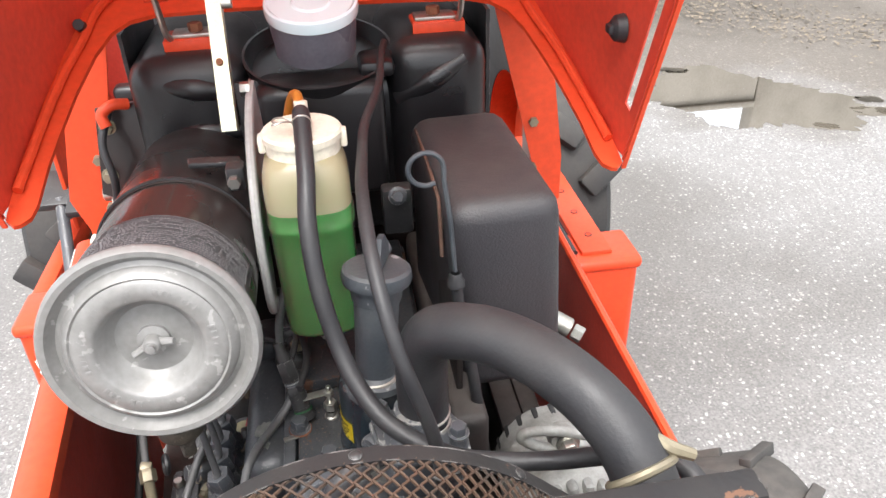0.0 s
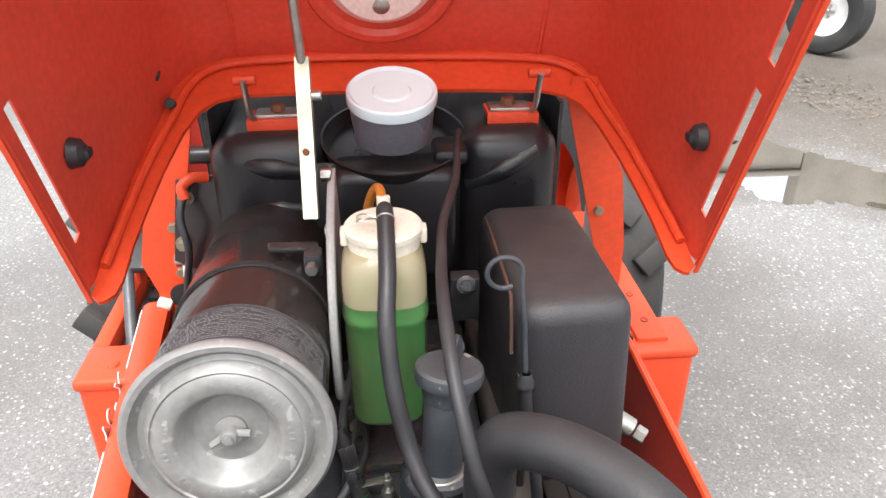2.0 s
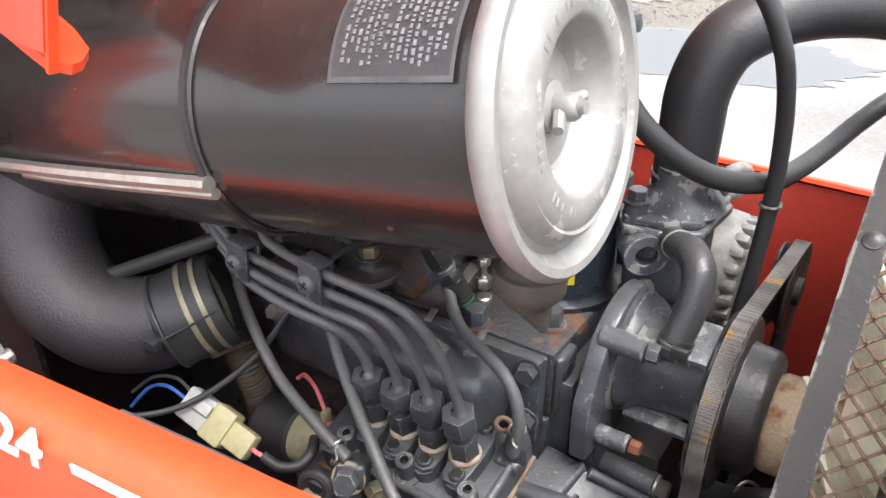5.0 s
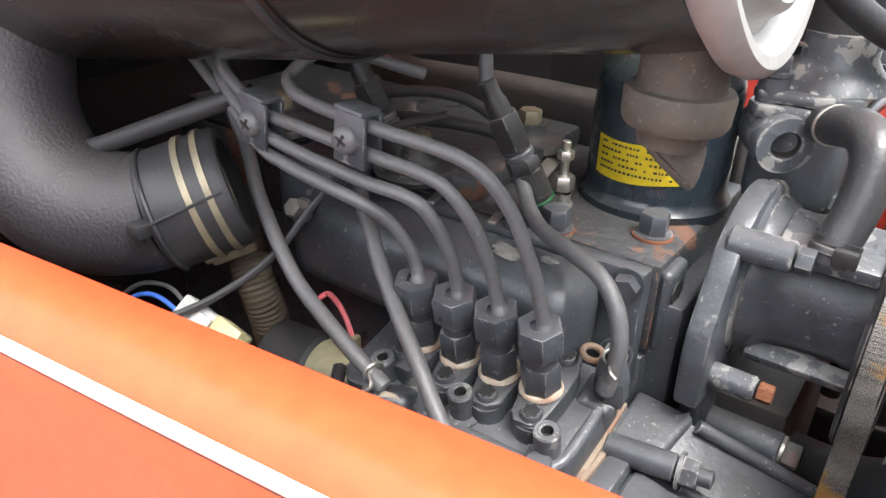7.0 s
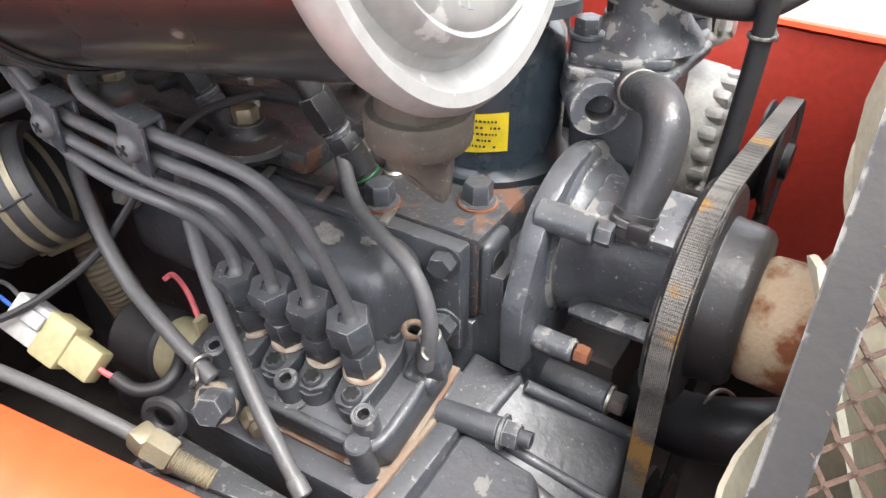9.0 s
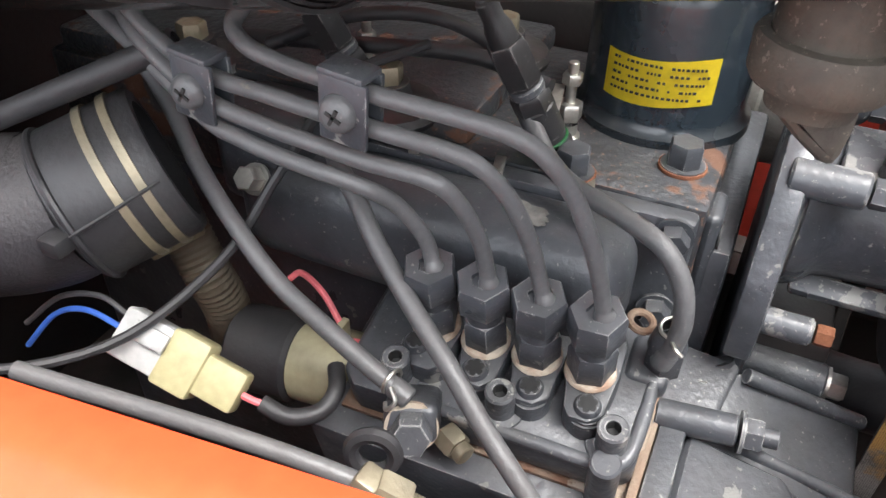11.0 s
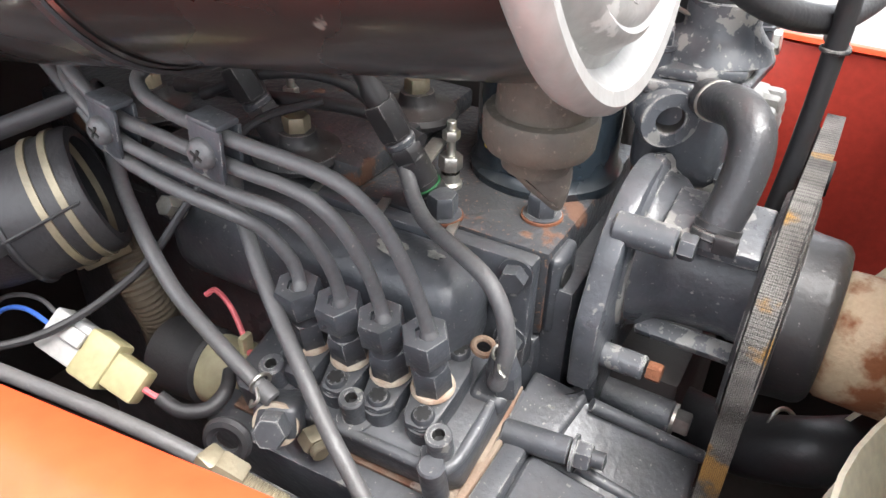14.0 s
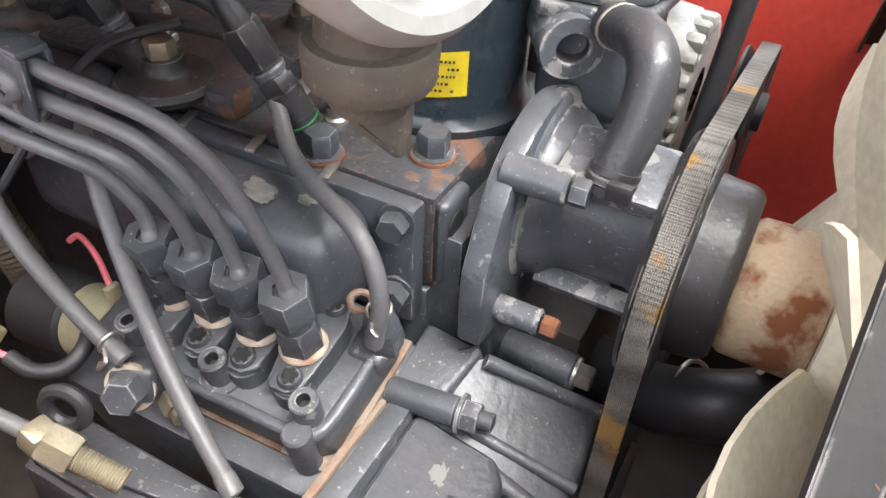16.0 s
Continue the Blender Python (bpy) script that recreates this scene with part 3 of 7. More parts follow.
def sheet(bm, section, ends, thick):
    """A bent sheet: a section of (a, b) pairs swept between placements, made solid towards the section's left side."""
    def offset(sec):
        out = []
        for i, q in enumerate(sec):
            a, b = Vector(sec[max(i - 1, 0)]), Vector(sec[min(i + 1, len(sec) - 1)])
            d = (b - a).normalized()
            out.append(Vector(q) + thick * Vector((-d.y, d.x)))
        return out
    loop = [Vector(q) for q in section] + offset(section)[::-1]
    rows = [[bm.verts.new(m @ Vector((q.x, q.y, 0))) for q in loop] for m in ends]
    n = len(loop)
    for a, b in zip(rows, rows[1:]):
        for i in range(n):
            j = (i + 1) % n
            bm.faces.new((a[i], a[j], b[j], b[i]))
    k = len(section)
    for row, flip in ((rows[0], True), (rows[-1], False)):
        for i in range(k - 1):
            q = (row[i], row[i + 1], row[n - 2 - i], row[n - 1 - i])
            bm.faces.new(q[::-1] if flip else q)
    return bm


def wedge_bars(bm, m, rows, width, height, gap, seed, thick=0.0006, fill=0.62):
    """Rows of short plain bars that stand for small print."""
    rnd = random.Random(seed)
    for i in range(rows):
        x = 0.0
        while x < width:
            w = rnd.uniform(0.5, 1.0) * height * 1.1
            if rnd.random() < fill + 0.2:
                box(bm, m @ Vector((x + w / 2, -i * (height + gap), thick / 2)), (w * 0.85, height * 0.8, thick), 0, m.to_3x3().to_4x4())
            x += w
    return bm



def patch(at, normal, along, long, wide, seed, parent, material=None):
    """A ragged spot where the paint has flaked off, lying on a flat face."""
    rnd = random.Random(seed)
    m = basis(at, along, Vector(normal).cross(Vector(along)))
    bm = B()
    rim = []
    for i in range(40):
        a = 2 * math.pi * i / 40
        k = 1 + 0.75 * noise.noise((1.7 * math.cos(a) + seed, 1.7 * math.sin(a), 1.0)) + rnd.uniform(-0.07, 0.07)
        rim.append((0.5 * long * k * math.cos(a), 0.5 * wide * k * math.sin(a)))
    prism(bm, rim, 0.0003, m @ Matrix.Translation((0, 0, 0.0001)))
    return part("bare_patch", bm, material or BARE_PATCH, parent, "pale bare metal where paint flaked off", smooth=0)


# ---------- ground and surroundings ----------
GROUND, XC = 0.22, 0.022


def ground_sheet():
    bm = B()
    cuts = [-300, -120, -50, -20, -10, -6] + [-4 + 0.2 * i for i in range(51)] + [8, 12, 20, 50, 120, 300]
    grid = [[bm.verts.new((x, y, GROUND + (0.0025 * noise.noise((x * 0.9, y * 0.9, 0)) if abs(x) < 9 and abs(y) < 9 else 0))) for x in cuts] for y in cuts]
    for a, b in zip(grid, grid[1:]):
        for i in range(len(cuts) - 1):
            bm.faces.new((a[i], a[i + 1], b[i + 1], b[i]))
    return solo("ground", bm, ASPHALT, (0, 0, 0), "grey worn asphalt yard with pale stone chips", "ground", kind="structure")


ground_sheet()


def puddle(cx, cy, rx, ry, seed, turn=0):
    bm = B()
    rim = []
    for i in range(240):
        a = 2 * math.pi * i / 240
        k = 1 + 0.09 * noise.noise((math.cos(a) * 22 + seed, math.sin(a) * 22, 7)) + 0.30 * noise.noise((math.cos(a) * 1.6 + seed, math.sin(a) * 1.6, 0)) + 0.14 * noise.noise((math.cos(a) * 6 + seed, math.sin(a) * 6, 3))
        x, y = rx * k * math.cos(a), ry * k * math.sin(a)
        c, s = math.cos(turn), math.sin(turn)
        rim.append(bm.verts.new((cx + c * x - s * y, cy + s * x + c * y, GROUND + 0.0034)))
    bm.faces.new(rim)
    return solo("puddle", bm, WATER, (cx, cy, GROUND), "shallow clear rain puddle lying on the asphalt", "puddle", kind="structure", smooth=0)


puddle(1.76, 2.88, 0.46, 0.30, 1.0, -0.70)
for px, py, pr in ((2.19, 2.62, 0.05), (2.26, 2.74, 0.035), (1.93, 2.53, 0.03), (2.30, 2.58, 0.06), (1.62, 3.27, 0.04)):
    puddle(px, py, pr * 1.6, pr, px * 7, -0.5)
puddle(3.55, 1.38, 0.45, 0.78, 4.0, 0.15)

# ---------- a low wall and a taller one beyond the yard, mirrored in the puddle ----------
for x0, x1, top in ((2.4, 5.14, 2.55), (5.15, 9.5, 3.9)):
    bm = B()
    boxed(bm, (x0, 8.2, GROUND), (x1, 8.45, top), 0.02)
    boxed(bm, (x0, 8.16, top), (x1, 8.49, top + 0.08), 0.015)
    solo("wall_far", bm, OLIVE_WALL, ((x0 + x1) / 2, 8.3, GROUND), "olive brown rendered wall beyond the yard", "wall", kind="structure")

rnd = random.Random(5)
bm = B()
for i in range(4200):
    s = rnd.uniform(6.0, 6.75) + rnd.gauss(0, 0.16)
    d = rnd.uniform(-3.2, 4.6)
    x, y = (s + d) / 2, (s - d) / 2
    w = rnd.uniform(0.006, 0.017)
    m = pose(x, y, GROUND + 0.008 + rnd.uniform(0, 0.004), rnd.uniform(-16, 16), rnd.uniform(-16, 16), rnd.uniform(0, 360))
    vs = [bm.verts.new(m @ Vector(q)) for q in ((-w, 0, 0), (-w * 0.2, -w * 0.4, 0.003), (w, 0, 0), (0, w * 0.45, 0.003))]
    bm.faces.new(vs)
solo("leaf_litter", bm, LEAF, (3, 3, GROUND), "brown dry leaf litter swept along the paving edge", "leaves", kind="stuff")

bm = B()
box(bm, (0, 0, 0), (0.06, 0.016, 0.008), 0.003)
stick = solo("wood_chip", bm, GASKET, (0, 0, 0), "pale flat wood chip lying on the asphalt", "wood chip")
stick.matrix_basis = pose(1.75, 1.41, GROUND + 0.008, 0, 0, 60)

# ---------- tractor side panels, posts and steps ----------


def lip(side, y):
    """The top lip's inner edge: the near panel closes in towards the nose."""
    return Vector((-0.2555 + 0.106 * (0.865 - y), y, 0.972) if side < 0 else (0.289, y, 0.957 + 0.02 * (y - 0.5)))


def side_panel(side):
    """side -1 or 1; a folded lip along the top, then the plain outer face."""
    s = side
    t = thing("side_panel", (XC + s * 0.26, 0.5, 0.70), "orange painted steel engine side panel with folded top lip", "side panel")
    sec = [(0.0, -0.013), (0.0005, 0.0), (0.008, 0.0025), (0.015, 0.0025), (0.0215, 0.0015), (0.0265, -0.0015), (0.0288, -0.006), (0.0296, -0.013), (0.03, -0.043), (0.03, -0.093), (0.031, -0.273)]
    if s > 0:
        sec = [(a * 0.17, b) for a, b in sec[1:]]
    bm = B()
    ys = (0.10, 0.3, 0.5, 0.7, 0.866)
    sheet(bm, sec, [basis(lip(s, y), (s, 0, 0), (0, 0, 1)) for y in ys], 0.0025)
    part("panel", bm, ORANGE, t)
    bm = B()
    sheet(bm, [(0.0055 if s < 0 else -0.0005, -0.003 if s < 0 else -0.0015), (0.0055 if s < 0 else -0.0005, -0.37)], [basis(lip(s, y), (s, 0, 0), (0, 0, 1)) for y in (0.10, 0.865)], 0.003)
    part("inner_skin", bm, SHADED_ORANGE, t, "inner skin of the panel, its orange coloured darker for shade")
    return t


left_panel = side_panel(-1)
side_panel(1)
ALONG = (lip(-1, 0.3) - lip(-1, 0.8)).normalized()


def text_mesh(body, size, material, parent, m, name="lettering", label="", depth=0.0006):
    cu = bpy.data.curves.new(name, "FONT")
    cu.body, cu.size, cu.extrude, cu.shear, cu.offset = body, size, depth, 0.25, size * 0.022
    tmp = bpy.data.objects.new(name, cu)
    scene.collection.objects.link(tmp)
    me = bpy.data.meshes.new_from_object(tmp.evaluated_get(bpy.context.evaluated_depsgraph_get()))
    bpy.data.objects.remove(tmp)
    me.transform(Matrix.Translation(-ORIGIN[parent]) @ PLACE @ m)
    me.materials.clear()
    me.materials.append(material)
    ob = new(name, me)
    ob.parent = parent
    ORIGIN[ob] = ORIGIN[parent]
    return tagged(ob, label)


on_left = basis(lip(-1, 0.729) + Vector((-0.0325, 0, -0.0155)), ALONG, (0, 0, 1))
text_mesh("X - 24", 0.0360, WHITE_PAINT, left_panel, on_left, "lettering", "white slanted model lettering")
for dz, high, mat_, nm in ((0.0, 0.0055, WHITE_PAINT, "stripe"), (-0.0045, 0.0025, INK_AND_SHADE, "stripe_edge")):
    bm = B()
    for y0, long in ((0.367, 0.50), (0.805, 0.115)):
        box(bm, lip(-1, y0) + Vector((-0.0312, 0, -0.0065 + dz)), (long, high, 0.0012), 0, basis((0, 0, 0), ALONG, (0, 0, 1)))
    part(nm, bm, mat_, left_panel, "white stripe" if nm == "stripe" else "thin black stripe edge")


def post(side):
    s = side
    t = thing("hood_post", (XC + s * 0.25, 0.85, 0.75), "orange bent sheet steel post beside the fuel tank", "post")
    bm = B()
    m = basis((XC, 0.866, 0), (s, 0, 0), (0, 0, 1))
    if s < 0:
        prism(bm, [(0.215, 1.24), (0.209, 1.225), (0.243, 1.067), (0.249, 0.99), (0.25, 0.72), (0.285, 0.72), (0.285, 0.99), (0.298, 1.03), (0.262, 1.20), (0.255, 1.24)], 0.004, m)
    else:
        prism(bm, [(0.208, 1.245), (0.202, 1.225), (0.257, 1.008), (0.262, 0.97), (0.290, 0.97), (0.290, 1.03), (0.277, 1.129), (0.243, 1.20), (0.235, 1.245)], 0.004, m)
    part("front_face", bm, ORANGE, t)
    bm = B()
    low = 0.72 if s < 0 else 0.92
    deep = 0.065 if s < 0 else 0.10
    prism(bm, [(0.0, 1.20), (0.0, low), (deep, low), (deep, 1.24), (0.03, 1.235)], 0.003,
          basis((XC + s * 0.252, 0.870, 0), (s * 0.16, 1, 0), (0, 0, 1)))
    part("side_face", bm, ORANGE, t)
    # This flange gets black instead of the post's orange, to paint its shade.
    bm = B()
    boxed(bm, (XC + s * 0.19 - 0.002, 0.835, 0.70), (XC + s * 0.19 + 0.002, 1.0, 1.225))
    part("inner_flange", bm, BLACK_DUSTY, t, "inner flange of the post, coloured black for the shade there")
    for z in (1.02, 1.08):
        part("bolt", hexa(B(), (XC + s * 0.252, 0.865, z), (XC + s * 0.252, 0.857, z), 0.011), DULL_BAND, t)
    if s < 0:
        # No opening is cut; a black disc paints the hole's shade.
        part("hole", lathe(B(), [(0, 0.0012), (0.0165, 0.0012), (0.0165, 0)], (XC - 0.2555, 0.8655, 0.985), (0, -1, 0), 28), INK_AND_SHADE, t, "black disc for the shade in the post foot's round hole")
        part("cap", box(B(), (XC - 0.279, 0.862, 0.976), (0.018, 0.016, 0.012), 0.004, pose(0, 0, 0, 10, 20, 0)), CAP_PLASTIC, t, "chipped pale corner cap")
    return t


post(-1)
post(1)


def step_block(side):
    s = side
    t = thing("step_support", (XC + s * 0.36, 0.95, 0.62), "orange pressed steel step support with rounded top corner", "step support")
    bm = B()
    box(bm, (XC + s * 0.357, 0.925, 0.715), (0.140, 0.075, 0.262), 0.014, None, 3)
    part("box", bm, ORANGE, t)
    bm = B()
    boxed(bm, (XC + s * 0.357 - 0.073, 0.884, 0.827), (XC + s * 0.357 + 0.073, 0.97, 0.8465), 0.008, 3)
    part("top_lip", bm, ORANGE, t)
    bm = B()
    lathe(bm, [(0, 0.005), (0.007, 0.004), (0.010, 0)], (XC + s * 0.383, 0.919, 0.8455), seg=20)
    part("rivet", bm, ORANGE, t)
    bm = B()
    prism(bm, [(0, 0), (0.10, 0), (0.10, -0.10), (0.05, -0.16), (0, -0.16)], 0.003, basis((XC + s * 0.300, 0.90, 0.70), (s * 0.6, 0.3, 0), (0, 0, 1)))
    part("gusset", bm, ORANGE, t)
    return t


step_block(-1)
step_block(1)

# perforated rail of the right step
placing(-0.034, -0.10, 0.052)
rail = thing("step_rail", (0.41, 1.1, 0.80), "orange flat step rail with a row of holes", "rail")
bm = B()
boxed(bm, (0.400, 1.005, 0.788), (0.446, 1.42, 0.801), 0.003)
part("flat_bar", bm, ORANGE, rail)
# Rail holes are black discs on top, coloured like their inner shade.
for y in (1.05, 1.12, 1.19, 1.27):
    bm = B()
    lathe(bm, [(0, 0), (0.0055, 0), (0.0055, 0.0012), (0.004, 0.0012)], (0.424, y, 0.8007), seg=16)
    part("hole", bm, INK_AND_SHADE, rail, "black disc for the shade in a drilled hole")
bm = B()
tube(bm, [(0.390, 1.01, 0.797), (0.384, 1.2, 0.80), (0.38, 1.42, 0.80)], 0.006)
part("edge_tube", bm, RUBBER, rail, "dark rubber edging")

placing()
# left foot step with its rubber mat and pedal arms
step = thing("foot_step", (-0.33, 1.2, 0.78), "black ribbed rubber foot step with square lugs", "foot step")
bm = B()
boxed(bm, (-0.390, 0.966, 0.785), (-0.262, 1.45, 0.800), 0.004)
part("mat", bm, BLACK_DUSTY, step)
bm = B()
boxed(bm, (-0.418, 0.968, 0.77), (-0.392, 1.45, 0.826), 0.005)
part("edge_bar", bm, ORANGE, step, "orange painted edge bar")
lug = mesh_of("lug", box(B(), (0, 0, 0), (0.034, 0.028, 0.012), 0.003), RUBBER)
for i in range(3):
    for j in range(13):
        o = new("lug", lug)
        o.parent = step
        o.location = Vector((-0.366 + i * 0.041 + (0.005 if j % 2 else 0), 0.986 + j * 0.036, 0.803)) - ORIGIN[step]
pedal = thing("brake_pedal", (-0.33, 1.05, 0.80), "worn grey steel brake pedal with flat foot plate", "pedal")
for a, b in (((-0.286, 0.985, 0.795), (-0.320, 1.10, 0.905)), ((-0.365, 1.00, 0.795), (-0.388, 1.13, 0.905))):
    bm = B()
    rod(bm, a, b, 0.009)
    part("arm", bm, ENGINE_WORN, pedal)
    bm = B()
    box(bm, Vector(b) + Vector((-0.012, 0.02, 0.006)), (0.080, 0.075, 0.014), 0.004, pose(0, 0, 0, 20, 0, 0))
    part("foot_plate", bm, BLACK_DUSTY, pedal, "worn black foot plate")

placing(0, -0.02, 0.045)
# operator platform parts behind the left post
fender = thing("rear_fender", (-0.42, 1.55, 0.72), "orange rear fender and seat base with warning label", "fender")
bm = B()
boxed(bm, (-0.60, 1.50, 0.68), (-0.11, 1.53, 1.42), 0.01)
part("panel", bm, SHADED_ORANGE, fender)
bm = B()
boxed(bm, (-0.385, 1.16, 0.80), (-0.378, 1.50, 1.30), 0.002)
part("inner_wing", bm, ORANGE, fender)
bm = B()
boxed(bm, (-0.50, 1.30, 1.06), (-0.385, 1.50, 1.075), 0.005)
part("top_fold", bm, ORANGE, fender)
bm = B()
wedge_bars(bm, basis((-0.246, 1.4985, 0.99), (1, 0, 0), (0, 0, 1)), 6, 0.07, 0.007, 0.006, 3)
part("label_print", bm, LABEL_PALE, fender, "small pale print, not readable")
lever = thing("lever", (-0.31, 1.3, 0.72), "black lever with a moulded knob", "lever")
bm = B()
rod(bm, (-0.236, 1.20, 0.70), (-0.252, 1.20, 1.10), 0.008)
part("rod", bm, BLACK_PLASTIC, lever)
bm = B()
box(bm, (-0.257, 1.195, 1.003), (0.050, 0.03, 0.024), 0.008, None, 3)
part("knob", bm, BLACK_PLASTIC, lever)
console = thing("steering_console", (0.02, 1.15, 0.9), "black plastic steering console behind the tank", "console")
bm = B()
box(bm, (0.02, 1.16, 1.22), (0.52, 0.20, 0.16), 0.04, None, 4)
part("cowl", bm, BLACK_PLASTIC, console)
bm = B()
boxed(bm, (-0.2, 1.06, 0.7), (0.24, 1.12, 1.2), 0.01)
part("bulkhead", bm, BLACK_DUSTY, console)


placing()


def tyre(name, at, radius, width, lugs, label, rim=None, axis=(1, 0, 0)):
    t = thing(name, (at[0], at[1], at[2] - radius), label, "wheel")
    bm = B()
    w = width / 2
    prof = [(radius * 0.55, -w * 0.72), (radius * 0.62, -w * 0.9), (radius * 0.8, -w), (radius * 0.92, -w * 0.92), (radius * 0.965, -w * 0.7), (radius * 0.975, 0),
            (radius * 0.965, w * 0.7), (radius * 0.92, w * 0.92), (radius * 0.8, w), (radius * 0.62, w * 0.9), (radius * 0.55, w * 0.72)]
    lathe(bm, prof, at, axis, 64, closed=False)
    ty = part("carcass", bm, TYRE, t)
    f = axis_frame(at, axis)
    if lugs:
        for i in range(lugs):
            for s in (-1, 1):
                bm = B()
                a = 2 * math.pi * (i + (0.5 if s > 0 else 0)) / lugs
                m = f @ Matrix.Rotation(a, 4, "Z") @ Matrix.Translation((radius * 0.97, 0, s * w * 0.5)) @ Matrix.Rotation(radians(40 * s), 4, "X")
                box(bm, (0, 0, 0), (radius * 0.10, radius * 0.10, width * 0.62), radius * 0.012)
                for v in bm.verts:
                    v.co = m @ v.co
                part("tread_lug", bm, TYRE, ty)
    if rim:
        bm = B()
        lathe(bm, [(0, w * 0.1), (radius * 0.2, w * 0.12), (radius * 0.24, w * 0.3), (radius * 0.45, w * 0.2), (radius * 0.52, w * 0.5), (radius * 0.58, w * 0.74), (radius * 0.6, w * 0.7), (radius * 0.55, -w * 0.7)], at, axis, 48)
        rm = part("rim", bm, rim, t)
        bm = B()
        for i in range(5):
            a = 2 * math.pi * i / 5
            hexa(bm, f @ Vector((radius * 0.13 * math.cos(a), radius * 0.13 * math.sin(a), w * 0.11)), f @ Vector((radius * 0.13 * math.cos(a), radius * 0.13 * math.sin(a), w * 0.25)), 0.02)
        rod(bm, f @ Vector((0, 0, w * 0.1)), f @ Vector((0, 0, w * 0.5)), radius * 0.07)
        part("hub", bm, STEEL, rm)
    return t


tyre("tractor_tyre", (0.475, 1.60, GROUND + 0.42), 0.42, 0.13, 15, "black lugged tractor tyre, muddy, behind the post", ORANGE)
tyre("tractor_tyre", (-0.452, 1.60, GROUND + 0.42), 0.42, 0.13, 15, "black lugged tractor tyre, muddy, beside the foot step", ORANGE)
tyre("tractor_tyre", (0.57, 0.655, GROUND + 0.185), 0.185, 0.15, 9, "black lugged tractor front tyre beside the panel", ORANGE)
tyre("implement_wheel", (2.92, 4.78, GROUND + 0.27), 0.27, 0.16, 0, "road wheel with white rim on another machine", WHITE_PAINT, axis=(-0.83, -0.55, 0))

# ---------- hood, standing open ----------
HF, HR, H0 = Vector((0, -0.38, 0.925)), Vector((0, 0.925, 0.38)), Vector((0.032, 0.6135, 1.1375))


def hd(x, u, v):
    """A place on the open hood: across, forward and up as if it were shut."""
    v += 0.0235 * max(0.0, min(1.0, (v - 0.10) / 0.14))
    return H0 + Vector((x * 1.02, x * 0.0436, x * -0.0246)) + HF * u + HR * v


hood = thing("hood", hd(0, 0, 0.25), "orange steel tractor hood standing open on a prop", "hood")
half = [(0.254, 0.002), (0.259, 0.0), (0.2585, 0.0205), (0.2577, 0.0315), (0.254, 0.07), (0.248, 0.13), (0.238, 0.19), (0.228, 0.246), (0.211, 0.280), (0.180, 0.298), (0.10, 0.306), (0.0, 0.308)]
section = [(-x, v) for x, v in half] + [(x, v) for x, v in half[-2::-1]]
us = [0, 0.05, 0.187, 0.212, 0.35, 0.375, 0.51, 0.66, 0.72]
slots = {1, 3, 5}
bm = B()
taper = [1, 1, 1, 1, 0.99, 0.99, 0.975, 0.94, 0.90]
rows = [[bm.verts.new(hd(x * k, u + (0.008 * (max(0.0, 0.034 - v) / 0.034) ** 2 if u == 0 else 0), v * (0.5 + 0.5 * k))) for x, v in section] for u, k in zip(us, taper)]
n = len(section)
for i in range(len(us) - 1):
    for j in range(n - 1):
        if i in slots and j in (2, n - 4):
            continue
        bm.faces.new((rows[i][j], rows[i][j + 1], rows[i + 1][j + 1], rows[i + 1][j]))
bmesh.ops.recalc_face_normals(bm, faces=bm.faces[:])
bmesh.ops.solidify(bm, geom=bm.faces[:], thickness=0.0018)
part("shell", bm, HOOD_RED, hood, "red painted inside of the hood shell")
bm = B()
# rear arch flange with a raised bead
inner = [(0.245, -0.002), (0.238, 0.004), (0.2345, 0.018), (0.232, 0.060), (0.227, 0.10), (0.220, 0.14), (0.209, 0.185), (0.197, 0.212), (0.182, 0.226), (0.160, 0.233), (0.09, 0.236), (0.0, 0.237)]
edge = [(0.2500, -0.003), (0.2560, 0.003), (0.2562, 0.020), (0.254, 0.055), (0.250, 0.10), (0.244, 0.15), (0.234, 0.20), (0.226, 0.245), (0.209, 0.278), (0.178, 0.296), (0.10, 0.304), (0.0, 0.306)]
a = [(-x, v) for x, v in edge] + [(x, v) for x, v in edge[-2::-1]]
b = [(-x, v) for x, v in inner] + [(x, v) for x, v in inner[-2::-1]]
ra, rb = ([bm.verts.new(hd(x, 0.003, v)) for x, v in q] for q in (a, b))
for i in range(len(a) - 1):
    bm.faces.new((ra[i], ra[i + 1], rb[i + 1], rb[i]))
bmesh.ops.recalc_face_normals(bm, faces=bm.faces[:])
bmesh.ops.solidify(bm, geom=bm.faces[:], thickness=0.0045)
part("rear_flange", bm, ORANGE, hood)
bm = B()
mid = [(0.2495, 0.030), (0.245, 0.07), (0.240, 0.11), (0.232, 0.155), (0.220, 0.20), (0.212, 0.236), (0.195, 0.265), (0.165, 0.280), (0.09, 0.286), (0.0, 0.287)]
tube(bm, [hd(-x, 0.008, v) for x, v in mid] + [hd(x, 0.008, v) for x, v in mid[-2::-1]], 0.0042, 8, 4)
part("flange_bead", bm, ORANGE, hood, "raised bead along the arch")
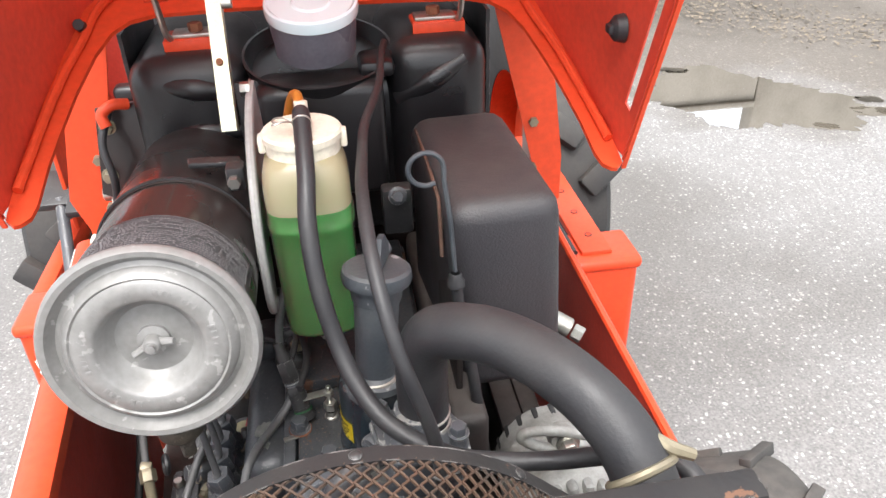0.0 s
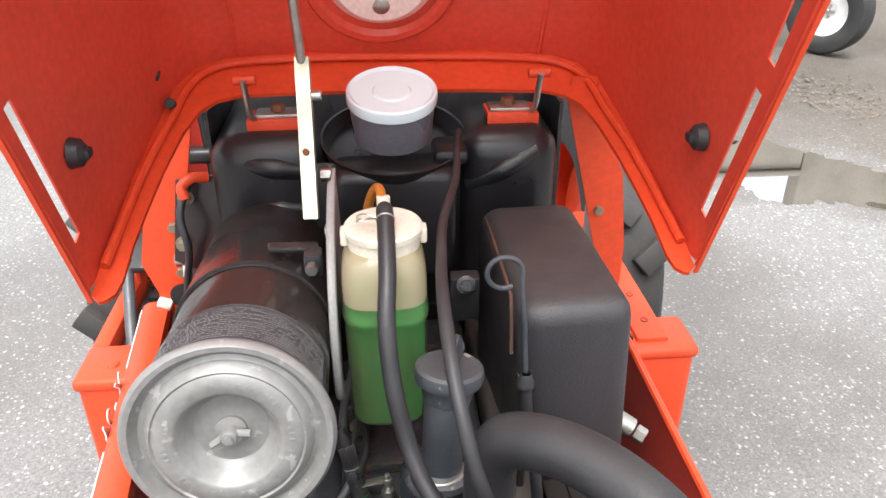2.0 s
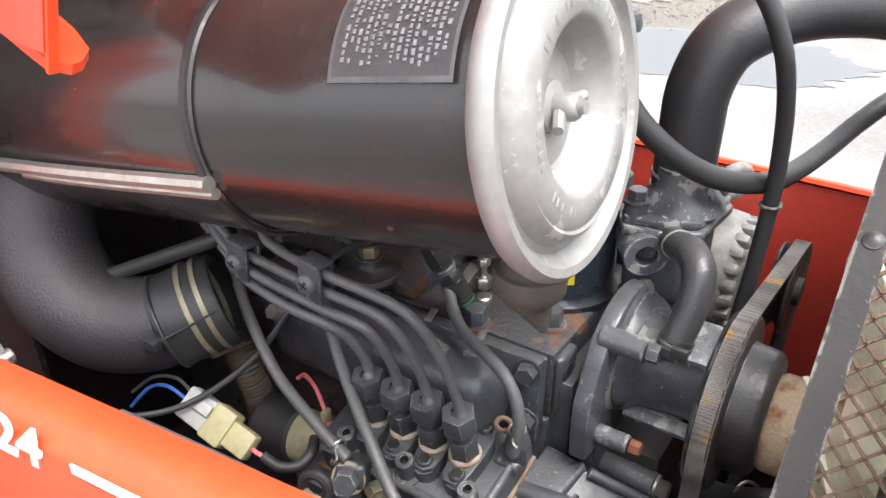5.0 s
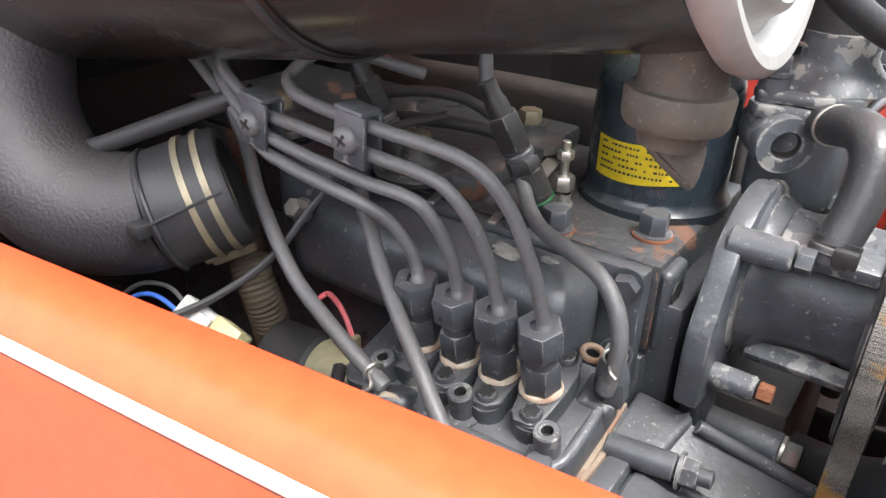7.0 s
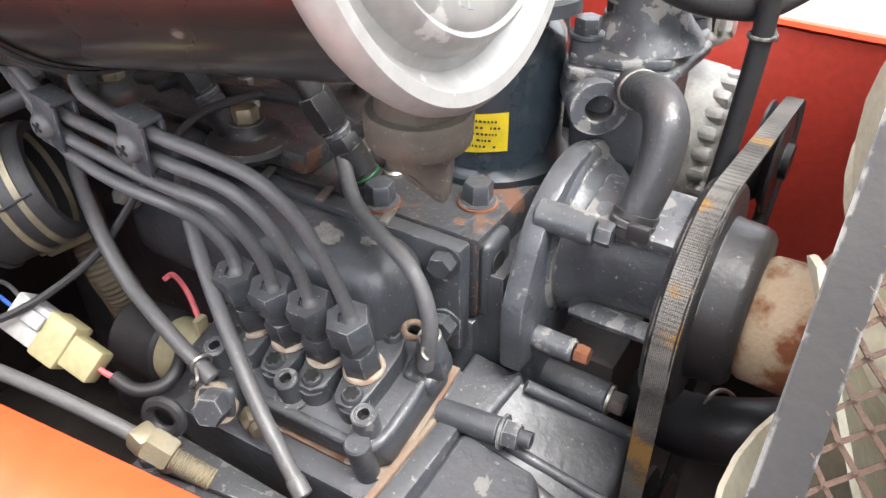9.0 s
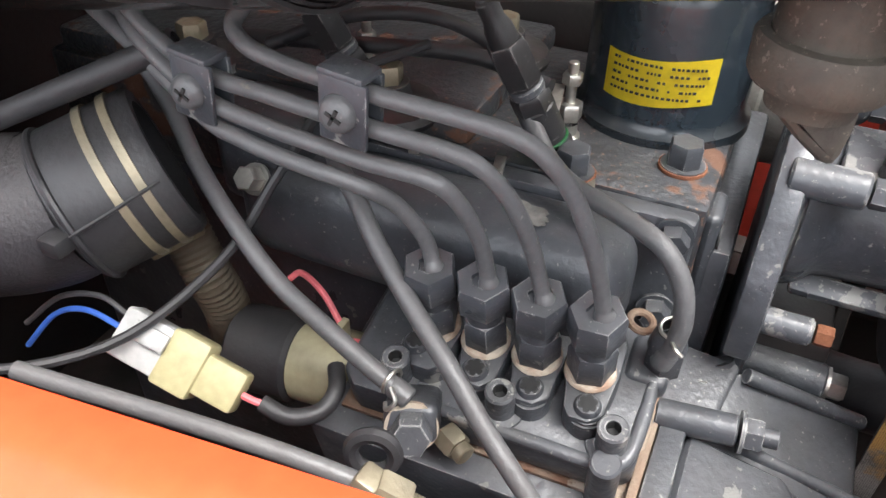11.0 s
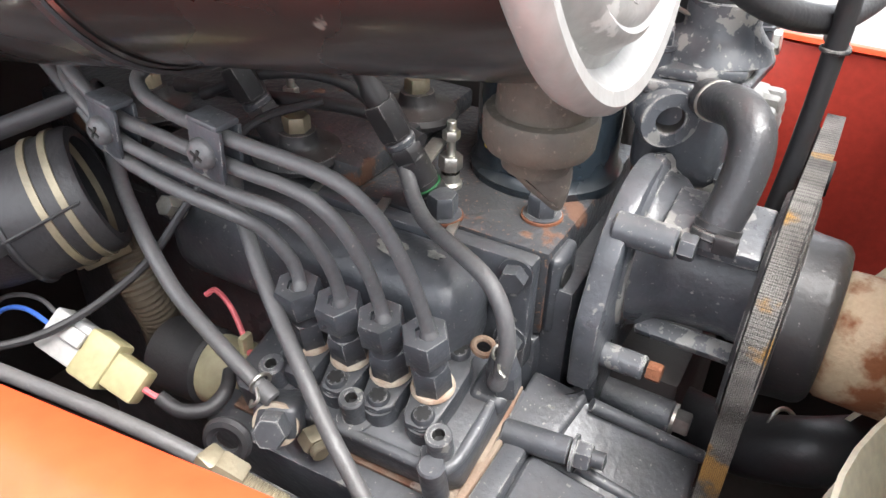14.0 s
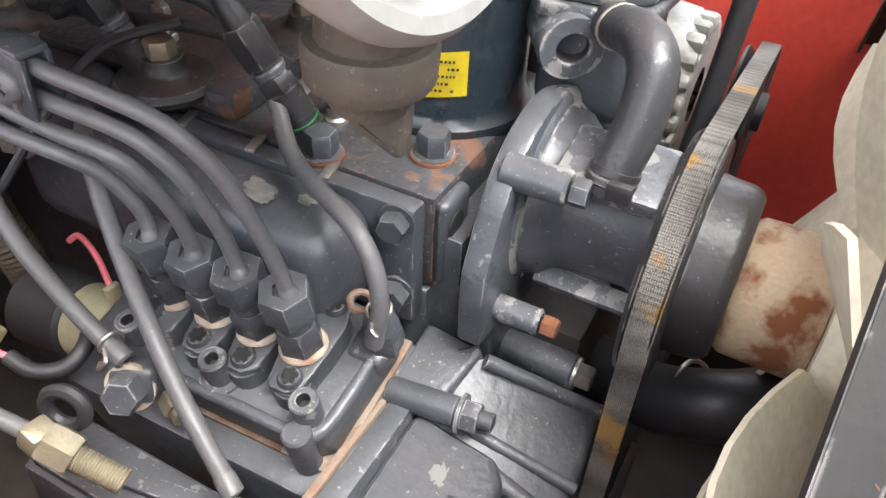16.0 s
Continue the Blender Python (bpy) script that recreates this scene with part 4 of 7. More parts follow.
for s in (-1, 1):
    bm = B()
    sheet(bm, [(0, 0), (0.0, 0.004)], [basis(hd(s * 0.2585, u, 0), HR, (-s, 0, 0)) for u in (0.0, 0.72)], 0.002)
    part("edge_lip", bm, ORANGE, hood)
    for u, v in ((0.104, 0.066), (0.30, 0.068)):
        bm = B()
        x = 0.2525
        lathe(bm, [(0, 0.012), (0.006, 0.012), (0.011, 0.008), (0.0125, 0.0), (0, 0)], hd(s * x, u, v), (-s, 0.05, 0), 18)
        box(bm, hd(s * (x - 0.012), u, v), (0.006, 0.012, 0.008), 0.002)
        part("rubber_buffer", bm, RUBBER, hood, "black rubber buffer")
bm = B()
rod(bm, hd(-0.222, 0.010, 0.214), hd(-0.222, 0.018, 0.208), 0.0055)
part("rubber_buffer", bm, RUBBER, hood, "black rubber buffer")
# Black disc laid on the shell, painting the shade of a hole.
bm = B()
lathe(bm, [(0.005, 0), (0.005, 0.002), (0, 0.002)], hd(-0.224, 0.055, 0.205), (1, 0, -0.4), 16)
part("hole", bm, INK_AND_SHADE, hood, "black disc for the shade in a small hole")
bm = B()
lathe(bm, [(0, 0.0), (0.050, 0.0), (0.052, 0.003), (0.057, 0.006), (0.060, 0.010)], hd(-0.011, 0.100, 0.294), HR, 48)
part("emblem_back", bm, SALMON, hood, "round emblem plate back, coloured pale for light shining through")
bm = B()
lathe(bm, [(0.068, 0.010), (0.073, 0.004), (0.080, 0.004), (0.086, 0.011)], hd(-0.011, 0.100, 0.294), HR, 48)
part("emblem_recess", bm, HOOD_RED, hood)
bm = B()
lathe(bm, [(0.009, 0.001), (0.009, -0.002), (0.006, -0.004), (0, -0.004)], hd(-0.011, 0.068, 0.294), HR, 20)
part("screw", bm, STEEL, hood)
for s in (-1, 1):
    bm = B()
    tube(bm, [hd(s * 0.165, 0.005, 0.297), hd(s * 0.168, 0.20, 0.301), hd(s * 0.165, 0.5, 0.293)], 0.003, 6, 2)
    part("seam", bm, HOOD_RED, hood)
bm = B()
prism(bm, [(-0.22, 0.0), (0.22, 0.0), (0.21, 0.2), (0.15, 0.26), (-0.15, 0.26), (-0.21, 0.2)], 0.003, basis(hd(0, 0.718, 0.003), (1, 0, 0), HR))
part("nose", bm, HOOD_RED, hood)
# prop with its channel end
prop = thing("hood_prop", (-0.052, 0.648, 1.192), "zinc plated steel hood prop with channel end", "prop")
bm = B()
a, b = Vector((-0.049, 0.639, 1.193)), Vector((-0.052, 0.715, 1.312))
sheet(bm, [(-0.005, -0.009), (-0.005, 0.0), (0.005, 0.0), (0.005, -0.009)], [basis(a, (1, 0, 0), (0, -0.9, 0.35)), basis(b, (1, 0, 0), (0, -0.9, 0.35))], 0.0018)
part("channel", bm, ZINC_YELLOW, prop)
bm = B()
tube(bm, [b - Vector((0, 0, 0.01)), b + Vector((-0.004, -0.02, 0.10)), b + Vector((-0.01, -0.06, 0.24))], 0.0042, 10, 4)
part("rod", bm, STEEL, prop)
bm = B()
rod(bm, (-0.0508, 0.672, 1.2405), (-0.0508, 0.6665, 1.2435), 0.0030)
part("rivet", bm, RUST, prop)
bm = B()
rod(bm, (-0.045, 0.696, 1.283), (-0.036, 0.696, 1.283), 0.0045)
part("pin", bm, STEEL, prop)


def hinge(x, s):
    bm = B()
    box(bm, (x, 0.832, 1.226), (0.056, 0.036, 0.006), 0.002)
    box(bm, (x, 0.8135, 1.219), (0.056, 0.003, 0.018), 0.001)
    t = part("hinge", bm, ORANGE, hood, "red hinge bracket with zinc plate")
    bm = B()
    box(bm, (x - s * 0.003, 0.829, 1.231), (0.044, 0.026, 0.004), 0.001)
    part("plate", bm, STEEL, t)
    bm = B()
    hexa(bm, (x - s * 0.004, 0.829, 1.232), (x - s * 0.004, 0.829, 1.241), 0.013)
    part("bolt", bm, RUST, t)
    bm = B()
    tube(bm, [(x + s * 0.02, 0.816, 1.228), (x + s * 0.022, 0.806, 1.24), (x + s * 0.022, 0.793, 1.268), (x + s * 0.022, 0.788, 1.278)], 0.0034, 8, 4)
    part("link", bm, STEEL, t)
    bm = B()
    rod(bm, (x + s * 0.010, 0.793, 1.277), (x + s * 0.032, 0.793, 1.277), 0.005)
    part("pin", bm, ORANGE, t)


placing(0.008, 0.012, -0.010)
hinge(-0.105, -1)
hinge(0.149, 1)

# ---------- fuel tank ----------
tank = thing("fuel_tank", (0.02, 0.88, 1.0), "black moulded plastic fuel tank with ribbed shoulders", "fuel tank")
bm = B()
box(bm, (0.012, 0.890, 1.085), (0.362, 0.18, 0.20), 0.028, None, 4)
part("body", bm, BLACK_PLASTIC, tank)
for x0, x1 in ((-0.174, -0.050), (0.088, 0.198)):
    bm = B()
    box(bm, ((x0 + x1) / 2, 0.884, 1.115), (x1 - x0, 0.205, 0.205), 0.030, None, 5)
    part("lobe", bm, BLACK_PLASTIC, tank)
bm = B()
box(bm, (0.018, 0.775, 1.13), (0.128, 0.06, 0.125), 0.012, None, 3)
part("filler_column", bm, BLACK_PLASTIC, tank)
for x0, x1, z0, z1 in ((-0.148, -0.062, 1.193, 1.178), (0.098, 0.172, 1.155, 1.196), (-0.145, -0.062, 1.142, 1.136)):
    bm = B()
    tube(bm, [(x0, 0.794, z0), ((x0 + x1) / 2, 0.7865, (z0 + z1) / 2), (x1, 0.790, z1)], [0.008, 0.0125, 0.008], 14, 6)
    part("rib", bm, BLACK_PLASTIC, tank)
for x in (-0.135, 0.165):
    bm = B()
    box(bm, (x, 0.815, 1.188), (0.05, 0.06, 0.03), 0.014, pose(0, 0, 0, 18, 0, 0), 3)
    part("shoulder", bm, BLACK_PLASTIC, tank)
bm = B()
TILT_AX = (0, -0.20, 1)
lathe(bm, [(0.0, 0.0), (0.073, 0.002), (0.076, 0.012), (0.0785, 0.022), (0.0755, 0.022), (0.070, 0.006), (0.0, 0.006)], (0.02, 0.820, 1.186), TILT_AX, 48)
tray = part("drip_tray", bm, BLACK_PLASTIC, tank)
bm = B()
box(bm, (0.078, 0.79, 1.197), (0.036, 0.05, 0.018), 0.007)
part("spout", bm, BLACK_PLASTIC, tray)
bm = B()
lathe(bm, [(0.041, 0), (0.043, 0.028), (0.043, 0.040), (0.0455, 0.041), (0.0455, 0.047), (0.041, 0.047)], (0.019, 0.800, 1.215), (0, -0.26, 1), 48)
neck = part("filler_neck", bm, NECK_GREY, tank, "frosted grey filler neck")
bm = B()
lathe(bm, [(0.0460, -0.006), (0.0467, 0.0), (0.0460, 0.005), (0.0440, 0.0065), (0.0405, 0.0035), (0.020, 0.0030), (0.018, 0.005), (0, 0.005)], Vector((0.019, 0.800, 1.215)) + Vector((0, -0.26, 1)).normalized() * 0.047, (0, -0.26, 1), 48)
part("filler_cap", bm, CLEAR, neck, "glossy clear plastic filler cap")
bm = B()
prism(bm, [(0, 0), (0.045, 0), (0.045, 0.085), (0, 0.085)], 0.006, basis((-0.066, 0.7795, 1.108), (1, 0.0, 0), (0, 0, 1)), 0.002)
part("pad", bm, BLACK_DUSTY, tank, "matt dark pad on the tank face")
placing(0.002, -0.006, -0.012)
hook = solo("hook", tube(B(), [(-0.178, 0.84, 1.165), (-0.192, 0.832, 1.168), (-0.203, 0.826, 1.16), (-0.20, 0.822, 1.148)], 0.006, 10), ORANGE, (-0.19, 0.83, 1.15),
            "orange steel hook at the tank side", "hook")

placing()
# firewall and floor of the engine bay
bm = B()
boxed(bm, (-0.20, 0.985, 0.60), (0.24, 0.99, 1.02))
solo("bay_rear_wall", bm, DARK_FLOOR, (0.02, 0.98, 0.6), "dark oily steel rear wall of the engine bay", "wall", kind="structure")
bm = B()
boxed(bm, (-0.262, 0.05, 0.585), (0.306, 0.99, 0.60))
solo("bay_floor", bm, DARK_FLOOR, (0.02, 0.5, 0.6), "dark oily steel floor of the engine bay", "floor", kind="structure")

# ---------- air cleaner ----------
AC0, AC1 = Vector((-0.0992, 0.4605, 1.1197)), Vector((-0.1111, 0.8290, 1.0622))
KR = 0.953
AX = (AC1 - AC0).normalized()


def ac(d, r=0.0, deg=0.0):
    """A place on the cleaner: d metres behind its cover, r from the axis, degrees round it (0 up, 90 to the outside)."""
    side = AX.cross(Vector((0, 0, 1))).normalized()
    up = side.cross(AX).normalized()
    a = radians(deg)
    return AC0 + AX * d + r * KR * (math.cos(a) * up - math.sin(a) * side)


cleaner = thing("air_cleaner", ac(0.15, 0.07, 180), "glossy black air cleaner canister with pale alloy end cover", "air cleaner")
bm = B()
lathe(bm, [(r * KR, h) for r, h in ((0.060, 0.004), (0.0675, 0.006), (0.069, 0.02), (0.069, 0.150), (0.0695, 0.152))], AC0, AX, 64)
part("canister", bm, BLACK_PAINT, cleaner)
bm = B()
lathe(bm, [(r * KR, h) for r, h in ((0.0695, 0.148), (0.0715, 0.150), (0.0715, 0.353), (0.066, 0.366), (0, 0.368))], AC0, AX, 64)
part("rear_canister", bm, BLACK_PAINT, cleaner)
bm = B()
lathe(bm, [(r * KR, h) for r, h in ((0.0, 0.005), (0.016, 0.005), (0.027, 0.006), (0.0325, 0.002), (0.0365, -0.0095), (0.0395, -0.0115), (0.0500, -0.0115), (0.0530, -0.0095), (0.0545, -0.0105), (0.0570, -0.0090),
           (0.0605, -0.0025), (0.0640, -0.0010), (0.0670, -0.0035), (0.0695, -0.0085), (0.0735, -0.009), (0.0762, -0.006), (0.0766, -0.003), (0.0750, 0.0010), (0.069, 0.0050))], AC0, AX, 96)
cover = part("end_cover", bm, CAP_ALU, cleaner, "pale stamped alloy cover with concentric rings")
rnd = random.Random(11)
for base in range(6):
    a0 = 360 * base / 6 + 8
    for k in range(7):
        if rnd.random() < 0.2:
            continue
        a = a0 + k * 6.2
        c = ac(-0.0116, 0.045, a)
        rad = (ac(0, 1, a) - ac(0, 0, a)).normalized()
        tan = AX.cross(rad)
        lets = B()
        box(lets, c, (rnd.uniform(0.0022, 0.0036), rnd.uniform(0.003, 0.0045), 0.0004), 0.0002, basis((0, 0, 0), tan, rad))
        part("embossed_mark", lets, CAP_ALU, cover)
bm = B()
lathe(bm, [(0.011, 0.0), (0.011, -0.003), (0.006, -0.004), (0.006, -0.012), (0.0045, -0.014), (0, -0.014)], ac(0.005), AX, 24)
lathe(bm, [(0.003, 0), (0.003, -0.004), (0, -0.0045)], ac(-0.008), AX, 12)
for s in (-1, 1):
    q = [ac(-0.001), ac(-0.003, 0.009, 115 if s > 0 else 275), ac(-0.005, 0.0155, 115 if s > 0 else 275)]
    tube(bm, q, [0.0040, 0.0028, 0.0024], 8, 4)
part("wing_nut", bm, CAP_ALU, cover, "dull steel wing nut")
bm = B()
ring(bm, ac(0.151), AX, 0.0712 * KR, 0.0014, 64, 0.004)
part("clamp_wire", bm, RUBBER, cleaner, "thin black clamp ring")


def wrapped(d0, d1, a0, a1, r, material, name, label="", parent=None):
    bm = B()
    n = 28
    rows = [[bm.verts.new(ac(d, r, a0 + (a1 - a0) * i / n)) for i in range(n + 1)] for d in (d0, d1)]
    for i in range(n):
        bm.faces.new((rows[0][i], rows[0][i + 1], rows[1][i + 1], rows[1][i]))
    bmesh.ops.solidify(bm, geom=bm.faces[:], thickness=0.0004)
    return part(name, bm, material, parent or cleaner, label)


lab = wrapped(0.011, 0.066, -78, 66, 0.0698, LABEL_GREY, "instruction_label", "dark grey instruction label with worn pale print")
bm = B()
rnd = random.Random(4)
for i in range(15):
    d = 0.0608 - i * 0.0033
    a = -72
    while a < 61:
        w = rnd.uniform(0.8, 2.6)
        if rnd.random() < 0.85 and not (i in (2, 6) and rnd.random() < 0.5):
            c = ac(d, 0.0703, a + w / 2)
            rad = (ac(0, 1, a + w / 2) - ac(0, 0, a + w / 2)).normalized()
            box(bm, c, (0.07 * radians(w) * 0.8, rnd.uniform(0.0011, 0.0017), 0.0003), 0, basis((0, 0, 0), AX.cross(rad), AX))
        a += w + 0.5
part("label_print", bm, LABEL_PALE, lab, "rows of pale print, not readable")
for d0, d1, a0, a1 in ((0.0095, 0.0112, -78, 67.5), (0.0655, 0.0673, -78, 67.5), (0.011, 0.066, 65.5, 67.5)):
    wrapped(d0, d1, a0, a1, 0.0702, LABEL_PALE, "label_border", "scuffed pale label edge", lab)
bm = B()
tube(bm, [ac(0.148, 0.073, 107), ac(0.25, 0.0745, 107), ac(0.353, 0.0745, 106)], 0.0042, 8, 3)
tube(bm, [ac(0.148, 0.0725, 112), ac(0.25, 0.074, 112), ac(0.31, 0.074, 111)], 0.003, 8, 3)
part("strap_edge", bm, STEEL, cleaner, "bright rolled edge of the mounting strap")
bm = B()
prism(bm, [(-0.228, 1.050), (-0.211, 1.150), (-0.06, 1.165), (-0.06, 1.0), (-0.10, 0.99), (-0.20, 1.035)], 0.004, basis((0, 0.8395, 0), (1, 0, 0), (0, 0, 1)), 0.001)
part("mounting_plate", bm, BLACK_PAINT, cleaner)
for x, z in ((-0.203, 1.129), (-0.214, 1.072)):
    bm = B()
    lathe(bm, [(0, 0), (0.009, 0), (0.009, 0.0015), (0, 0.0015)], (x, 0.8355, z), (0, -1, 0), 20)
    hexa(bm, (x, 0.8345, z), (x, 0.827, z), 0.012)
    part("bolt", bm, DULL_BAND, cleaner, "dull zinc bolt")
# dust outlet under the front end
bm = B()
c = Vector((-0.0998, 0.4690, 1.0530))
KV = 0.88
lathe(bm, [(r * KV, h * KV) for r, h in ((0.0155, 0.022), (0.016, 0.0), (0.0165, -0.02), (0.016, -0.024))], c, (0, -0.02, 1), 32)
part("dust_outlet", bm, DUSTY_RUBBER, cleaner, "dusty brown dust outlet")
bm = B()
lathe(bm, [(r * KV, h * KV) for r, h in ((0.0165, -0.014), (0.0195, -0.0145), (0.0205, -0.016), (0.0200, -0.026), (0.0188, -0.028), (0.0145, -0.0295), (0.0132, -0.032), (0.0125, -0.036))], c, (0, -0.02, 1), 32)
valve = part("dust_valve", bm, DUSTY_RUBBER, cleaner, "dusty brown rubber dust valve")
bm = B()
prism(bm, [(-0.0105, 0.0), (0.0110, 0.0), (0.0110, -0.007), (0.0098, -0.016), (0.0070, -0.0185), (-0.003, -0.010), (-0.0100, -0.003)], 0.0105, basis(c + Vector((0.0047, 0.0023, -0.029)), (0.443, -0.896, 0), (0, 0, 1)), 0.0028)
part("lip", bm, DUSTY_RUBBER, valve)
# bracket from the cleaner to the tank plate
bm = B()
box(bm, (-0.066, 0.640, 1.166), (0.044, 0.014, 0.005), 0.002, pose(0, 0, 0, 0, 8, 12))
box(bm, (-0.049, 0.630, 1.156), (0.016, 0.018, 0.022), 0.003)
brk = part("bracket", bm, BLACK_DUSTY, cleaner)
bm = B()
hexa(bm, (-0.05, 0.622, 1.156), (-0.05, 0.614, 1.156), 0.010)
part("bolt", bm, STEEL, brk)

# ---------- intake elbow ----------
elbow = thing("intake_elbow", (-0.15, 0.72, 0.90), "large black rubber intake elbow with twin wire clamps", "intake hose")
path = [(-0.128, 0.815, 1.06), (-0.146, 0.812, 1.015), (-0.157, 0.804, 0.975), (-0.158, 0.783, 0.944), (-0.149, 0.757, 0.930), (-0.136, 0.734, 0.930), (-0.127, 0.722, 0.934)]
bm = B()
tube(bm, path, [0.033, 0.0335, 0.034, 0.0345, 0.034, 0.0325, 0.031], 28, 6)
part("elbow", bm, BOX_PLASTIC, elbow)
CUFF, CUFF_AX = Vector((-0.1330, 0.7215, 0.9330)), Vector((0.72, -0.60, 0.30)).normalized()
bm = B()
lathe(bm, [(0.029, 0), (0.0322, 0.0015), (0.0325, 0.003), (0.0325, 0.041), (0.031, 0.0435), (0.026, 0.0435)], CUFF, CUFF_AX, 40)
cuff = part("cuff", bm, RUBBER, elbow)
for k in (0.024, 0.034):
    bm = B()
    ring(bm, CUFF + CUFF_AX * k, CUFF_AX, 0.0324, 0.0013, 44, 0.0034)
    part("clamp_band", bm, DULL_BAND, elbow, "yellowed steel clamp band")
bm = B()
low = CUFF + CUFF_AX * 0.029 + Vector((0.006, -0.006, -0.0335))
box(bm, low, (0.026, 0.010, 0.008), 0.002, basis((0, 0, 0), CUFF_AX, (0, 0, 1)))
rod(bm, low - CUFF_AX * 0.016, low - CUFF_AX * 0.010, 0.0034)
part("clamp_screw", bm, DULL_BAND, elbow)
bm = B()
ring(bm, CUFF + CUFF_AX * 0.004, CUFF_AX, 0.0326, 0.0016, 40)
box(bm, CUFF + CUFF_AX * 0.004 + Vector((-0.026, -0.018, 0.004)), (0.010, 0.010, 0.008), 0.002)
tube(bm, [CUFF + CUFF_AX * 0.004 + Vector((-0.026, -0.020, 0.005)), CUFF + CUFF_AX * 0.022 + Vector((-0.026, -0.022, 0.008)), CUFF + CUFF_AX * 0.040 + Vector((-0.022, -0.022, 0.010))], 0.0009, 6)
part("cable_tie", bm, RUBBER, elbow)
cable = solo("control_cable", tube(B(), [(-0.225, 0.84, 0.94), (-0.215, 0.79, 0.910), (-0.198, 0.735, 0.895), (-0.160, 0.690, 0.893), (-0.115, 0.665, 0.912), (-0.085, 0.65, 0.945), (-0.055, 0.635, 0.975), (-0.03, 0.61, 0.985)], 0.0022, 8), RUBBER,
             (-0.18, 0.70, 0.9), "thin black control cable looped under the intake elbow", "cable")
link = thing("link_bar", (-0.215, 0.82, 0.94), "grey flat steel link bar beside the post", "link bar")
bm = B()
a, b = Vector((-0.222, 0.848, 1.045)), Vector((-0.211, 0.785, 0.925))
sheet(bm, [(-0.006, 0), (0.006, 0)], [basis(p, (0, 1, 0.2), (1, 0, 0)) for p in (a, b)], 0.003)
part("bar", bm, STEEL, link)
part("pivot", rod(B(), a + Vector((0.004, 0, 0)), a + Vector((-0.008, 0, 0)), 0.009), STEEL, link)
part("pivot", rod(B(), b + Vector((0.006, 0, 0)), b + Vector((-0.006, 0, 0)), 0.006), STEEL, link)
solo("wiring_loom", tube(B(), [(-0.195, 0.83, 1.15), (-0.205, 0.81, 1.12), (-0.20, 0.80, 1.08), (-0.215, 0.82, 1.02), (-0.22, 0.80, 0.94), (-0.222, 0.72, 0.82), (-0.225, 0.62, 0.74)], 0.0042, 10), RUBBER,
     (-0.21, 0.75, 0.9), "black wiring loom running down inside the panel", "wiring")

# ---------- coolant reservoir ----------
placing(0.001, 0.007, 0.003)
bottle = thing("coolant_reservoir", (0.010, 0.582, 1.026), "milky plastic coolant bottle half full of green coolant", "coolant reservoir")


def bottle_skin(inset, top=None, low=None, ridge=False):
    bm = B()
    levels = [(1.027, 0.82), (1.031, 0.92), (1.045, 0.945), (1.11, 0.985), (1.132, 1.0), (1.134, 1.03), (1.137, 1.03), (1.139, 1.0), (1.165, 1.0), (1.177, 0.97), (1.186, 0.88), (1.191, 0.72)]
    if low:
        levels = [(low, 1.0)] + [q for q in levels if q[0] > low]
    if top:
        levels = [q for q in levels if q[0] < top and (ridge or not 1.133 < q[0] < 1.138)] + [(top, 1.0)]
    rings = []
    for z, k in levels:
        rx, ry, e = 0.0345 * k - inset, 0.0375 * k - inset, 3.6
        r = []
        for i in range(48):
            a = 2 * math.pi * i / 48
            c, s = math.cos(a), math.sin(a)
            g = (abs(c) ** e + abs(s) ** e) ** (-1 / e)
            r.append(bm.verts.new((0.010 + rx * g * c, 0.583 + ry * g * s, z + (inset if z < 1.03 else 0))))
        rings.append(r)
    for a, b in zip(rings, rings[1:]):
        for i in range(48):
            bm.faces.new((a[i], a[(i + 1) % 48], b[(i + 1) % 48], b[i]))
    if not low:
        bm.faces.new(rings[0][::-1])
    if not ridge:
        bm.faces.new(rings[-1])
    return bm


part("bottle", bottle_skin(0, low=1.150), MILKY, bottle)
part("wetted_wall", bottle_skin(0, top=1.150, ridge=True), MILKY_WET, bottle, "clear wetted lower wall")
part("coolant", bottle_skin(0.0016, 1.150), COOLANT, bottle, "bright green coolant")
bm = B()
lathe(bm, [(0.027, -0.008), (0.029, -0.006), (0.029, 0.004), (0.031, 0.005), (0.0315, 0.010), (0.030, 0.012), (0.010, 0.0125), (0, 0.0125)], (0.011, 0.583, 1.196), seg=40)
for s in (-1, 1):
    box(bm, (0.011 + s * 0.0315, 0.583, 1.198), (0.006, 0.012, 0.014), 0.002)
rod(bm, (0.012, 0.600, 1.206), (0.012, 0.604, 1.222), 0.0055)
rod(bm, (0.012, 0.583, 1.206), (0.012, 0.580, 1.222), 0.005)
part("cap", bm, CAP_PLASTIC, bottle, "ivory plastic screw cap with side tabs")
bm = B()
tube(bm, [(0.011, 0.604, 1.218), (0.009, 0.618, 1.222), (0.004, 0.630, 1.214), (-0.002, 0.640, 1.19), (-0.004, 0.645, 1.15)], 0.0042, 10)
part("overflow_tube", bm, AMBER, bottle, "amber plastic overflow tube")
placing(0.002, 0.0, 0.002)
plate = thing("bracket_plate", (-0.035, 0.64, 1.03), "grey painted reservoir bracket plate with rounded front edge", "bracket")
bm = B()
curve_pts = [(0.565 + 0.125 * (1 - math.sin(a)), 1.105 + 0.105 * math.cos(a)) for a in (math.pi / 2 * i / 10 for i in range(11))]
outline = [(0.730, 1.10), (0.728, 1.125), (0.700, 1.212)] + curve_pts[1:] + [(0.566, 1.075), (0.575, 1.05), (0.60, 1.045), (0.61, 1.10)]
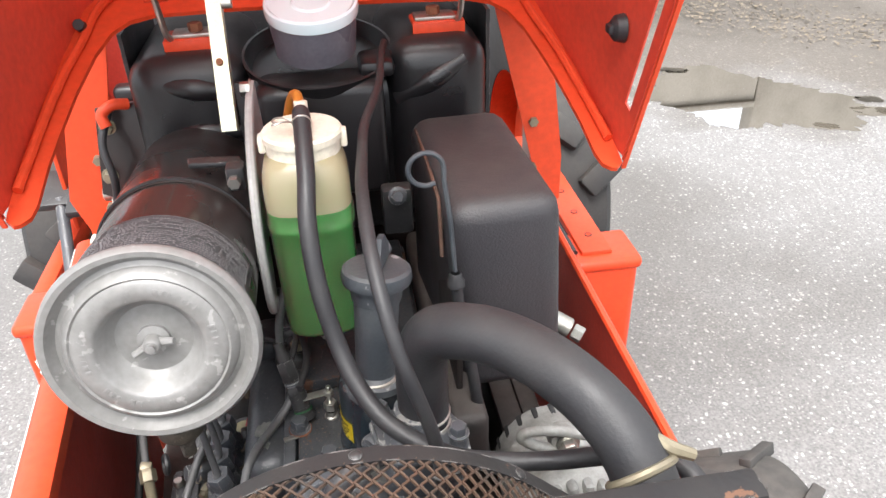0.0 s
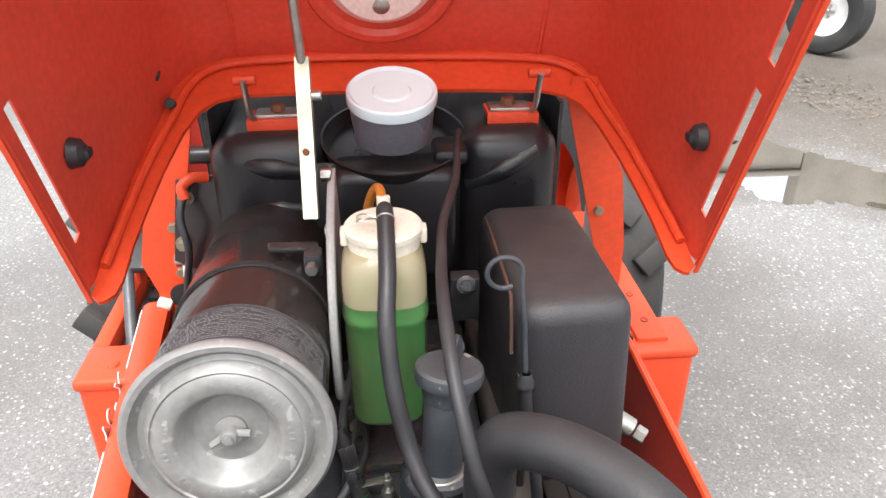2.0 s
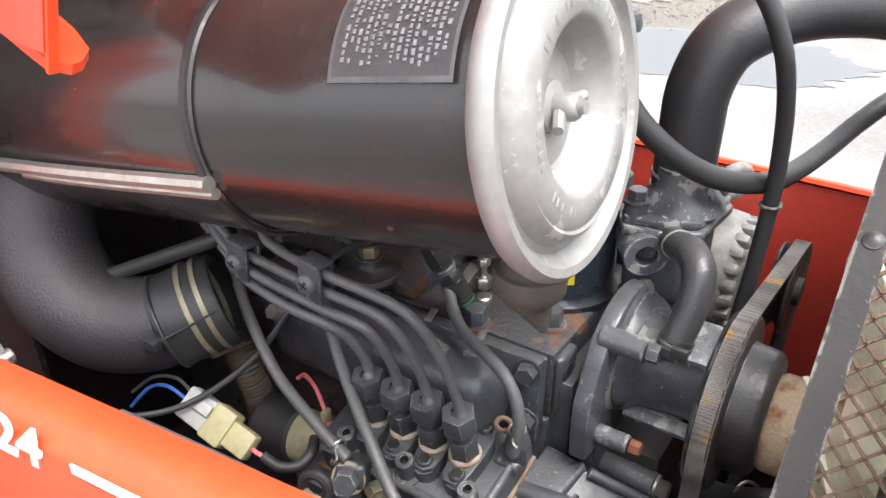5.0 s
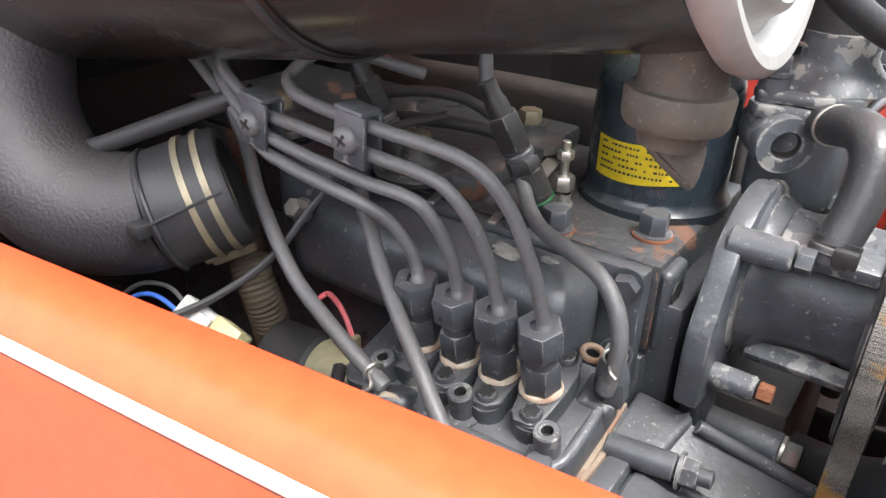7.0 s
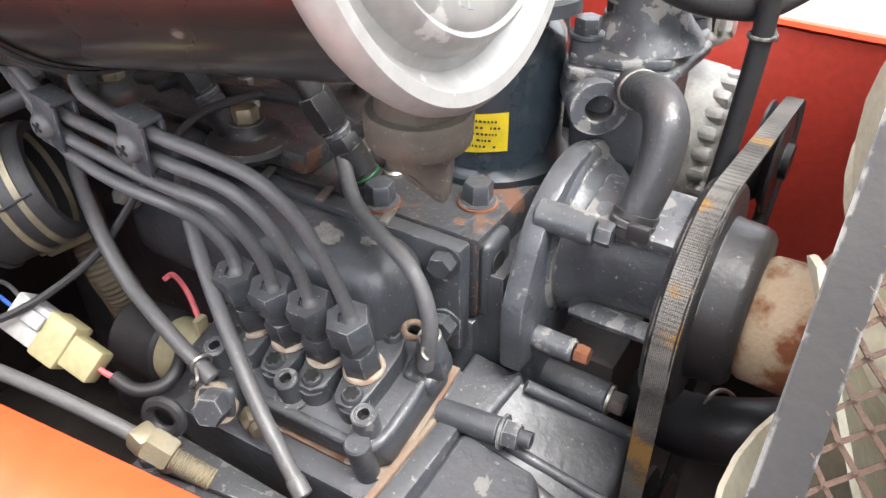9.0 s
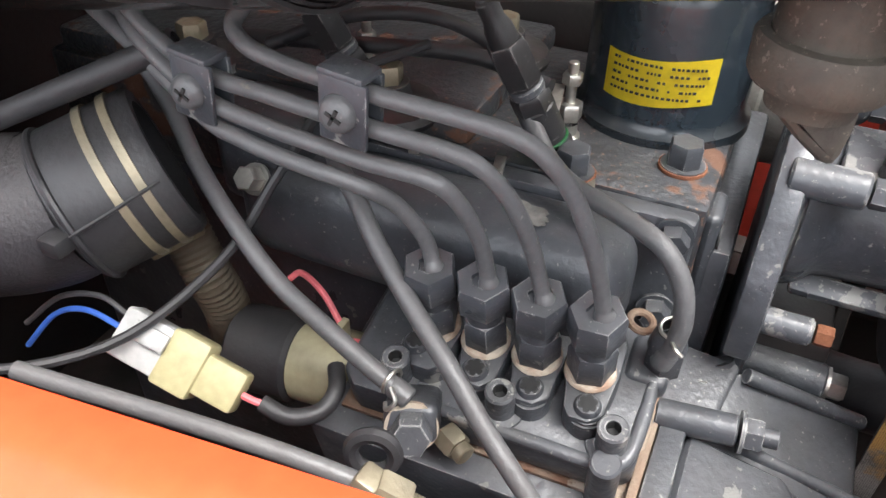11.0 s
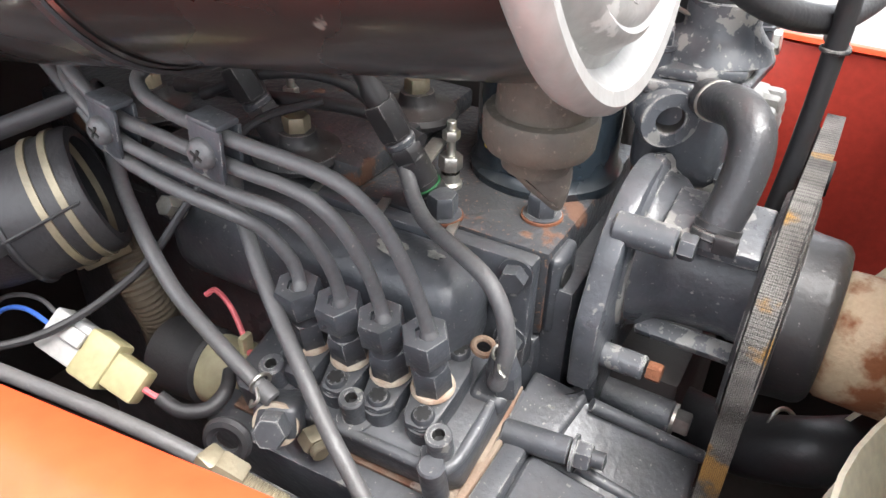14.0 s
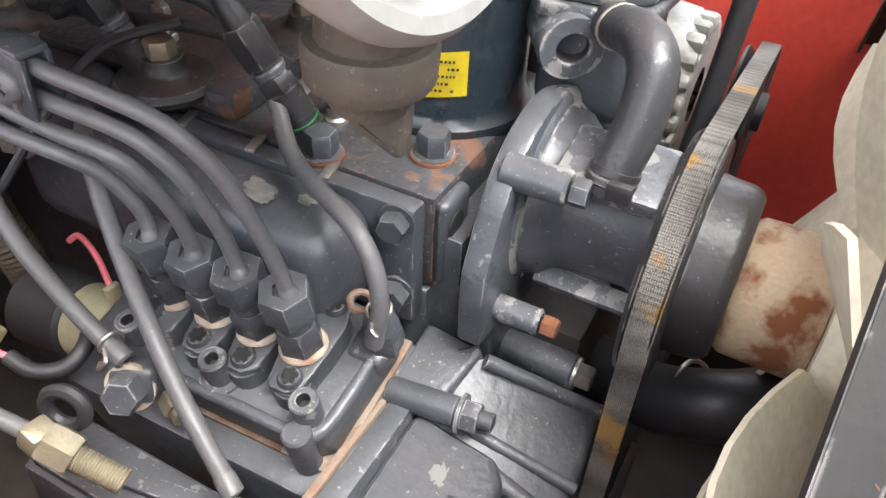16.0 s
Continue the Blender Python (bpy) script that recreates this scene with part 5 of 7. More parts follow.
prism(bm, outline, 0.003, basis((-0.034, 0, 0), (0, 1, 0), (0, 0, 1)))
part("plate", bm, GREY_PLATE, plate)
bm = B()
tube(bm, [(-0.0335, y, z) for y, z in curve_pts[1:]] + [(-0.0335, 0.566, 1.075), (-0.0335, 0.575, 1.05), (-0.0335, 0.60, 1.045)], 0.0038, 8, 2)
part("rolled_edge", bm, GREY_PLATE, plate)
# The slot is a black bar, its depth painted as shade.
bm = B()
box(bm, (-0.0355, 0.628, 1.17), (0.001, 0.012, 0.046), 0, pose(0, 0, 0, -22, 0, 0))
part("slot", bm, INK_AND_SHADE, plate, "black bar for the shade in the plate's slot")
for y, z in ((0.715, 1.199), (0.712, 1.141)):
    bm = B()
    hexa(bm, (-0.036, y, z), (-0.046, y, z), 0.012)
    lathe(bm, [(0, 0), (0.009, 0), (0.009, 0.0015), (0, 0.0015)], (-0.036, y, z), (-1, 0, 0), 20)
    part("bolt", bm, STEEL, plate)
# hose of the reservoir
placing()
res_hose = thing("reservoir_hose", (0.03, 0.44, 1.04), "black rubber overflow hose from the reservoir cap", "hose")
bm = B()
tube(bm, [(0.0135, 0.594, 1.216), (0.0135, 0.584, 1.225), (0.0138, 0.571, 1.2185), (0.0134, 0.5385, 1.1943), (0.0112, 0.5118, 1.167), (0.0139, 0.4924, 1.1283), (0.0222, 0.4776, 1.0875), (0.0343, 0.4567, 1.0602),
          (0.0560, 0.432, 1.0391), (0.094, 0.4095, 1.0265), (0.130, 0.398, 1.0250), (0.165, 0.3875, 1.0300), (0.196, 0.375, 1.0420), (0.222, 0.358, 1.056), (0.238, 0.338, 1.060), (0.246, 0.316, 1.048)], 0.0068, 14)
part("hose", bm, RUBBER, res_hose)
bm = B()
ring(bm, (0.0137, 0.575, 1.2215), (0, -1, -0.4), 0.0068, 0.0008, 20)
for s in (-1, 1):
    tube(bm, [(0.007, 0.574, 1.223), (0.0, 0.574 - s * 0.004, 1.225), (-0.006, 0.574 - s * 0.006, 1.224), (-0.008, 0.574 - s * 0.003, 1.223), (-0.004, 0.574, 1.223)], 0.0008, 6)
part("spring_clip", bm, STEEL, res_hose)
drain = thing("drain_hose", (0.06, 0.5, 1.0), "thin black rubber drain hose arched over the engine", "hose")
part("hose", tube(B(), [(0.096, 0.803, 1.208), (0.089, 0.760, 1.208), (0.0808, 0.6916, 1.2038), (0.062, 0.6137, 1.1996), (0.0560, 0.565, 1.1930), (0.0525, 0.52, 1.1920), (0.0520, 0.48, 1.183), (0.0537, 0.447, 1.168), (0.0580, 0.424, 1.146), (0.0650, 0.410, 1.118),
                        (0.074, 0.404, 1.088), (0.083, 0.402, 1.052), (0.087, 0.402, 1.015), (0.083, 0.404, 0.96), (0.076, 0.408, 0.90), (0.070, 0.41, 0.84)], [0.0036] * 3 + [0.0040, 0.0044, 0.0048] + [0.0052] * 10, 12), RUBBER, drain)
bm = B()
box(bm, (0.096, 0.402, 1.016), (0.022, 0.008, 0.004), 0.001, pose(0, 0, 0, 0, 0, 20))
ring(bm, (0.0868, 0.402, 1.016), (0, 0, 1), 0.0058, 0.0012, 20)
part("clip", bm, BLACK_DUSTY, drain, "black retaining clip")

# ---------- oil filler, coolant hose, cover box, dipstick ----------
placing(0.002, 0.0, 0.006)
filler = thing("oil_filler", (0.047, 0.502, 1.01), "blue-grey oil filler neck with winged screw cap", "oil filler")
FN, FT = Vector((0.047, 0.502, 1.015)), Vector((0.055, 0.514, 1.108))
bm = B()
lathe(bm, [(0.024, 0.0), (0.024, 0.006), (0.0165, 0.012), (0.0175, 0.06), (0.0185, 0.094), (0, 0.094)], FN, FT - FN, 32)
part("neck", bm, BLUEGREY, filler)
bm = B()
lathe(bm, [(0.019, 0.0), (0.020, 0.004), (0.0205, 0.014), (0.0265, 0.016), (0.0275, 0.020), (0.0265, 0.026), (0.024, 0.028), (0, 0.028)], FN + (FT - FN) * 0.82, FT - FN, 36)
fcap = part("cap", bm, BLUEGREY, filler)
bm = B()
prism(bm, [(-0.021, 0), (0.021, 0), (0.016, 0.008), (0.004, 0.024), (-0.004, 0.024), (-0.012, 0.010)], 0.005,
      basis(FN + (FT - FN) * 1.14 + Vector((0.002, 0, 0)), (0.35, 0.93, 0), (0, 0, 1)), 0.001)
part("wing", bm, BLUEGREY, fcap)
bm = B()
ring(bm, FN + Vector((0, 0, 0.010)), (0, 0, 1), 0.0185, 0.002, 28)
part("seal", bm, STEEL, filler)
placing()
canister = thing("oil_filter", (0.05, 0.515, 0.93), "dark blue oil filter canister with yellow warning label", "oil filter")
CAN = Vector((0.055, 0.525, 0.935))
bm = B()
lathe(bm, [(0.041, -0.002), (0.042, 0.0), (0.042, 0.005), (0.0395, 0.008), (0.0385, 0.011), (0.0385, 0.064), (0.036, 0.074), (0.029, 0.081), (0, 0.084)], CAN, seg=56)
part("can", bm, BLUE_FILTER, canister)
bm = B()
n = 16
rows = []
for z in (0.0205, 0.0420):
    rows.append([bm.verts.new(CAN + Vector((0.0391 * math.cos(a), 0.0391 * math.sin(a), z + 0.0015 * math.sin(3 * (a - 3.4))))) for a in (radians(145 + 75 * i / n) for i in range(n + 1))])
for i in range(n):
    bm.faces.new((rows[0][i], rows[0][i + 1], rows[1][i + 1], rows[1][i]))
bmesh.ops.solidify(bm, geom=bm.faces[:], thickness=0.0003)
ylab = part("warning_label", bm, YELLOW_LABEL, canister, "yellow warning label with small dark print")
bm = B()
rnd = random.Random(9)
for r in range(5):
    a = 151
    while a < 212:
        w = rnd.uniform(1.5, 3.5)
        c = radians(a + w / 2)
        box(bm, CAN + Vector((0.0396 * math.cos(c), 0.0396 * math.sin(c), 0.0385 - r * 0.0035)), (0.0004, 0.0425 * radians(w) * 0.7, 0.0011), 0, Matrix.Rotation(c, 4, "Z"))
        a += w + (0.6 if rnd.random() < 0.85 else 5)
part("label_print", bm, INK_AND_SHADE, ylab, "dark print, not readable")

big = thing("radiator_hose", (0.12, 0.42, 1.0), "thick black rubber upper radiator hose with spring clamps", "radiator hose")
bm = B()
tube(bm, [(0.082, 0.456, 1.012), (0.082, 0.456, 1.055), (0.083, 0.4545, 1.085), (0.093, 0.445, 1.110), (0.118, 0.422, 1.124), (0.145, 0.393, 1.1275), (0.168, 0.361, 1.1235), (0.186, 0.334, 1.109), (0.196, 0.313, 1.087), (0.2, 0.292, 1.058), (0.202, 0.275, 1.03)], 0.0195, 28, 7)
part("hose", bm, RUBBER, big)
for k in (0.0, 0.009):
    bm = B()
    ring(bm, (0.0820, 0.456, 1.018 + k), (0, 0, 1), 0.0196, 0.0012, 36)
    part("wire_clamp", bm, STEEL, big)
bm = B()
dd = Vector((0.01, -0.027, -0.022)).normalized()
ring(bm, (0.1945, 0.317, 1.091), dd, 0.0205, 0.003, 36)
clamp = part("spring_clamp", bm, DULL_BAND, big, "dull zinc wire clamp at the radiator end")
bm = B()
tube(bm, [(0.192, 0.334, 1.105), (0.200, 0.324, 1.112), (0.211, 0.317, 1.108), (0.224, 0.315, 1.102)], [0.0035, 0.0042, 0.0045, 0.0038], 8)
rod(bm, (0.186, 0.332, 1.110), (0.192, 0.325, 1.118), 0.006)
part("clamp_tail", bm, DULL_BAND, clamp)

placing(0.007, 0.006, -0.006)
cover_box = thing("muffler_cover", (0.155, 0.65, 0.98), "matt black box cover over the muffler", "cover box")
bm = B()
t = B()
bmesh.ops.create_cube(t, size=1)
bmesh.ops.scale(t, vec=(0.100, 0.205, 0.20), verts=t.verts[:])
bmesh.ops.bevel(t, geom=t.edges[:], offset=0.020, segments=4, profile=0.5, affect="EDGES")
join(bm, t, Matrix.Translation((0.158, 0.650, 1.052)) @ pose(0, 0, 0, 0, 0, 2))
for v in bm.verts:
    if v.co.y < 0.60 and v.co.z < 1.04:
        v.co.x += 0.012 * (1.04 - v.co.z) / 0.1
part("cover", bm, BOX_PLASTIC, cover_box)
bm = B()
tube(bm, [(0.1085, 0.56, 1.10), (0.1095, 0.575, 1.138), (0.1105, 0.60, 1.1435), (0.1105, 0.73, 1.1435)], 0.0018, 8)
part("seam_flange", bm, DARK_RUST, cover_box, "thin rusted seam along the edge")
bm = B()
rod(bm, (0.205, 0.60, 1.0), (0.236, 0.585, 0.984), 0.010)
lug_ = part("lug", bm, STEEL, cover_box)
bm = B()
hexa(bm, (0.238, 0.582, 0.983), (0.246, 0.576, 0.980), 0.014)
part("bolt", bm, STEEL, lug_)
bm = B()
box(bm, (0.083, 0.684, 1.082), (0.03, 0.02, 0.05), 0.004)
arm_ = part("mounting_arm", bm, BLACK_DUSTY, cover_box)
bm = B()
lathe(bm, [(0, 0), (0.009, 0), (0.009, 0.002), (0.007, 0.003), (0, 0.003)], (0.083, 0.672, 1.102), (0, -1, 0.4), 20)
hexa(bm, (0.083, 0.670, 1.103), (0.083, 0.664, 1.105), 0.0105)
part("bolt", bm, ENGINE_WORN, arm_)

placing(0.003, 0.003, 0.001)
dip = thing("dipstick", (0.128, 0.527, 1.0), "blue-grey wire oil dipstick with round pull loop", "dipstick")
bm = B()
pts = [(0.118, 0.529, 1.10), (0.115, 0.531, 1.15), (0.112, 0.533, 1.178)]
for i in range(11):
    a = radians(0 + i * 30)
    pts.append((0.0985 + 0.0135 * math.cos(a), 0.5345, 1.190 + 0.0135 * math.sin(a)))
tube(bm, pts, 0.0021, 8, 4)
part("loop", bm, BLUEGREY, dip)
bm = B()
tube(bm, [(0.118, 0.529, 1.092), (0.123, 0.526, 1.04), (0.131, 0.520, 0.99), (0.14, 0.51, 0.90)], 0.0052, 12)
part("tube", bm, RUBBER, dip)
bm = B()
lathe(bm, [(0.0055, 0), (0.0075, 0.002), (0.0075, 0.006), (0.0055, 0.009), (0.0055, 0.012), (0.004, 0.014)], (0.1185, 0.529, 1.084), seg=18)
part("seal", bm, RUBBER, dip)

# ---------- engine ----------
placing(0.006, 0.009, 0.0)
engine = thing("engine_block", (0.03, 0.64, 0.60), "dark grey painted diesel engine block with rusty cylinder head", "engine")
bm = B()
boxed(bm, (-0.034, 0.4785, 0.60), (0.115, 0.86, 0.885), 0.006)
part("crankcase", bm, ENGINE, engine)
bm = B()
boxed(bm, (-0.0315, 0.478, 0.885), (0.100, 0.84, 0.936), 0.004)
part("cylinder_head", bm, HEAD_RUST, engine, "dark head casting with patches of rust on top")
bm = B()
boxed(bm, (-0.030, 0.585, 0.9362), (0.095, 0.83, 0.950), 0.004)
part("rocker_cover", bm, HEAD_RUST, engine)


def bolt(at, up, af, h, parent, material=ENGINE, washer=True):
    bm = B()
    at, up = Vector(at), Vector(up).normalized()
    if washer:
        lathe(bm, [(0, 0), (af * 0.72, 0), (af * 0.72, h * 0.18), (0, h * 0.18)], at, up, 24)
    hexa(bm, at + up * h * 0.15, at + up * h, af, 10)
    return part("bolt", bm, material, parent)


for x, y in ((-0.003, 0.495), (-0.029, 0.537), (0.07, 0.495)):
    b = bolt((x, y, 0.936), (0, 0, 1), 0.0135, 0.013, engine)
    bm = B()
    lathe(bm, [(0.008, 0), (0.0105, 0), (0.0105, 0.0015), (0.008, 0.0015)], (x, y, 0.9362), seg=24)
    part("washer", bm, RUST, b, "rusty washer")
for x, y in ((-0.028, 0.626), (-0.028, 0.735), (0.05, 0.60)):
    bm = B()
    lathe(bm, [(0, 0), (0.024, 0), (0.025, 0.003), (0.023, 0.006), (0.013, 0.008), (0.011, 0.010), (0.010, 0.016), (0, 0.016)], (x, y, 0.944), seg=32)
    part("boss", bm, BLACK_DUSTY, engine, "black round boss under a dull bolt")
    bolt((x, y, 0.957), (0, 0, 1), 0.013, 0.011, engine, DULL_BAND, False)

placing(0.009, 0.006, 0.004)
manifold = thing("intake_manifold", (-0.065, 0.58, 0.885), "dark grey cast intake manifold bolted to the head", "manifold")
bm = B()
boxed(bm, (-0.047, 0.484, 0.868), (-0.0362, 0.70, 0.932), 0.0025)
part("flange", bm, ENGINE, manifold)
bm = B()
box(bm, (-0.062, 0.594, 0.903), (0.046, 0.184, 0.056), 0.019, None, 5)
part("plenum", bm, ENGINE, manifold)
bm = B()
box(bm, (-0.058, 0.672, 0.925), (0.040, 0.05, 0.05), 0.010, None, 3)
part("inlet_neck", bm, ENGINE, manifold)
for y, z in ((0.492, 0.925), (0.492, 0.886), (0.575, 0.902)):
    bolt((-0.047 if y < 0.5 else -0.083, y, z), (-1, -0.15, 0), 0.0115, 0.009, manifold)
bm = B()
boxed(bm, (-0.0335, 0.4755, 0.884), (-0.010, 0.4835, 0.929), 0.004, 3)
boss_ = part("port_boss", bm, ENGINE, manifold)
# Port opening painted as a flat black disc, shade without depth.
bm = B()
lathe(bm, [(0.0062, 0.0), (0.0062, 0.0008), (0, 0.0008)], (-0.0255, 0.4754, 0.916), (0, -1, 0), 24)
part("port_hole", bm, INK_AND_SHADE, boss_, "black disc for the shade in a threaded port")
for y in (0.53, 0.57, 0.61):
    bm = B()
    box(bm, (-0.040, y, 0.9325), (0.014, 0.005, 0.002), 0.0006, pose(0, 0, 0, 0, 0, 14))
    part("gasket_tab", bm, STEEL, manifold, "bare metal edge of the gasket")
for y in (0.665,):
    bolt((-0.086, y, 0.925), (-0.8, 0, 0.5), 0.010, 0.010, manifold, STEEL)

patch((-0.0665, 0.546, 0.9313), (0, 0, 1), (0.3, 1, 0), 0.020, 0.010, 3.0, manifold)
patch((-0.062, 0.527, 0.9313), (0, 0, 1), (0.2, 1, 0), 0.009, 0.005, 8.0, manifold)

# Dark block and sheet added so the gap reads black, not red.
backing = thing("dark_backing", (0.12, 0.64, 0.90), "dark backing added below the muffler cover to hide the red panel", "manifold")
bm = B()
boxed(bm, (0.098, 0.49, 0.895), (0.135, 0.82, 0.965), 0.010, 3)
part("casting", bm, DARK_FLOOR, backing)
bm = B()
boxed(bm, (0.112, 0.53, 0.96), (0.118, 0.80, 1.07), 0.002)
part("backing_sheet", bm, DARK_FLOOR, backing)

# ---------- injection pump ----------
NX, SEAT = -0.0985, 0.8855
NUTS = [(0.5724, 0), (0.5507, 1), (0.5289, 2), (0.5072, 3)]
placing(0.008, 0.005, 0.0028, -12.5, 1.8, (-0.109, 0.531, 0.899))
pump = thing("injection_pump", (-0.10, 0.54, 0.80), "dark grey four-outlet fuel injection pump with pale sealing washers", "fuel pump")
bm = B()
prism(bm, [(-0.130, 0.492), (-0.124, 0.482), (-0.072, 0.480), (-0.064, 0.486), (-0.062, 0.598), (-0.070, 0.606), (-0.124, 0.606), (-0.131, 0.598)], 0.0205, Matrix.Translation((0, 0, 0.8535)), 0.003)
part("top_plate", bm, ENGINE, pump)
bm = B()
boxed(bm, (-0.1318, 0.4796, 0.8505), (-0.0615, 0.6068, 0.8532), 0.0005)
part("gasket", bm, RUSTY_GASKET, pump, "rusty tan gasket edge")
bm = B()
boxed(bm, (-0.144, 0.4775, 0.74), (-0.060, 0.618, 0.8503), 0.003)
part("mounting_block", bm, ENGINE, pump)
# raised wall round the front corner of the plate
bm = B()
tube(bm, [(-0.1285, 0.560, 0.8725), (-0.1285, 0.520, 0.8725), (-0.1280, 0.493, 0.8725), (-0.122, 0.4855, 0.8730), (-0.105, 0.4835, 0.8735), (-0.088, 0.4835, 0.8735)], [0.0028, 0.003, 0.003, 0.003, 0.003, 0.0022], 10, 5)
part("raised_rim", bm, ENGINE_WORN, pump, "raised casting rim with worn edge")
for y, k in NUTS:
    x = NX
    bm = B()
    yo = [(-0.0225, -0.0045), (-0.018, -0.0095), (-0.010, -0.0098), (0.0, -0.0108), (0.014, -0.0108), (0.021, -0.0085), (0.021, 0.0085), (0.014, 0.0108), (0.0, 0.0108), (-0.010, 0.0080), (-0.0185, 0.0062), (-0.0225, 0.0035)]
    prism(bm, [(x + 0.001 + a, y - 0.0005 + b) for a, b in yo], SEAT - 0.866, Matrix.Translation((0, 0, 0.8660)), 0.0016)
    part("outlet_base", bm, ENGINE, pump)
    bm = B()
    lathe(bm, [(0.0078, 0.0), (0.0098, 0.0), (0.0103, 0.0006), (0.0101, 0.0016), (0.0094, 0.0023), (0.0076, 0.0024)], (x, y, SEAT), (0.03 * (k - 1.5), 0.03, 1), 28)
    part("sealing_washer", bm, GASKET, pump, "pale chalky sealing washer")
    bm = B()
    hexa(bm, (x, y, SEAT + 0.0022), (x, y, SEAT + 0.0178), 0.0164, 14 + k * 9)
    lathe(bm, [(0.0076, 0.0165), (0.0072, 0.019), (0.0072, 0.027)], (x, y, SEAT), seg=24)
    part("delivery_valve", bm, ENGINE, pump)
    bm = B()
    r = 0.0188 / math.sqrt(3)
    lathe(bm, [(0.0070, 0.0245), (r * 0.90, 0.0245), (r, 0.0260), (r, 0.0382), (r * 0.93, 0.0396)], (x, y, SEAT), (0, 0, 1), 6, 22 + k * 4)
    lathe(bm, [(r * 0.93, 0.0396), (0.0045, 0.0396), (0.0042, 0.0380), (0, 0.0380)], (x, y, SEAT), (0, 0, 1), 6, 22 + k * 4)
    part("union_nut", bm, ENGINE, pump)


def torx(x, y, z, parent):
    bm = B()
    lathe(bm, [(0.0068, 0), (0.0068, 0.0012), (0.0054, 0.0014), (0.0053, 0.0035), (0.0042, 0.0050), (0.0028, 0.0053), (0.0025, 0.0035), (0, 0.0035)], (x, y, z), seg=24)
    s = part("torx_screw", bm, ENGINE, parent)
    # Star recess drawn as black discs in place of its shade.
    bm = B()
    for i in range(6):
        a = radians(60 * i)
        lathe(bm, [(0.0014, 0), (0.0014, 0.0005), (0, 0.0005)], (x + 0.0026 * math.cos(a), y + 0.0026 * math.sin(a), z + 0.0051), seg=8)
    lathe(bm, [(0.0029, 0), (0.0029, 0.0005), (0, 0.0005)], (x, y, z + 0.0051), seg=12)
    part("recess", bm, INK_AND_SHADE, s)


def socket(x, y, z0, z1, parent, r=0.0060):
    bm = B()
    h = z1 - z0
    lathe(bm, [(r + 0.0035, 0), (r + 0.003, 0.0015), (r, 0.002), (r, h - 0.0008), (r - 0.0008, h), (0.0030, h), (0.0028, h - 0.0005)], (x, y, z0), seg=24)
    s = part("socket_screw", bm, ENGINE_WORN, parent)
    # Recess walls coloured black for the shade down the socket.
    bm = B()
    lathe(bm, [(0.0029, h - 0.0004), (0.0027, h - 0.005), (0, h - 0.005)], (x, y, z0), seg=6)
    part("hex_recess", bm, INK_AND_SHADE, s)
    return s


for y in (0.5495, 0.5268, 0.5040):
    torx(-0.1135, y, SEAT - 0.0030, pump)
    bm = B()
    lathe(bm, [(0.0088, 0.864 - SEAT), (0.0082, -0.0065), (0.0078, -0.0032), (0, -0.003)], (-0.1135, y, SEAT), seg=24)
    part("screw_land", bm, ENGINE, pump)
torx(-0.0765, 0.5050, SEAT - 0.002, pump)
torx(-0.110, 0.5765, SEAT - 0.002, pump)
for y in (0.581, 0.5365, 0.4925):
    socket(-0.1205, y, 0.8735, 0.8890, pump)
bm = B()
rod(bm, (-0.1300, 0.4920, 0.850), (-0.1300, 0.4920, 0.8795), 0.0061, 24, 0.001)
part("stop_pin", bm, ENGINE, pump)
bm = B()
box(bm, (-0.078, 0.487, 0.870), (0.024, 0.018, 0.012), 0.004, None, 3)
hexa(bm, (-0.078, 0.482, 0.872), (-0.078, 0.482, 0.889), 0.0140)
lathe(bm, [(0.0078, 0.016), (0.0062, 0.024), (0.005, 0.026)], (-0.078, 0.482, 0.872), seg=18)
part("return_union", bm, ENGINE, pump)
bm = B()
ring(bm, (-0.073, 0.494, 0.8915), (0.1, -0.2, 1), 0.0048, 0.0016, 20)
part("seal_eye", bm, RUSTY_GASKET, pump, "rusty sealing ring")
bm = B()
ring(bm, (-0.078, 0.4815, 0.900), (0, 0.1, 1), 0.0050, 0.0008, 18)
tube(bm, [(-0.083, 0.4815, 0.90), (-0.088, 0.479, 0.901), (-0.089, 0.476, 0.899)], 0.0008, 6)
part("wire_clip", bm, STEEL, pump)
# fuel inlet banjo
placing(0.018, 0.011, -0.004)
banjo = thing("banjo_fitting", (-0.148, 0.558, 0.865), "grey banjo fuel fitting with hexagon bolt", "fuel fitting")
bm = B()
box(bm, (-0.139, 0.562, 0.876), (0.023, 0.022, 0.017), 0.004, pose(0, 0, 0, 0, 25, 20), 3)
part("block", bm, ENGINE, banjo)
bm = B()
hexa(bm, (-0.144, 0.560, 0.877), (-0.157, 0.5543, 0.8827), 0.0145)
part("bolt", bm, ENGINE_WORN, banjo)
bm = B()
ring(bm, (-0.1475, 0.5585, 0.8785), (-0.85, -0.38, 0.36), 0.0085, 0.0022, 28, 0.002)
part("copper_washer", bm, GASKET, banjo)
bm = B()
hexa(bm, (-0.137, 0.549, 0.868), (-0.141, 0.541, 0.867), 0.011)
rod(bm, (-0.141, 0.541, 0.867), (-0.143, 0.537, 0.8665), 0.0045)
part("lock_union", bm, DULL_BAND, banjo, "dull yellow zinc union")

# ---------- injection lines ----------
placing()
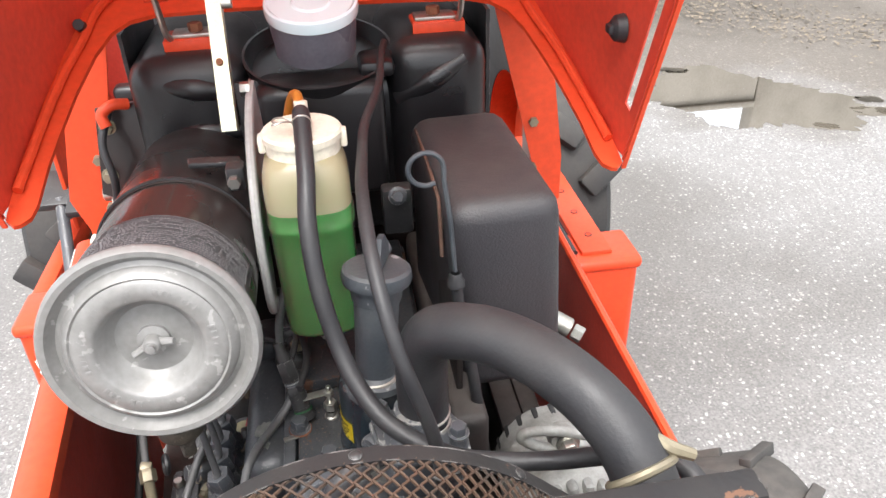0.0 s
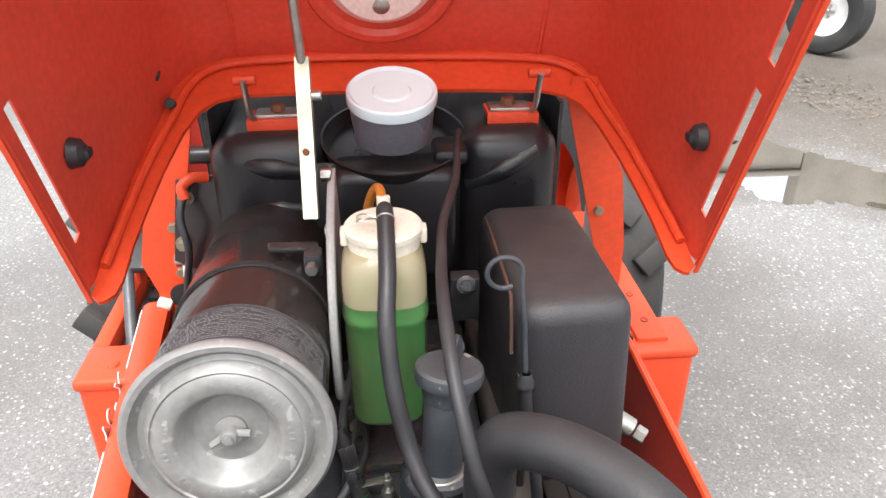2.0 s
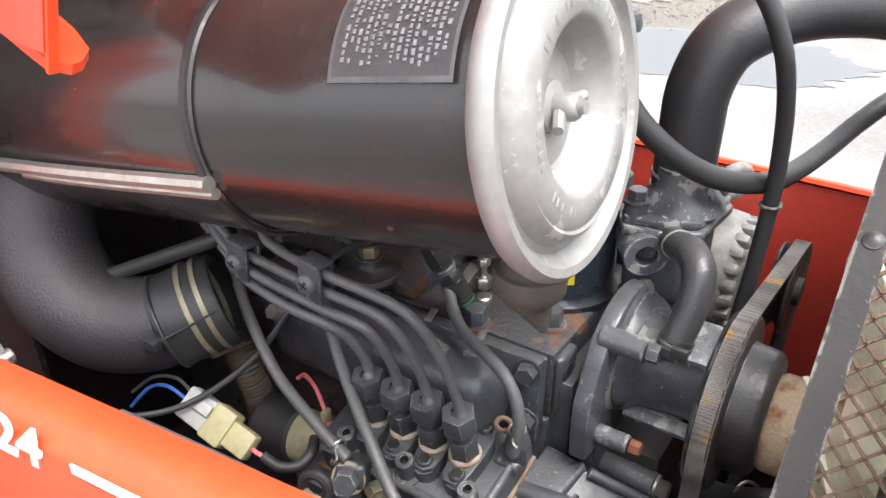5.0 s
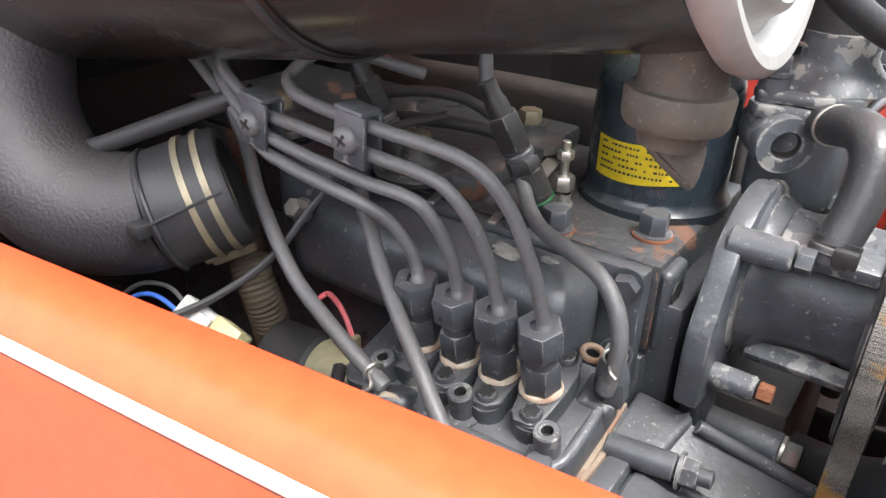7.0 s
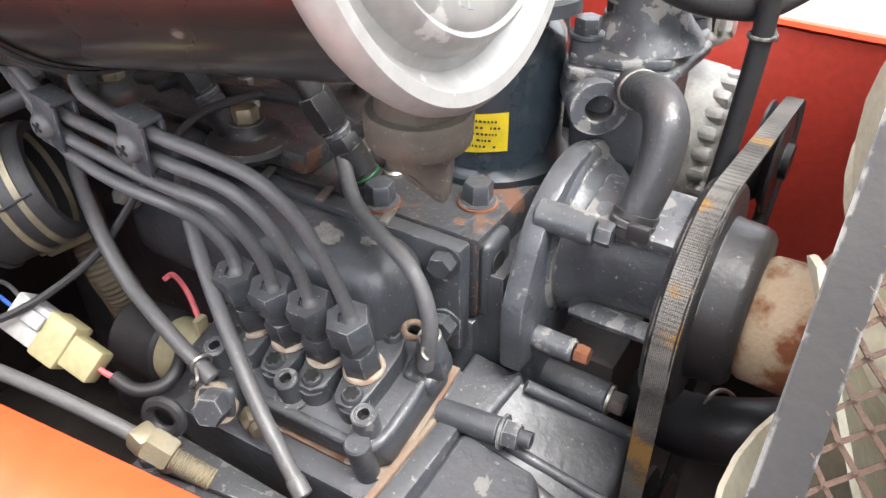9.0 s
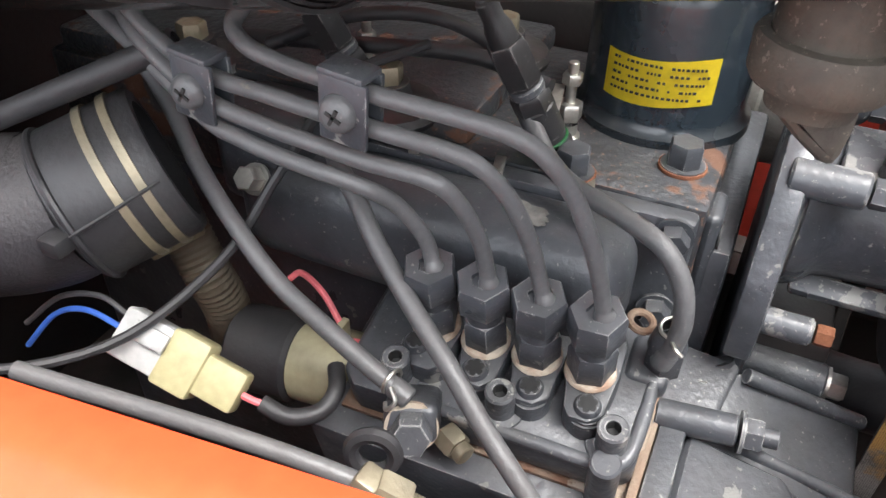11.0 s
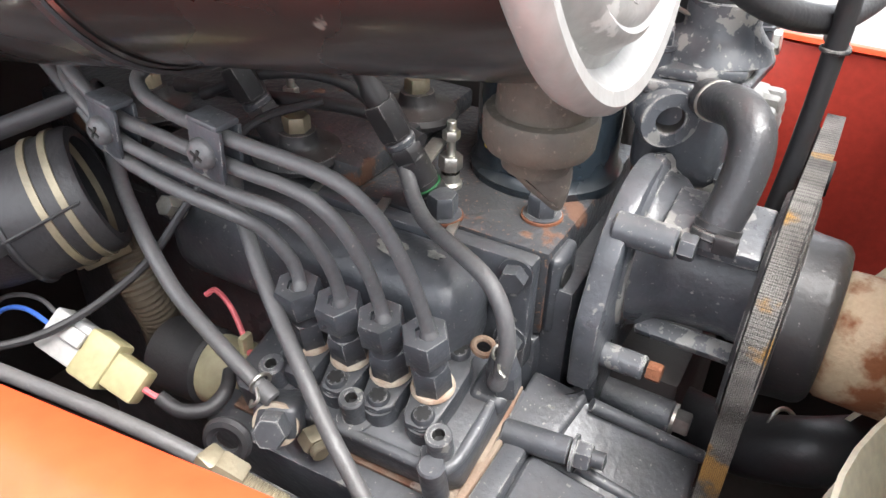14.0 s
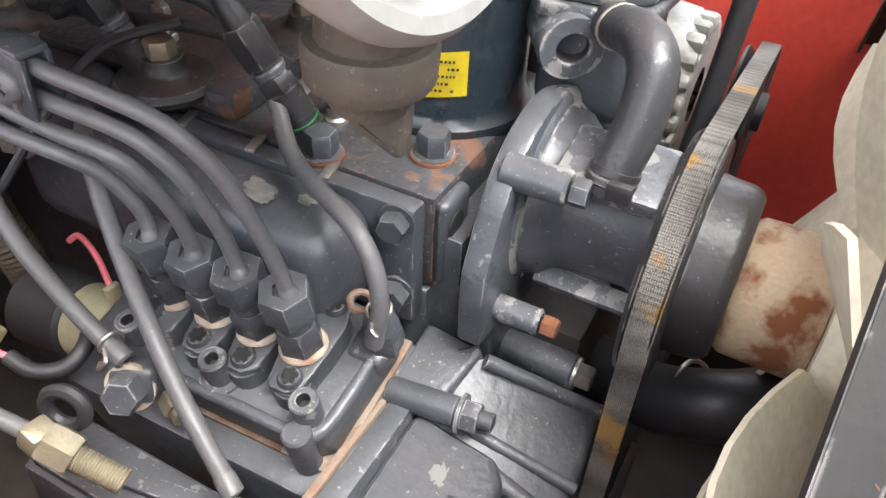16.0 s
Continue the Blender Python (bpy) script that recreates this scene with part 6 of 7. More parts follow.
PIPES = {
    "a": [(-0.0955, 0.5098, 0.9265), (-0.0960, 0.5120, 0.937), (-0.0990, 0.5165, 0.9561), (-0.1035, 0.5245, 0.9787), (-0.1085, 0.5330, 0.9930), (-0.1115, 0.5431, 1.0000), (-0.1125, 0.5598, 1.0025), (-0.1122, 0.5839, 1.0032), (-0.1116, 0.6048, 1.0046), (-0.1090, 0.6250, 1.0052), (-0.1060, 0.6420, 1.0078), (-0.0985, 0.6500, 1.0130), (-0.080, 0.640, 1.022), (-0.050, 0.61, 1.01)],
    "b": [(-0.0965, 0.5315, 0.9265), (-0.0955, 0.5345, 0.935), (-0.0970, 0.5385, 0.9504), (-0.1017, 0.5457, 0.9702), (-0.1065, 0.5552, 0.9834), (-0.1092, 0.5666, 0.9882), (-0.1108, 0.5843, 0.9900), (-0.1112, 0.6118, 0.9920), (-0.1100, 0.6337, 0.9930), (-0.1088, 0.6546, 0.9940), (-0.1060, 0.675, 0.9985), (-0.098, 0.70, 1.012), (-0.06, 0.71, 1.015)],
    "c": [(-0.0972, 0.5532, 0.9265), (-0.0965, 0.5550, 0.936), (-0.0995, 0.5580, 0.9515), (-0.1050, 0.5645, 0.9680), (-0.1090, 0.5730, 0.9755), (-0.1100, 0.5937, 0.9765), (-0.1104, 0.6134, 0.9785), (-0.1107, 0.6340, 0.9808), (-0.1110, 0.6555, 0.9848), (-0.1085, 0.675, 0.992), (-0.10, 0.70, 1.004), (-0.07, 0.73, 1.01)],
    "d": [(-0.0978, 0.5752, 0.9265), (-0.0955, 0.5782, 0.9345), (-0.0965, 0.5815, 0.9430), (-0.1005, 0.5895, 0.9554), (-0.1073, 0.5991, 0.9640), (-0.1125, 0.6131, 0.9695), (-0.1138, 0.6297, 0.9725), (-0.1130, 0.6442, 0.9745), (-0.1105, 0.6612, 0.9775), (-0.104, 0.690, 0.992), (-0.09, 0.74, 1.01)],
}
for pts in PIPES.values():
    il = thing("injection_line", pts[0], "grey-black steel injection line from pump to injector", "fuel line", "injection lines")
    part("pipe", tube(B(), pts, 0.0031, 14, 8), PIPE, il)
    bm = B()
    lathe(bm, [(0.0039, 0.0), (0.0040, 0.0015), (0.0035, 0.0025), (0.0031, 0.004)], Vector(pts[0]) + Vector((0, 0, 0.0012)), Vector(pts[1]) - Vector(pts[0]), 18)
    part("collar", bm, PIPE, il)


def line_clamp(c, lean):
    t = thing("line_clamp", c, "dark steel clamp holding two injection lines", "clamp", "line clamps")
    c = Vector(c)
    m = pose(0, 0, 0, lean, 0, -4)
    bm = B()
    for dx in (-0.0050, 0.0050):
        box(bm, c + Vector((dx, 0, 0)), (0.0022, 0.018, 0.023), 0.0008, m)
    part("clamp_plate", bm, ENGINE, t)
    bm = B()
    box(bm, c + Vector((0, 0, 0.0120)), (0.0120, 0.017, 0.003), 0.001, m)
    part("fold", bm, ENGINE_WORN, t, "folded edge worn to bare metal")
    bm = B()
    lathe(bm, [(0.0065, 0), (0.0065, 0.001), (0.0055, 0.003), (0.003, 0.0042), (0, 0.0042)], c + Vector((-0.0063, 0.001, 0.0)), (-1, -0.1, 0.1), 20)
    s = part("screw", bm, PIPE, t)
    # Screw slot as black bars that paint the shade of the cut.
    bm = B()
    for a in (30, 120):
        box(bm, c + Vector((-0.0105, 0.0006, 0.0004)), (0.0008, 0.006, 0.0012), 0, Matrix.Rotation(radians(a), 4, "X"))
    part("slot", bm, INK_AND_SHADE, s)


line_clamp((-0.1116, 0.598, 0.9975), 4)
line_clamp((-0.1095, 0.660, 0.9905), 6)

# ---------- injectors, sensors, fuel hoses ----------


def injector(base, top):
    t = thing("injector", base, "dark steel diesel injector with hexagon body", "injector", "injectors")
    base, top = Vector(base), Vector(top)
    d = (top - base).normalized()
    h = (top - base).length
    bm = B()
    lathe(bm, [(0.0092, 0), (0.0092, 0.006), (0.0078, 0.0065), (0.0078, 0.012), (0.0084, 0.0125), (0.0084, h * 0.40), (0.0070, h * 0.42), (0.0070, h * 0.62)], base, d, 24)
    part("body", bm, BLACK_DUSTY, t)
    bm = B()
    hexa(bm, base + d * h * 0.36, base + d * h * 0.52, 0.0150, 20)
    part("lower_nut", bm, BLACK_DUSTY, t)
    bm = B()
    lathe(bm, [(0.0060, h * 0.50), (0.0078, h * 0.53), (0.0078, h * 0.57), (0.0060, h * 0.60)], base, d, 20)
    part("collar", bm, ENGINE_WORN, t)
    bm = B()
    hexa(bm, base + d * h * 0.60, base + d * h * 0.90, 0.0148, 5)
    part("union_nut", bm, BLACK_DUSTY, t)
    bm = B()
    lathe(bm, [(0.0062, h * 0.89), (0.0058, h * 1.0), (0.0045, h * 1.06), (0.0045, h * 1.18), (0, h * 1.18)], base, d, 16)
    part("tip", bm, BLACK_DUSTY, t)
    bm = B()
    ring(bm, base + d * 0.009, d, 0.0079, 0.0008, 24)
    part("seal_ring", bm, GREEN_RING, t, "green sealing ring")
    return t


injector((-0.017, 0.555, 0.940), (-0.032, 0.580, 0.998))
injector((-0.022, 0.640, 0.942), (-0.036, 0.664, 1.000))
placing(0.002, 0.001, -0.003)
for x, y in ((0.004, 0.557), (0.004, 0.66)):
    t = thing("glow_plug", (x, y, 0.936), "steel glow plug with threaded terminal", "glow plug", "glow plugs")
    bm = B()
    lathe(bm, [(0.0065, 0), (0.0065, 0.004), (0.005, 0.005), (0.005, 0.010)], (x, y, 0.937), seg=18)
    rod(bm, (x, y, 0.945), (x, y, 0.976), 0.0024)
    part("stem", bm, STEEL, t)
    bm = B()
    hexa(bm, (x, y, 0.949), (x, y, 0.957), 0.011)
    hexa(bm, (x, y, 0.966), (x, y, 0.971), 0.008)
    part("nut", bm, STEEL, t)
    bm = B()
    box(bm, (x - 0.014, y + 0.004, 0.9635), (0.03, 0.008, 0.0015), 0.0005, pose(0, 0, 0, 0, 0, 12))
    part("bus_bar", bm, STEEL, t)


placing()


def fuel_hose(name, pts, label, r=0.0039, material=PIPE):
    t = thing(name, pts[0], label, "fuel hose")
    part("hose", tube(B(), pts, r, 14, 7), material, t)
    a, b = Vector(pts[-1]), Vector(pts[-2])
    d = (b - a).normalized()
    bm = B()
    lathe(bm, [(r * 0.8, -0.002), (r * 1.16, -0.001), (r * 1.16, 0.006), (r, 0.0075)], a, d, 16)
    part("end_cuff", bm, material, t)
    return t


fuel_hose("fuel_hose", [(-0.070, 0.745, 1.00), (-0.076, 0.7265, 0.980), (-0.0836, 0.7051, 0.9600), (-0.0964, 0.6835, 0.9427), (-0.1080, 0.6591, 0.9281), (-0.1160, 0.6364, 0.9142), (-0.1215, 0.6125, 0.9048), (-0.1250, 0.5907, 0.8954), (-0.1265, 0.5731, 0.8869)], "grey-black rubber fuel hose clipped to the banjo fitting")
fuel_hose("fuel_hose", [(-0.065, 0.640, 0.950), (-0.078, 0.6270, 0.948), (-0.0880, 0.6130, 0.9410), (-0.0971, 0.5996, 0.9301), (-0.1094, 0.579, 0.9174), (-0.1216, 0.5568, 0.9042), (-0.1300, 0.5397, 0.8903), (-0.1360, 0.525, 0.8788), (-0.142, 0.508, 0.864)], "grey-black rubber fuel hose across the pump")
fuel_hose("fuel_return_hose", [(-0.024, 0.572, 0.968), (-0.0290, 0.563, 0.9580), (-0.0385, 0.5520, 0.9500), (-0.0485, 0.5382, 0.9470), (-0.0600, 0.5162, 0.9470), (-0.0670, 0.4990, 0.9435), (-0.0705, 0.4890, 0.9325), (-0.0724, 0.4850, 0.9175), (-0.0730, 0.4860, 0.9040), (-0.0715, 0.4885, 0.8930)], "grey-black rubber return hose from injector to pump")
fuel_hose("fuel_return_hose", [(-0.033, 0.585, 1.004), (-0.030, 0.59, 1.03), (-0.02, 0.60, 1.06)], "thin black return pipe rising to the cleaner", 0.0036)
for pts, r in (([(-0.028, 0.572, 0.985), (-0.02, 0.61, 0.992), (-0.025, 0.65, 0.988), (-0.03, 0.69, 0.97)], 0.003), ([(-0.02, 0.56, 0.972), (-0.012, 0.60, 0.975), (-0.02, 0.66, 0.972), (-0.02, 0.72, 0.965)], 0.0036),
               ([(-0.150, 0.775, 0.955), (-0.135, 0.752, 0.965), (-0.118, 0.715, 0.982), (-0.10, 0.68, 0.998)], 0.005)):
    fuel_hose("fuel_hose", pts, "thin black rubber pipe behind the injection lines", r, RUBBER)
placing(0.0115, -0.001, -0.001)
bm = B()
ring(bm, (-0.1365, 0.581, 0.892), (-0.25, -0.95, -0.15), 0.0050, 0.0009, 20)
tube(bm, [(-0.141, 0.579, 0.894), (-0.145, 0.575, 0.892), (-0.147, 0.578, 0.888), (-0.144, 0.580, 0.888)], 0.0009, 6)
solo("hose_clip", bm, STEEL, (-0.134, 0.575, 0.88), "small steel wire hose clip", "hose clip")

# ---------- timing case, water pump, thermostat ----------
placing(0.007, 0.010, 0.001)
case = thing("timing_case", (-0.05, 0.43, 0.70), "dark grey cast timing gear case with ribbed cover", "timing case")
bm = B()
rim = [(0.013 + 0.052 * math.cos(radians(a)), 0.921 + 0.0475 * math.sin(radians(a))) for a in range(165, 4, -10)]
prism(bm, [(-0.030, 0.70), (-0.030, 0.872), (-0.0455, 0.874), (-0.0475, 0.900), (-0.0465, 0.914)] + rim[1:] + [(0.07, 0.90), (0.08, 0.70)], 0.012, basis((0, 0.4575, 0), (1, 0, 0), (0, 0, 1)), 0.0025)
part("rear_plate", bm, ENGINE, case)
def block(bm, top, down, bevel=0.003):
    """A casting block: four or more points of its top face, and how far it reaches down."""
    t = B()
    lo = [t.verts.new(Vector(p) + Vector(down)) for p in top]
    hi = [t.verts.new(p) for p in top]
    n = len(top)
    t.faces.new(hi)
    t.faces.new(lo[::-1])
    for i in range(n):
        t.faces.new((lo[i], lo[(i + 1) % n], hi[(i + 1) % n], hi[i]))
    bmesh.ops.recalc_face_normals(t, faces=t.faces[:])
    if bevel:
        bmesh.ops.bevel(t, geom=[e for e in t.edges if e.verts[0] in hi or e.verts[1] in hi], offset=bevel, segments=3, profile=0.6, affect="EDGES")
    return join(bm, t)


bm = B()
boxed(bm, (-0.150, 0.4615, 0.72), (-0.058, 0.4728, 0.8560), 0.002)
part("joint_flange", bm, ENGINE_WORN, case, "joint flange with worn bright edge")
bm = B()
boxed(bm, (-0.150, 0.4731, 0.72), (-0.055, 0.4770, 0.8565), 0.0008)
part("gasket_edge", bm, RUSTY_GASKET, case, "tan gasket edge, partly rusted")
bm = B()
block(bm, [(-0.150, 0.4615, 0.846), (-0.150, 0.412, 0.838), (-0.084, 0.412, 0.845), (-0.074, 0.420, 0.848), (-0.072, 0.4615, 0.852)], (0, 0, -0.12), 0.006)
part("gear_cover", bm, ENGINE, case)
bm = B()
block(bm, [(-0.078, 0.4615, 0.8460), (-0.082, 0.388, 0.822), (-0.020, 0.390, 0.836), (-0.036, 0.446, 0.861), (-0.050, 0.4615, 0.862)], (0, 0, -0.13), 0.004)
part("sloping_cover", bm, ENGINE, case)
for p, q, r in (((-0.040, 0.444, 0.8620), (-0.020, 0.390, 0.8365), 0.0035), ((-0.066, 0.440, 0.8455), (-0.060, 0.388, 0.829), 0.0030), ((-0.076, 0.432, 0.840), (-0.078, 0.388, 0.824), 0.0045)):
    bm = B()
    tube(bm, [p, Vector(p).lerp(Vector(q), 0.5), q], r, 10, 3)
    part("rib", bm, ENGINE_WORN, case)
bm = B()
rod(bm, (-0.105, 0.432, 0.839), (-0.096, 0.400, 0.836), 0.0085, 20, 0.002)
part("lower_boss", bm, ENGINE, case)
bm = B()
block(bm, [(-0.070, 0.4770, 0.8585), (-0.066, 0.452, 0.8580), (-0.036, 0.447, 0.864), (-0.034, 0.4770, 0.865)], (0, 0, -0.03), 0.003)
part("cover_wing", bm, ENGINE_WORN, case)
bm = B()
rod(bm, (-0.072, 0.476, 0.8555), (-0.0685, 0.443, 0.8570), 0.0068, 20)
lugc = part("bolt_boss", bm, ENGINE, case)
bolt((-0.0684, 0.442, 0.8571), (0.10, -0.99, 0.04), 0.0125, 0.009, lugc, ENGINE_WORN)
bm = B()
lathe(bm, [(0.0042, 0), (0.0042, 0.007), (0, 0.008)], (-0.0675, 0.434, 0.8575), (0.10, -0.99, 0.04), 14)
part("stud_end", bm, ENGINE, lugc)

patch((-0.047, 0.466, 0.8614), (-0.08, 0.04, 1), (0.1, 1, 0), 0.018, 0.007, 2.0, case)
patch((-0.0585, 0.4257, 0.8391), (-0.20, -0.30, 0.93), (1, 0, 0.2), 0.006, 0.0055, 5.0, case)
patch((-0.034, 0.421, 0.8432), (-0.20, -0.30, 0.93), (1, 0, 0.2), 0.003, 0.002, 6.0, case)
bm = B()
tube(bm, [(-0.036, 0.456, 0.862), (-0.041, 0.450, 0.850), (-0.052, 0.444, 0.842)], [0.006, 0.0075, 0.004], 12, 5)
part("web", bm, ENGINE, case, "curved web below the plate")
# Dark block added behind the pump, standing for the black void there.
bm = B()
boxed(bm, (-0.006, 0.410, 0.66), (0.17, 0.4535, 0.862), 0.004)
part("backing_block", bm, DARK_FLOOR, case)
bm = B()
boxed(bm, (-0.030, 0.4642, 0.70), (0.11, 0.4795, 0.915), 0.003)
part("joint_plate", bm, ENGINE, case)
placing(0.008, 0.011, 0.0)
wp = thing("water_pump", (0.015, 0.42, 0.86), "dark grey cast water pump with flaking paint", "water pump")
AXW = Vector((0.018, 0.0, 0.922))
bm = B()
lathe(bm, [(0, 0), (0.0425, 0), (0.0455, 0.0015), (0.0465, 0.004), (0.0465, 0.008), (0.0440, 0.0105), (0.0405, 0.0115), (0.0385, 0.0150), (0, 0.0150)], (AXW.x + 0.002, 0.4540, AXW.z), (0, -1, 0), 56)
part("flange", bm, FLAKED, wp, "flange with flaked paint showing alloy")
bm = B()
lathe(bm, [(0.040, 0.0), (0.038, 0.006), (0.0325, 0.012), (0.0315, 0.020), (0.0305, 0.044), (0.0315, 0.046), (0.0315, 0.052), (0.024, 0.058), (0, 0.058)], (AXW.x, 0.4415, AXW.z), (0, -1, 0), 40)
part("housing", bm, ENGINE, wp)
for c, sz, tl in (((0.0, 0.412, 0.9545), (0.034, 0.044, 0.008), -14), ((-0.006, 0.412, 0.893), (0.010, 0.05, 0.007), -30)):
    bm = B()
    box(bm, c, sz, 0.002, pose(0, 0, 0, 0, tl, 0))
    part("rib", bm, FLAKED, wp)
for (x, z, mt, y0, y1) in ((-0.0215, 0.9535, FLAKED, 0.452, 0.424), (-0.030, 0.8875, FLAKED, 0.452, 0.424), (0.05, 0.955, FLAKED, 0.446, 0.426)):
    bm = B()
    rod(bm, (x, y0, z), (x, y1, z), 0.0074 if z > 0.9 else 0.0062, 20, 0.001)
    bs = part("bolt_boss", bm, mt, wp, "boss with flaked paint")
    bolt((x, y1, z), (0, -1, 0), 0.0105 if z > 0.9 else 0.0085, 0.008, bs, RUST if z < 0.9 else ENGINE, False)
bm = B()
rod(bm, (-0.012, 0.45, 0.846), (-0.012, 0.408, 0.846), 0.0090, 22)
lo = part("lower_boss", bm, ENGINE_WORN, wp)
bolt((-0.012, 0.408, 0.846), (0, -1, 0), 0.0115, 0.009, lo, STEEL)

placing(0.003, 0.003, -0.005)
thermo = thing("thermostat_housing", (0.06, 0.45, 0.96), "dark grey thermostat housing with bare metal patches", "thermostat housing")
bm = B()
box(bm, (0.074, 0.454, 0.976), (0.058, 0.046, 0.052), 0.010, None, 3)
part("base", bm, ENGINE, thermo)
bm = B()
prism(bm, [(0.036, 0.474), (0.044, 0.480), (0.098, 0.480), (0.112, 0.452), (0.112, 0.432), (0.104, 0.424), (0.052, 0.428), (0.040, 0.444)], 0.007, Matrix.Translation((0, 0, 1.000)), 0.002)
part("joint_flange", bm, FLAKED, thermo, "joint flange with flaked paint")
bm = B()
prism(bm, [(0.038, 0.474), (0.046, 0.479), (0.096, 0.479), (0.110, 0.452), (0.110, 0.433), (0.102, 0.426), (0.054, 0.430), (0.042, 0.446)], 0.006, Matrix.Translation((0, 0, 1.0075)), 0.002)
lathe(bm, [(0.028, 0.006), (0.026, 0.010), (0.021, 0.016), (0.0185, 0.020), (0.0185, 0.032), (0, 0.032)], (0.0745, 0.450, 1.0075), seg=32)
part("outlet", bm, FLAKED, thermo)
for x, y in ((0.046, 0.470), (0.103, 0.436)):
    bm = B()
    rod(bm, (x, y, 1.005), (x, y, 1.020), 0.0075, 20)
    bs = part("bolt_boss", bm, ENGINE, thermo)
    bolt((x, y, 1.020), (0, 0, 1), 0.0115, 0.009, bs, ENGINE)
bm = B()
PD = Vector((-0.78, -0.55, -0.08)).normalized()
lathe(bm, [(0.0145, -0.03), (0.0152, -0.002), (0.0143, 0.0), (0.0075, 0.0), (0.0070, -0.001)], (0.037, 0.456, 0.989), PD, 36)
prt = part("port", bm, FLAKED, thermo, "open round port with a dark bore")
bm = B()
lathe(bm, [(0.0072, -0.0005), (0.0068, -0.014), (0, -0.014)], (0.037, 0.456, 0.989), PD, 28)
part("bore", bm, DARK_FLOOR, prt)
placing()
bypass = thing("bypass_hose", (0.0, 0.42, 0.96), "grey-black moulded bypass elbow hose", "hose")
bm = B()
tube(bm, [(0.060, 0.452, 0.990), (0.048, 0.447, 0.996), (0.036, 0.439, 1.000), (0.024, 0.428, 1.003), (0.0145, 0.4205, 0.999), (0.0085, 0.418, 0.989), (0.003, 0.419, 0.975), (-0.002, 0.4215, 0.962), (-0.0045, 0.423, 0.952)], [0.0088, 0.0089, 0.0092, 0.0096, 0.0098, 0.0096, 0.0094, 0.0092, 0.0092], 24, 6)
part("elbow", bm, DARK_HOSE, bypass)
bm = B()
lathe(bm, [(0.0092, 0), (0.0103, 0.0008), (0.0103, 0.0035), (0.0096, 0.0042), (0.0103, 0.0050), (0.0103, 0.0078), (0.0092, 0.0085)], (-0.0040, 0.4225, 0.9545), (0.38, -0.1, 1), 28)
clp = part("clamp", bm, BLACK_DUSTY, bypass)
bm = B()
box(bm, (-0.015, 0.416, 0.960), (0.004, 0.010, 0.008), 0.001)
part("clamp_ear", bm, BLACK_DUSTY, clp)
bm = B()
ring(bm, (0.038, 0.4405, 0.9990), (0.85, 0.5, 0.05), 0.0095, 0.0009, 24)
part("wire_clip", bm, STEEL, bypass)

# ---------- pulley, belt, fan, alternator ----------
placing(0.004, 0.012, -0.010)
pulley = thing("fan_pulley", (AXW.x, 0.38, 0.87), "black steel fan pulley and hub", "pulley")
bm = B()
lathe(bm, [(0.02, 0.0), (0.054, 0.0), (0.056, 0.002), (0.0475, 0.006), (0.0475, 0.009), (0.056, 0.013), (0.054, 0.015), (0.0405, 0.0155), (0.0398, 0.020), (0.0392, 0.029), (0.0378, 0.0325), (0.035, 0.0345), (0, 0.0345)], (AXW.x, 0.389, AXW.z), (0, -1, 0), 56)
part("sheave", bm, BLACK_DUSTY, pulley)
bm = B()
lathe(bm, [(0, 0), (0.0285, 0), (0.0303, 0.003), (0.0310, 0.030), (0.029, 0.035), (0, 0.035)], (AXW.x, 0.3545, AXW.z - 0.003), (0, -1, 0), 44)
part("spacer", bm, HUB_RUST, pulley, "rusty cream steel fan spacer")


def vbelt(circles, y, width, thick):
    """An outer belt run round pulleys given as (x, z, r) in order round the outside."""
    def tangent(a, b):
        d = Vector((b[0] - a[0], b[1] - a[1]))
        L = d.length
        ang = math.atan2(d.y, d.x)
        off = math.acos((a[2] - b[2]) / L)
        return ang + off
    path = []
    n = len(circles)
    for i in range(n):
        p, c, q = circles[i - 1], circles[i], circles[(i + 1) % n]
        a0, a1 = tangent(p, c), tangent(c, q)
        while a1 > a0:
            a1 -= 2 * math.pi
        while a1 < a0 - 2 * math.pi:
            a1 += 2 * math.pi
        k = max(4, int((a0 - a1) / 0.15))
        for j in range(k + 1):
            a = a0 + (a1 - a0) * j / k
            path.append((c[0], c[1], a, c[2]))
    outer, side = B(), B()
    rings_o, rings_i = [], []
    for x, z, a, r in path:
        co, si = math.cos(a), math.sin(a)
        rings_o.append([(x + r * co, y + w, z + r * si) for w in (-width / 2, width / 2)])
        rings_i.append([(x + (r - thick) * co, y + w * 0.65, z + (r - thick) * si) for w in (-width / 2, width / 2)])
    m = len(path)
    vo = [[outer.verts.new(p) for p in q] for q in rings_o]
    vs = [[side.verts.new(p) for p in (q[0], k[0], k[1], q[1])] for q, k in zip(rings_o, rings_i)]
    for i in range(m):
        j = (i + 1) % m
        outer.faces.new((vo[i][0], vo[i][1], vo[j][1], vo[j][0]))
        for k in range(3):
            side.faces.new((vs[i][k], vs[i][k + 1], vs[j][k + 1], vs[j][k]))
    return outer, side


fan_belt = thing("fan_belt", (0.02, 0.381, 0.70), "worn fabric-backed fan belt round three pulleys", "belt")
run = [(AXW.x, AXW.z, 0.0555), (0.203, 0.911, 0.036), (0.03, 0.68, 0.06)]
o_, s_ = vbelt(run, 0.3805, 0.0112, 0.008)
part("back", o_, BELT, fan_belt, "pale frayed fabric back")
part("flank", s_, BELT_SIDE, fan_belt)
crank = thing("crank_pulley", (0.03, 0.39, 0.62), "black steel crank pulley", "pulley")
bm = B()
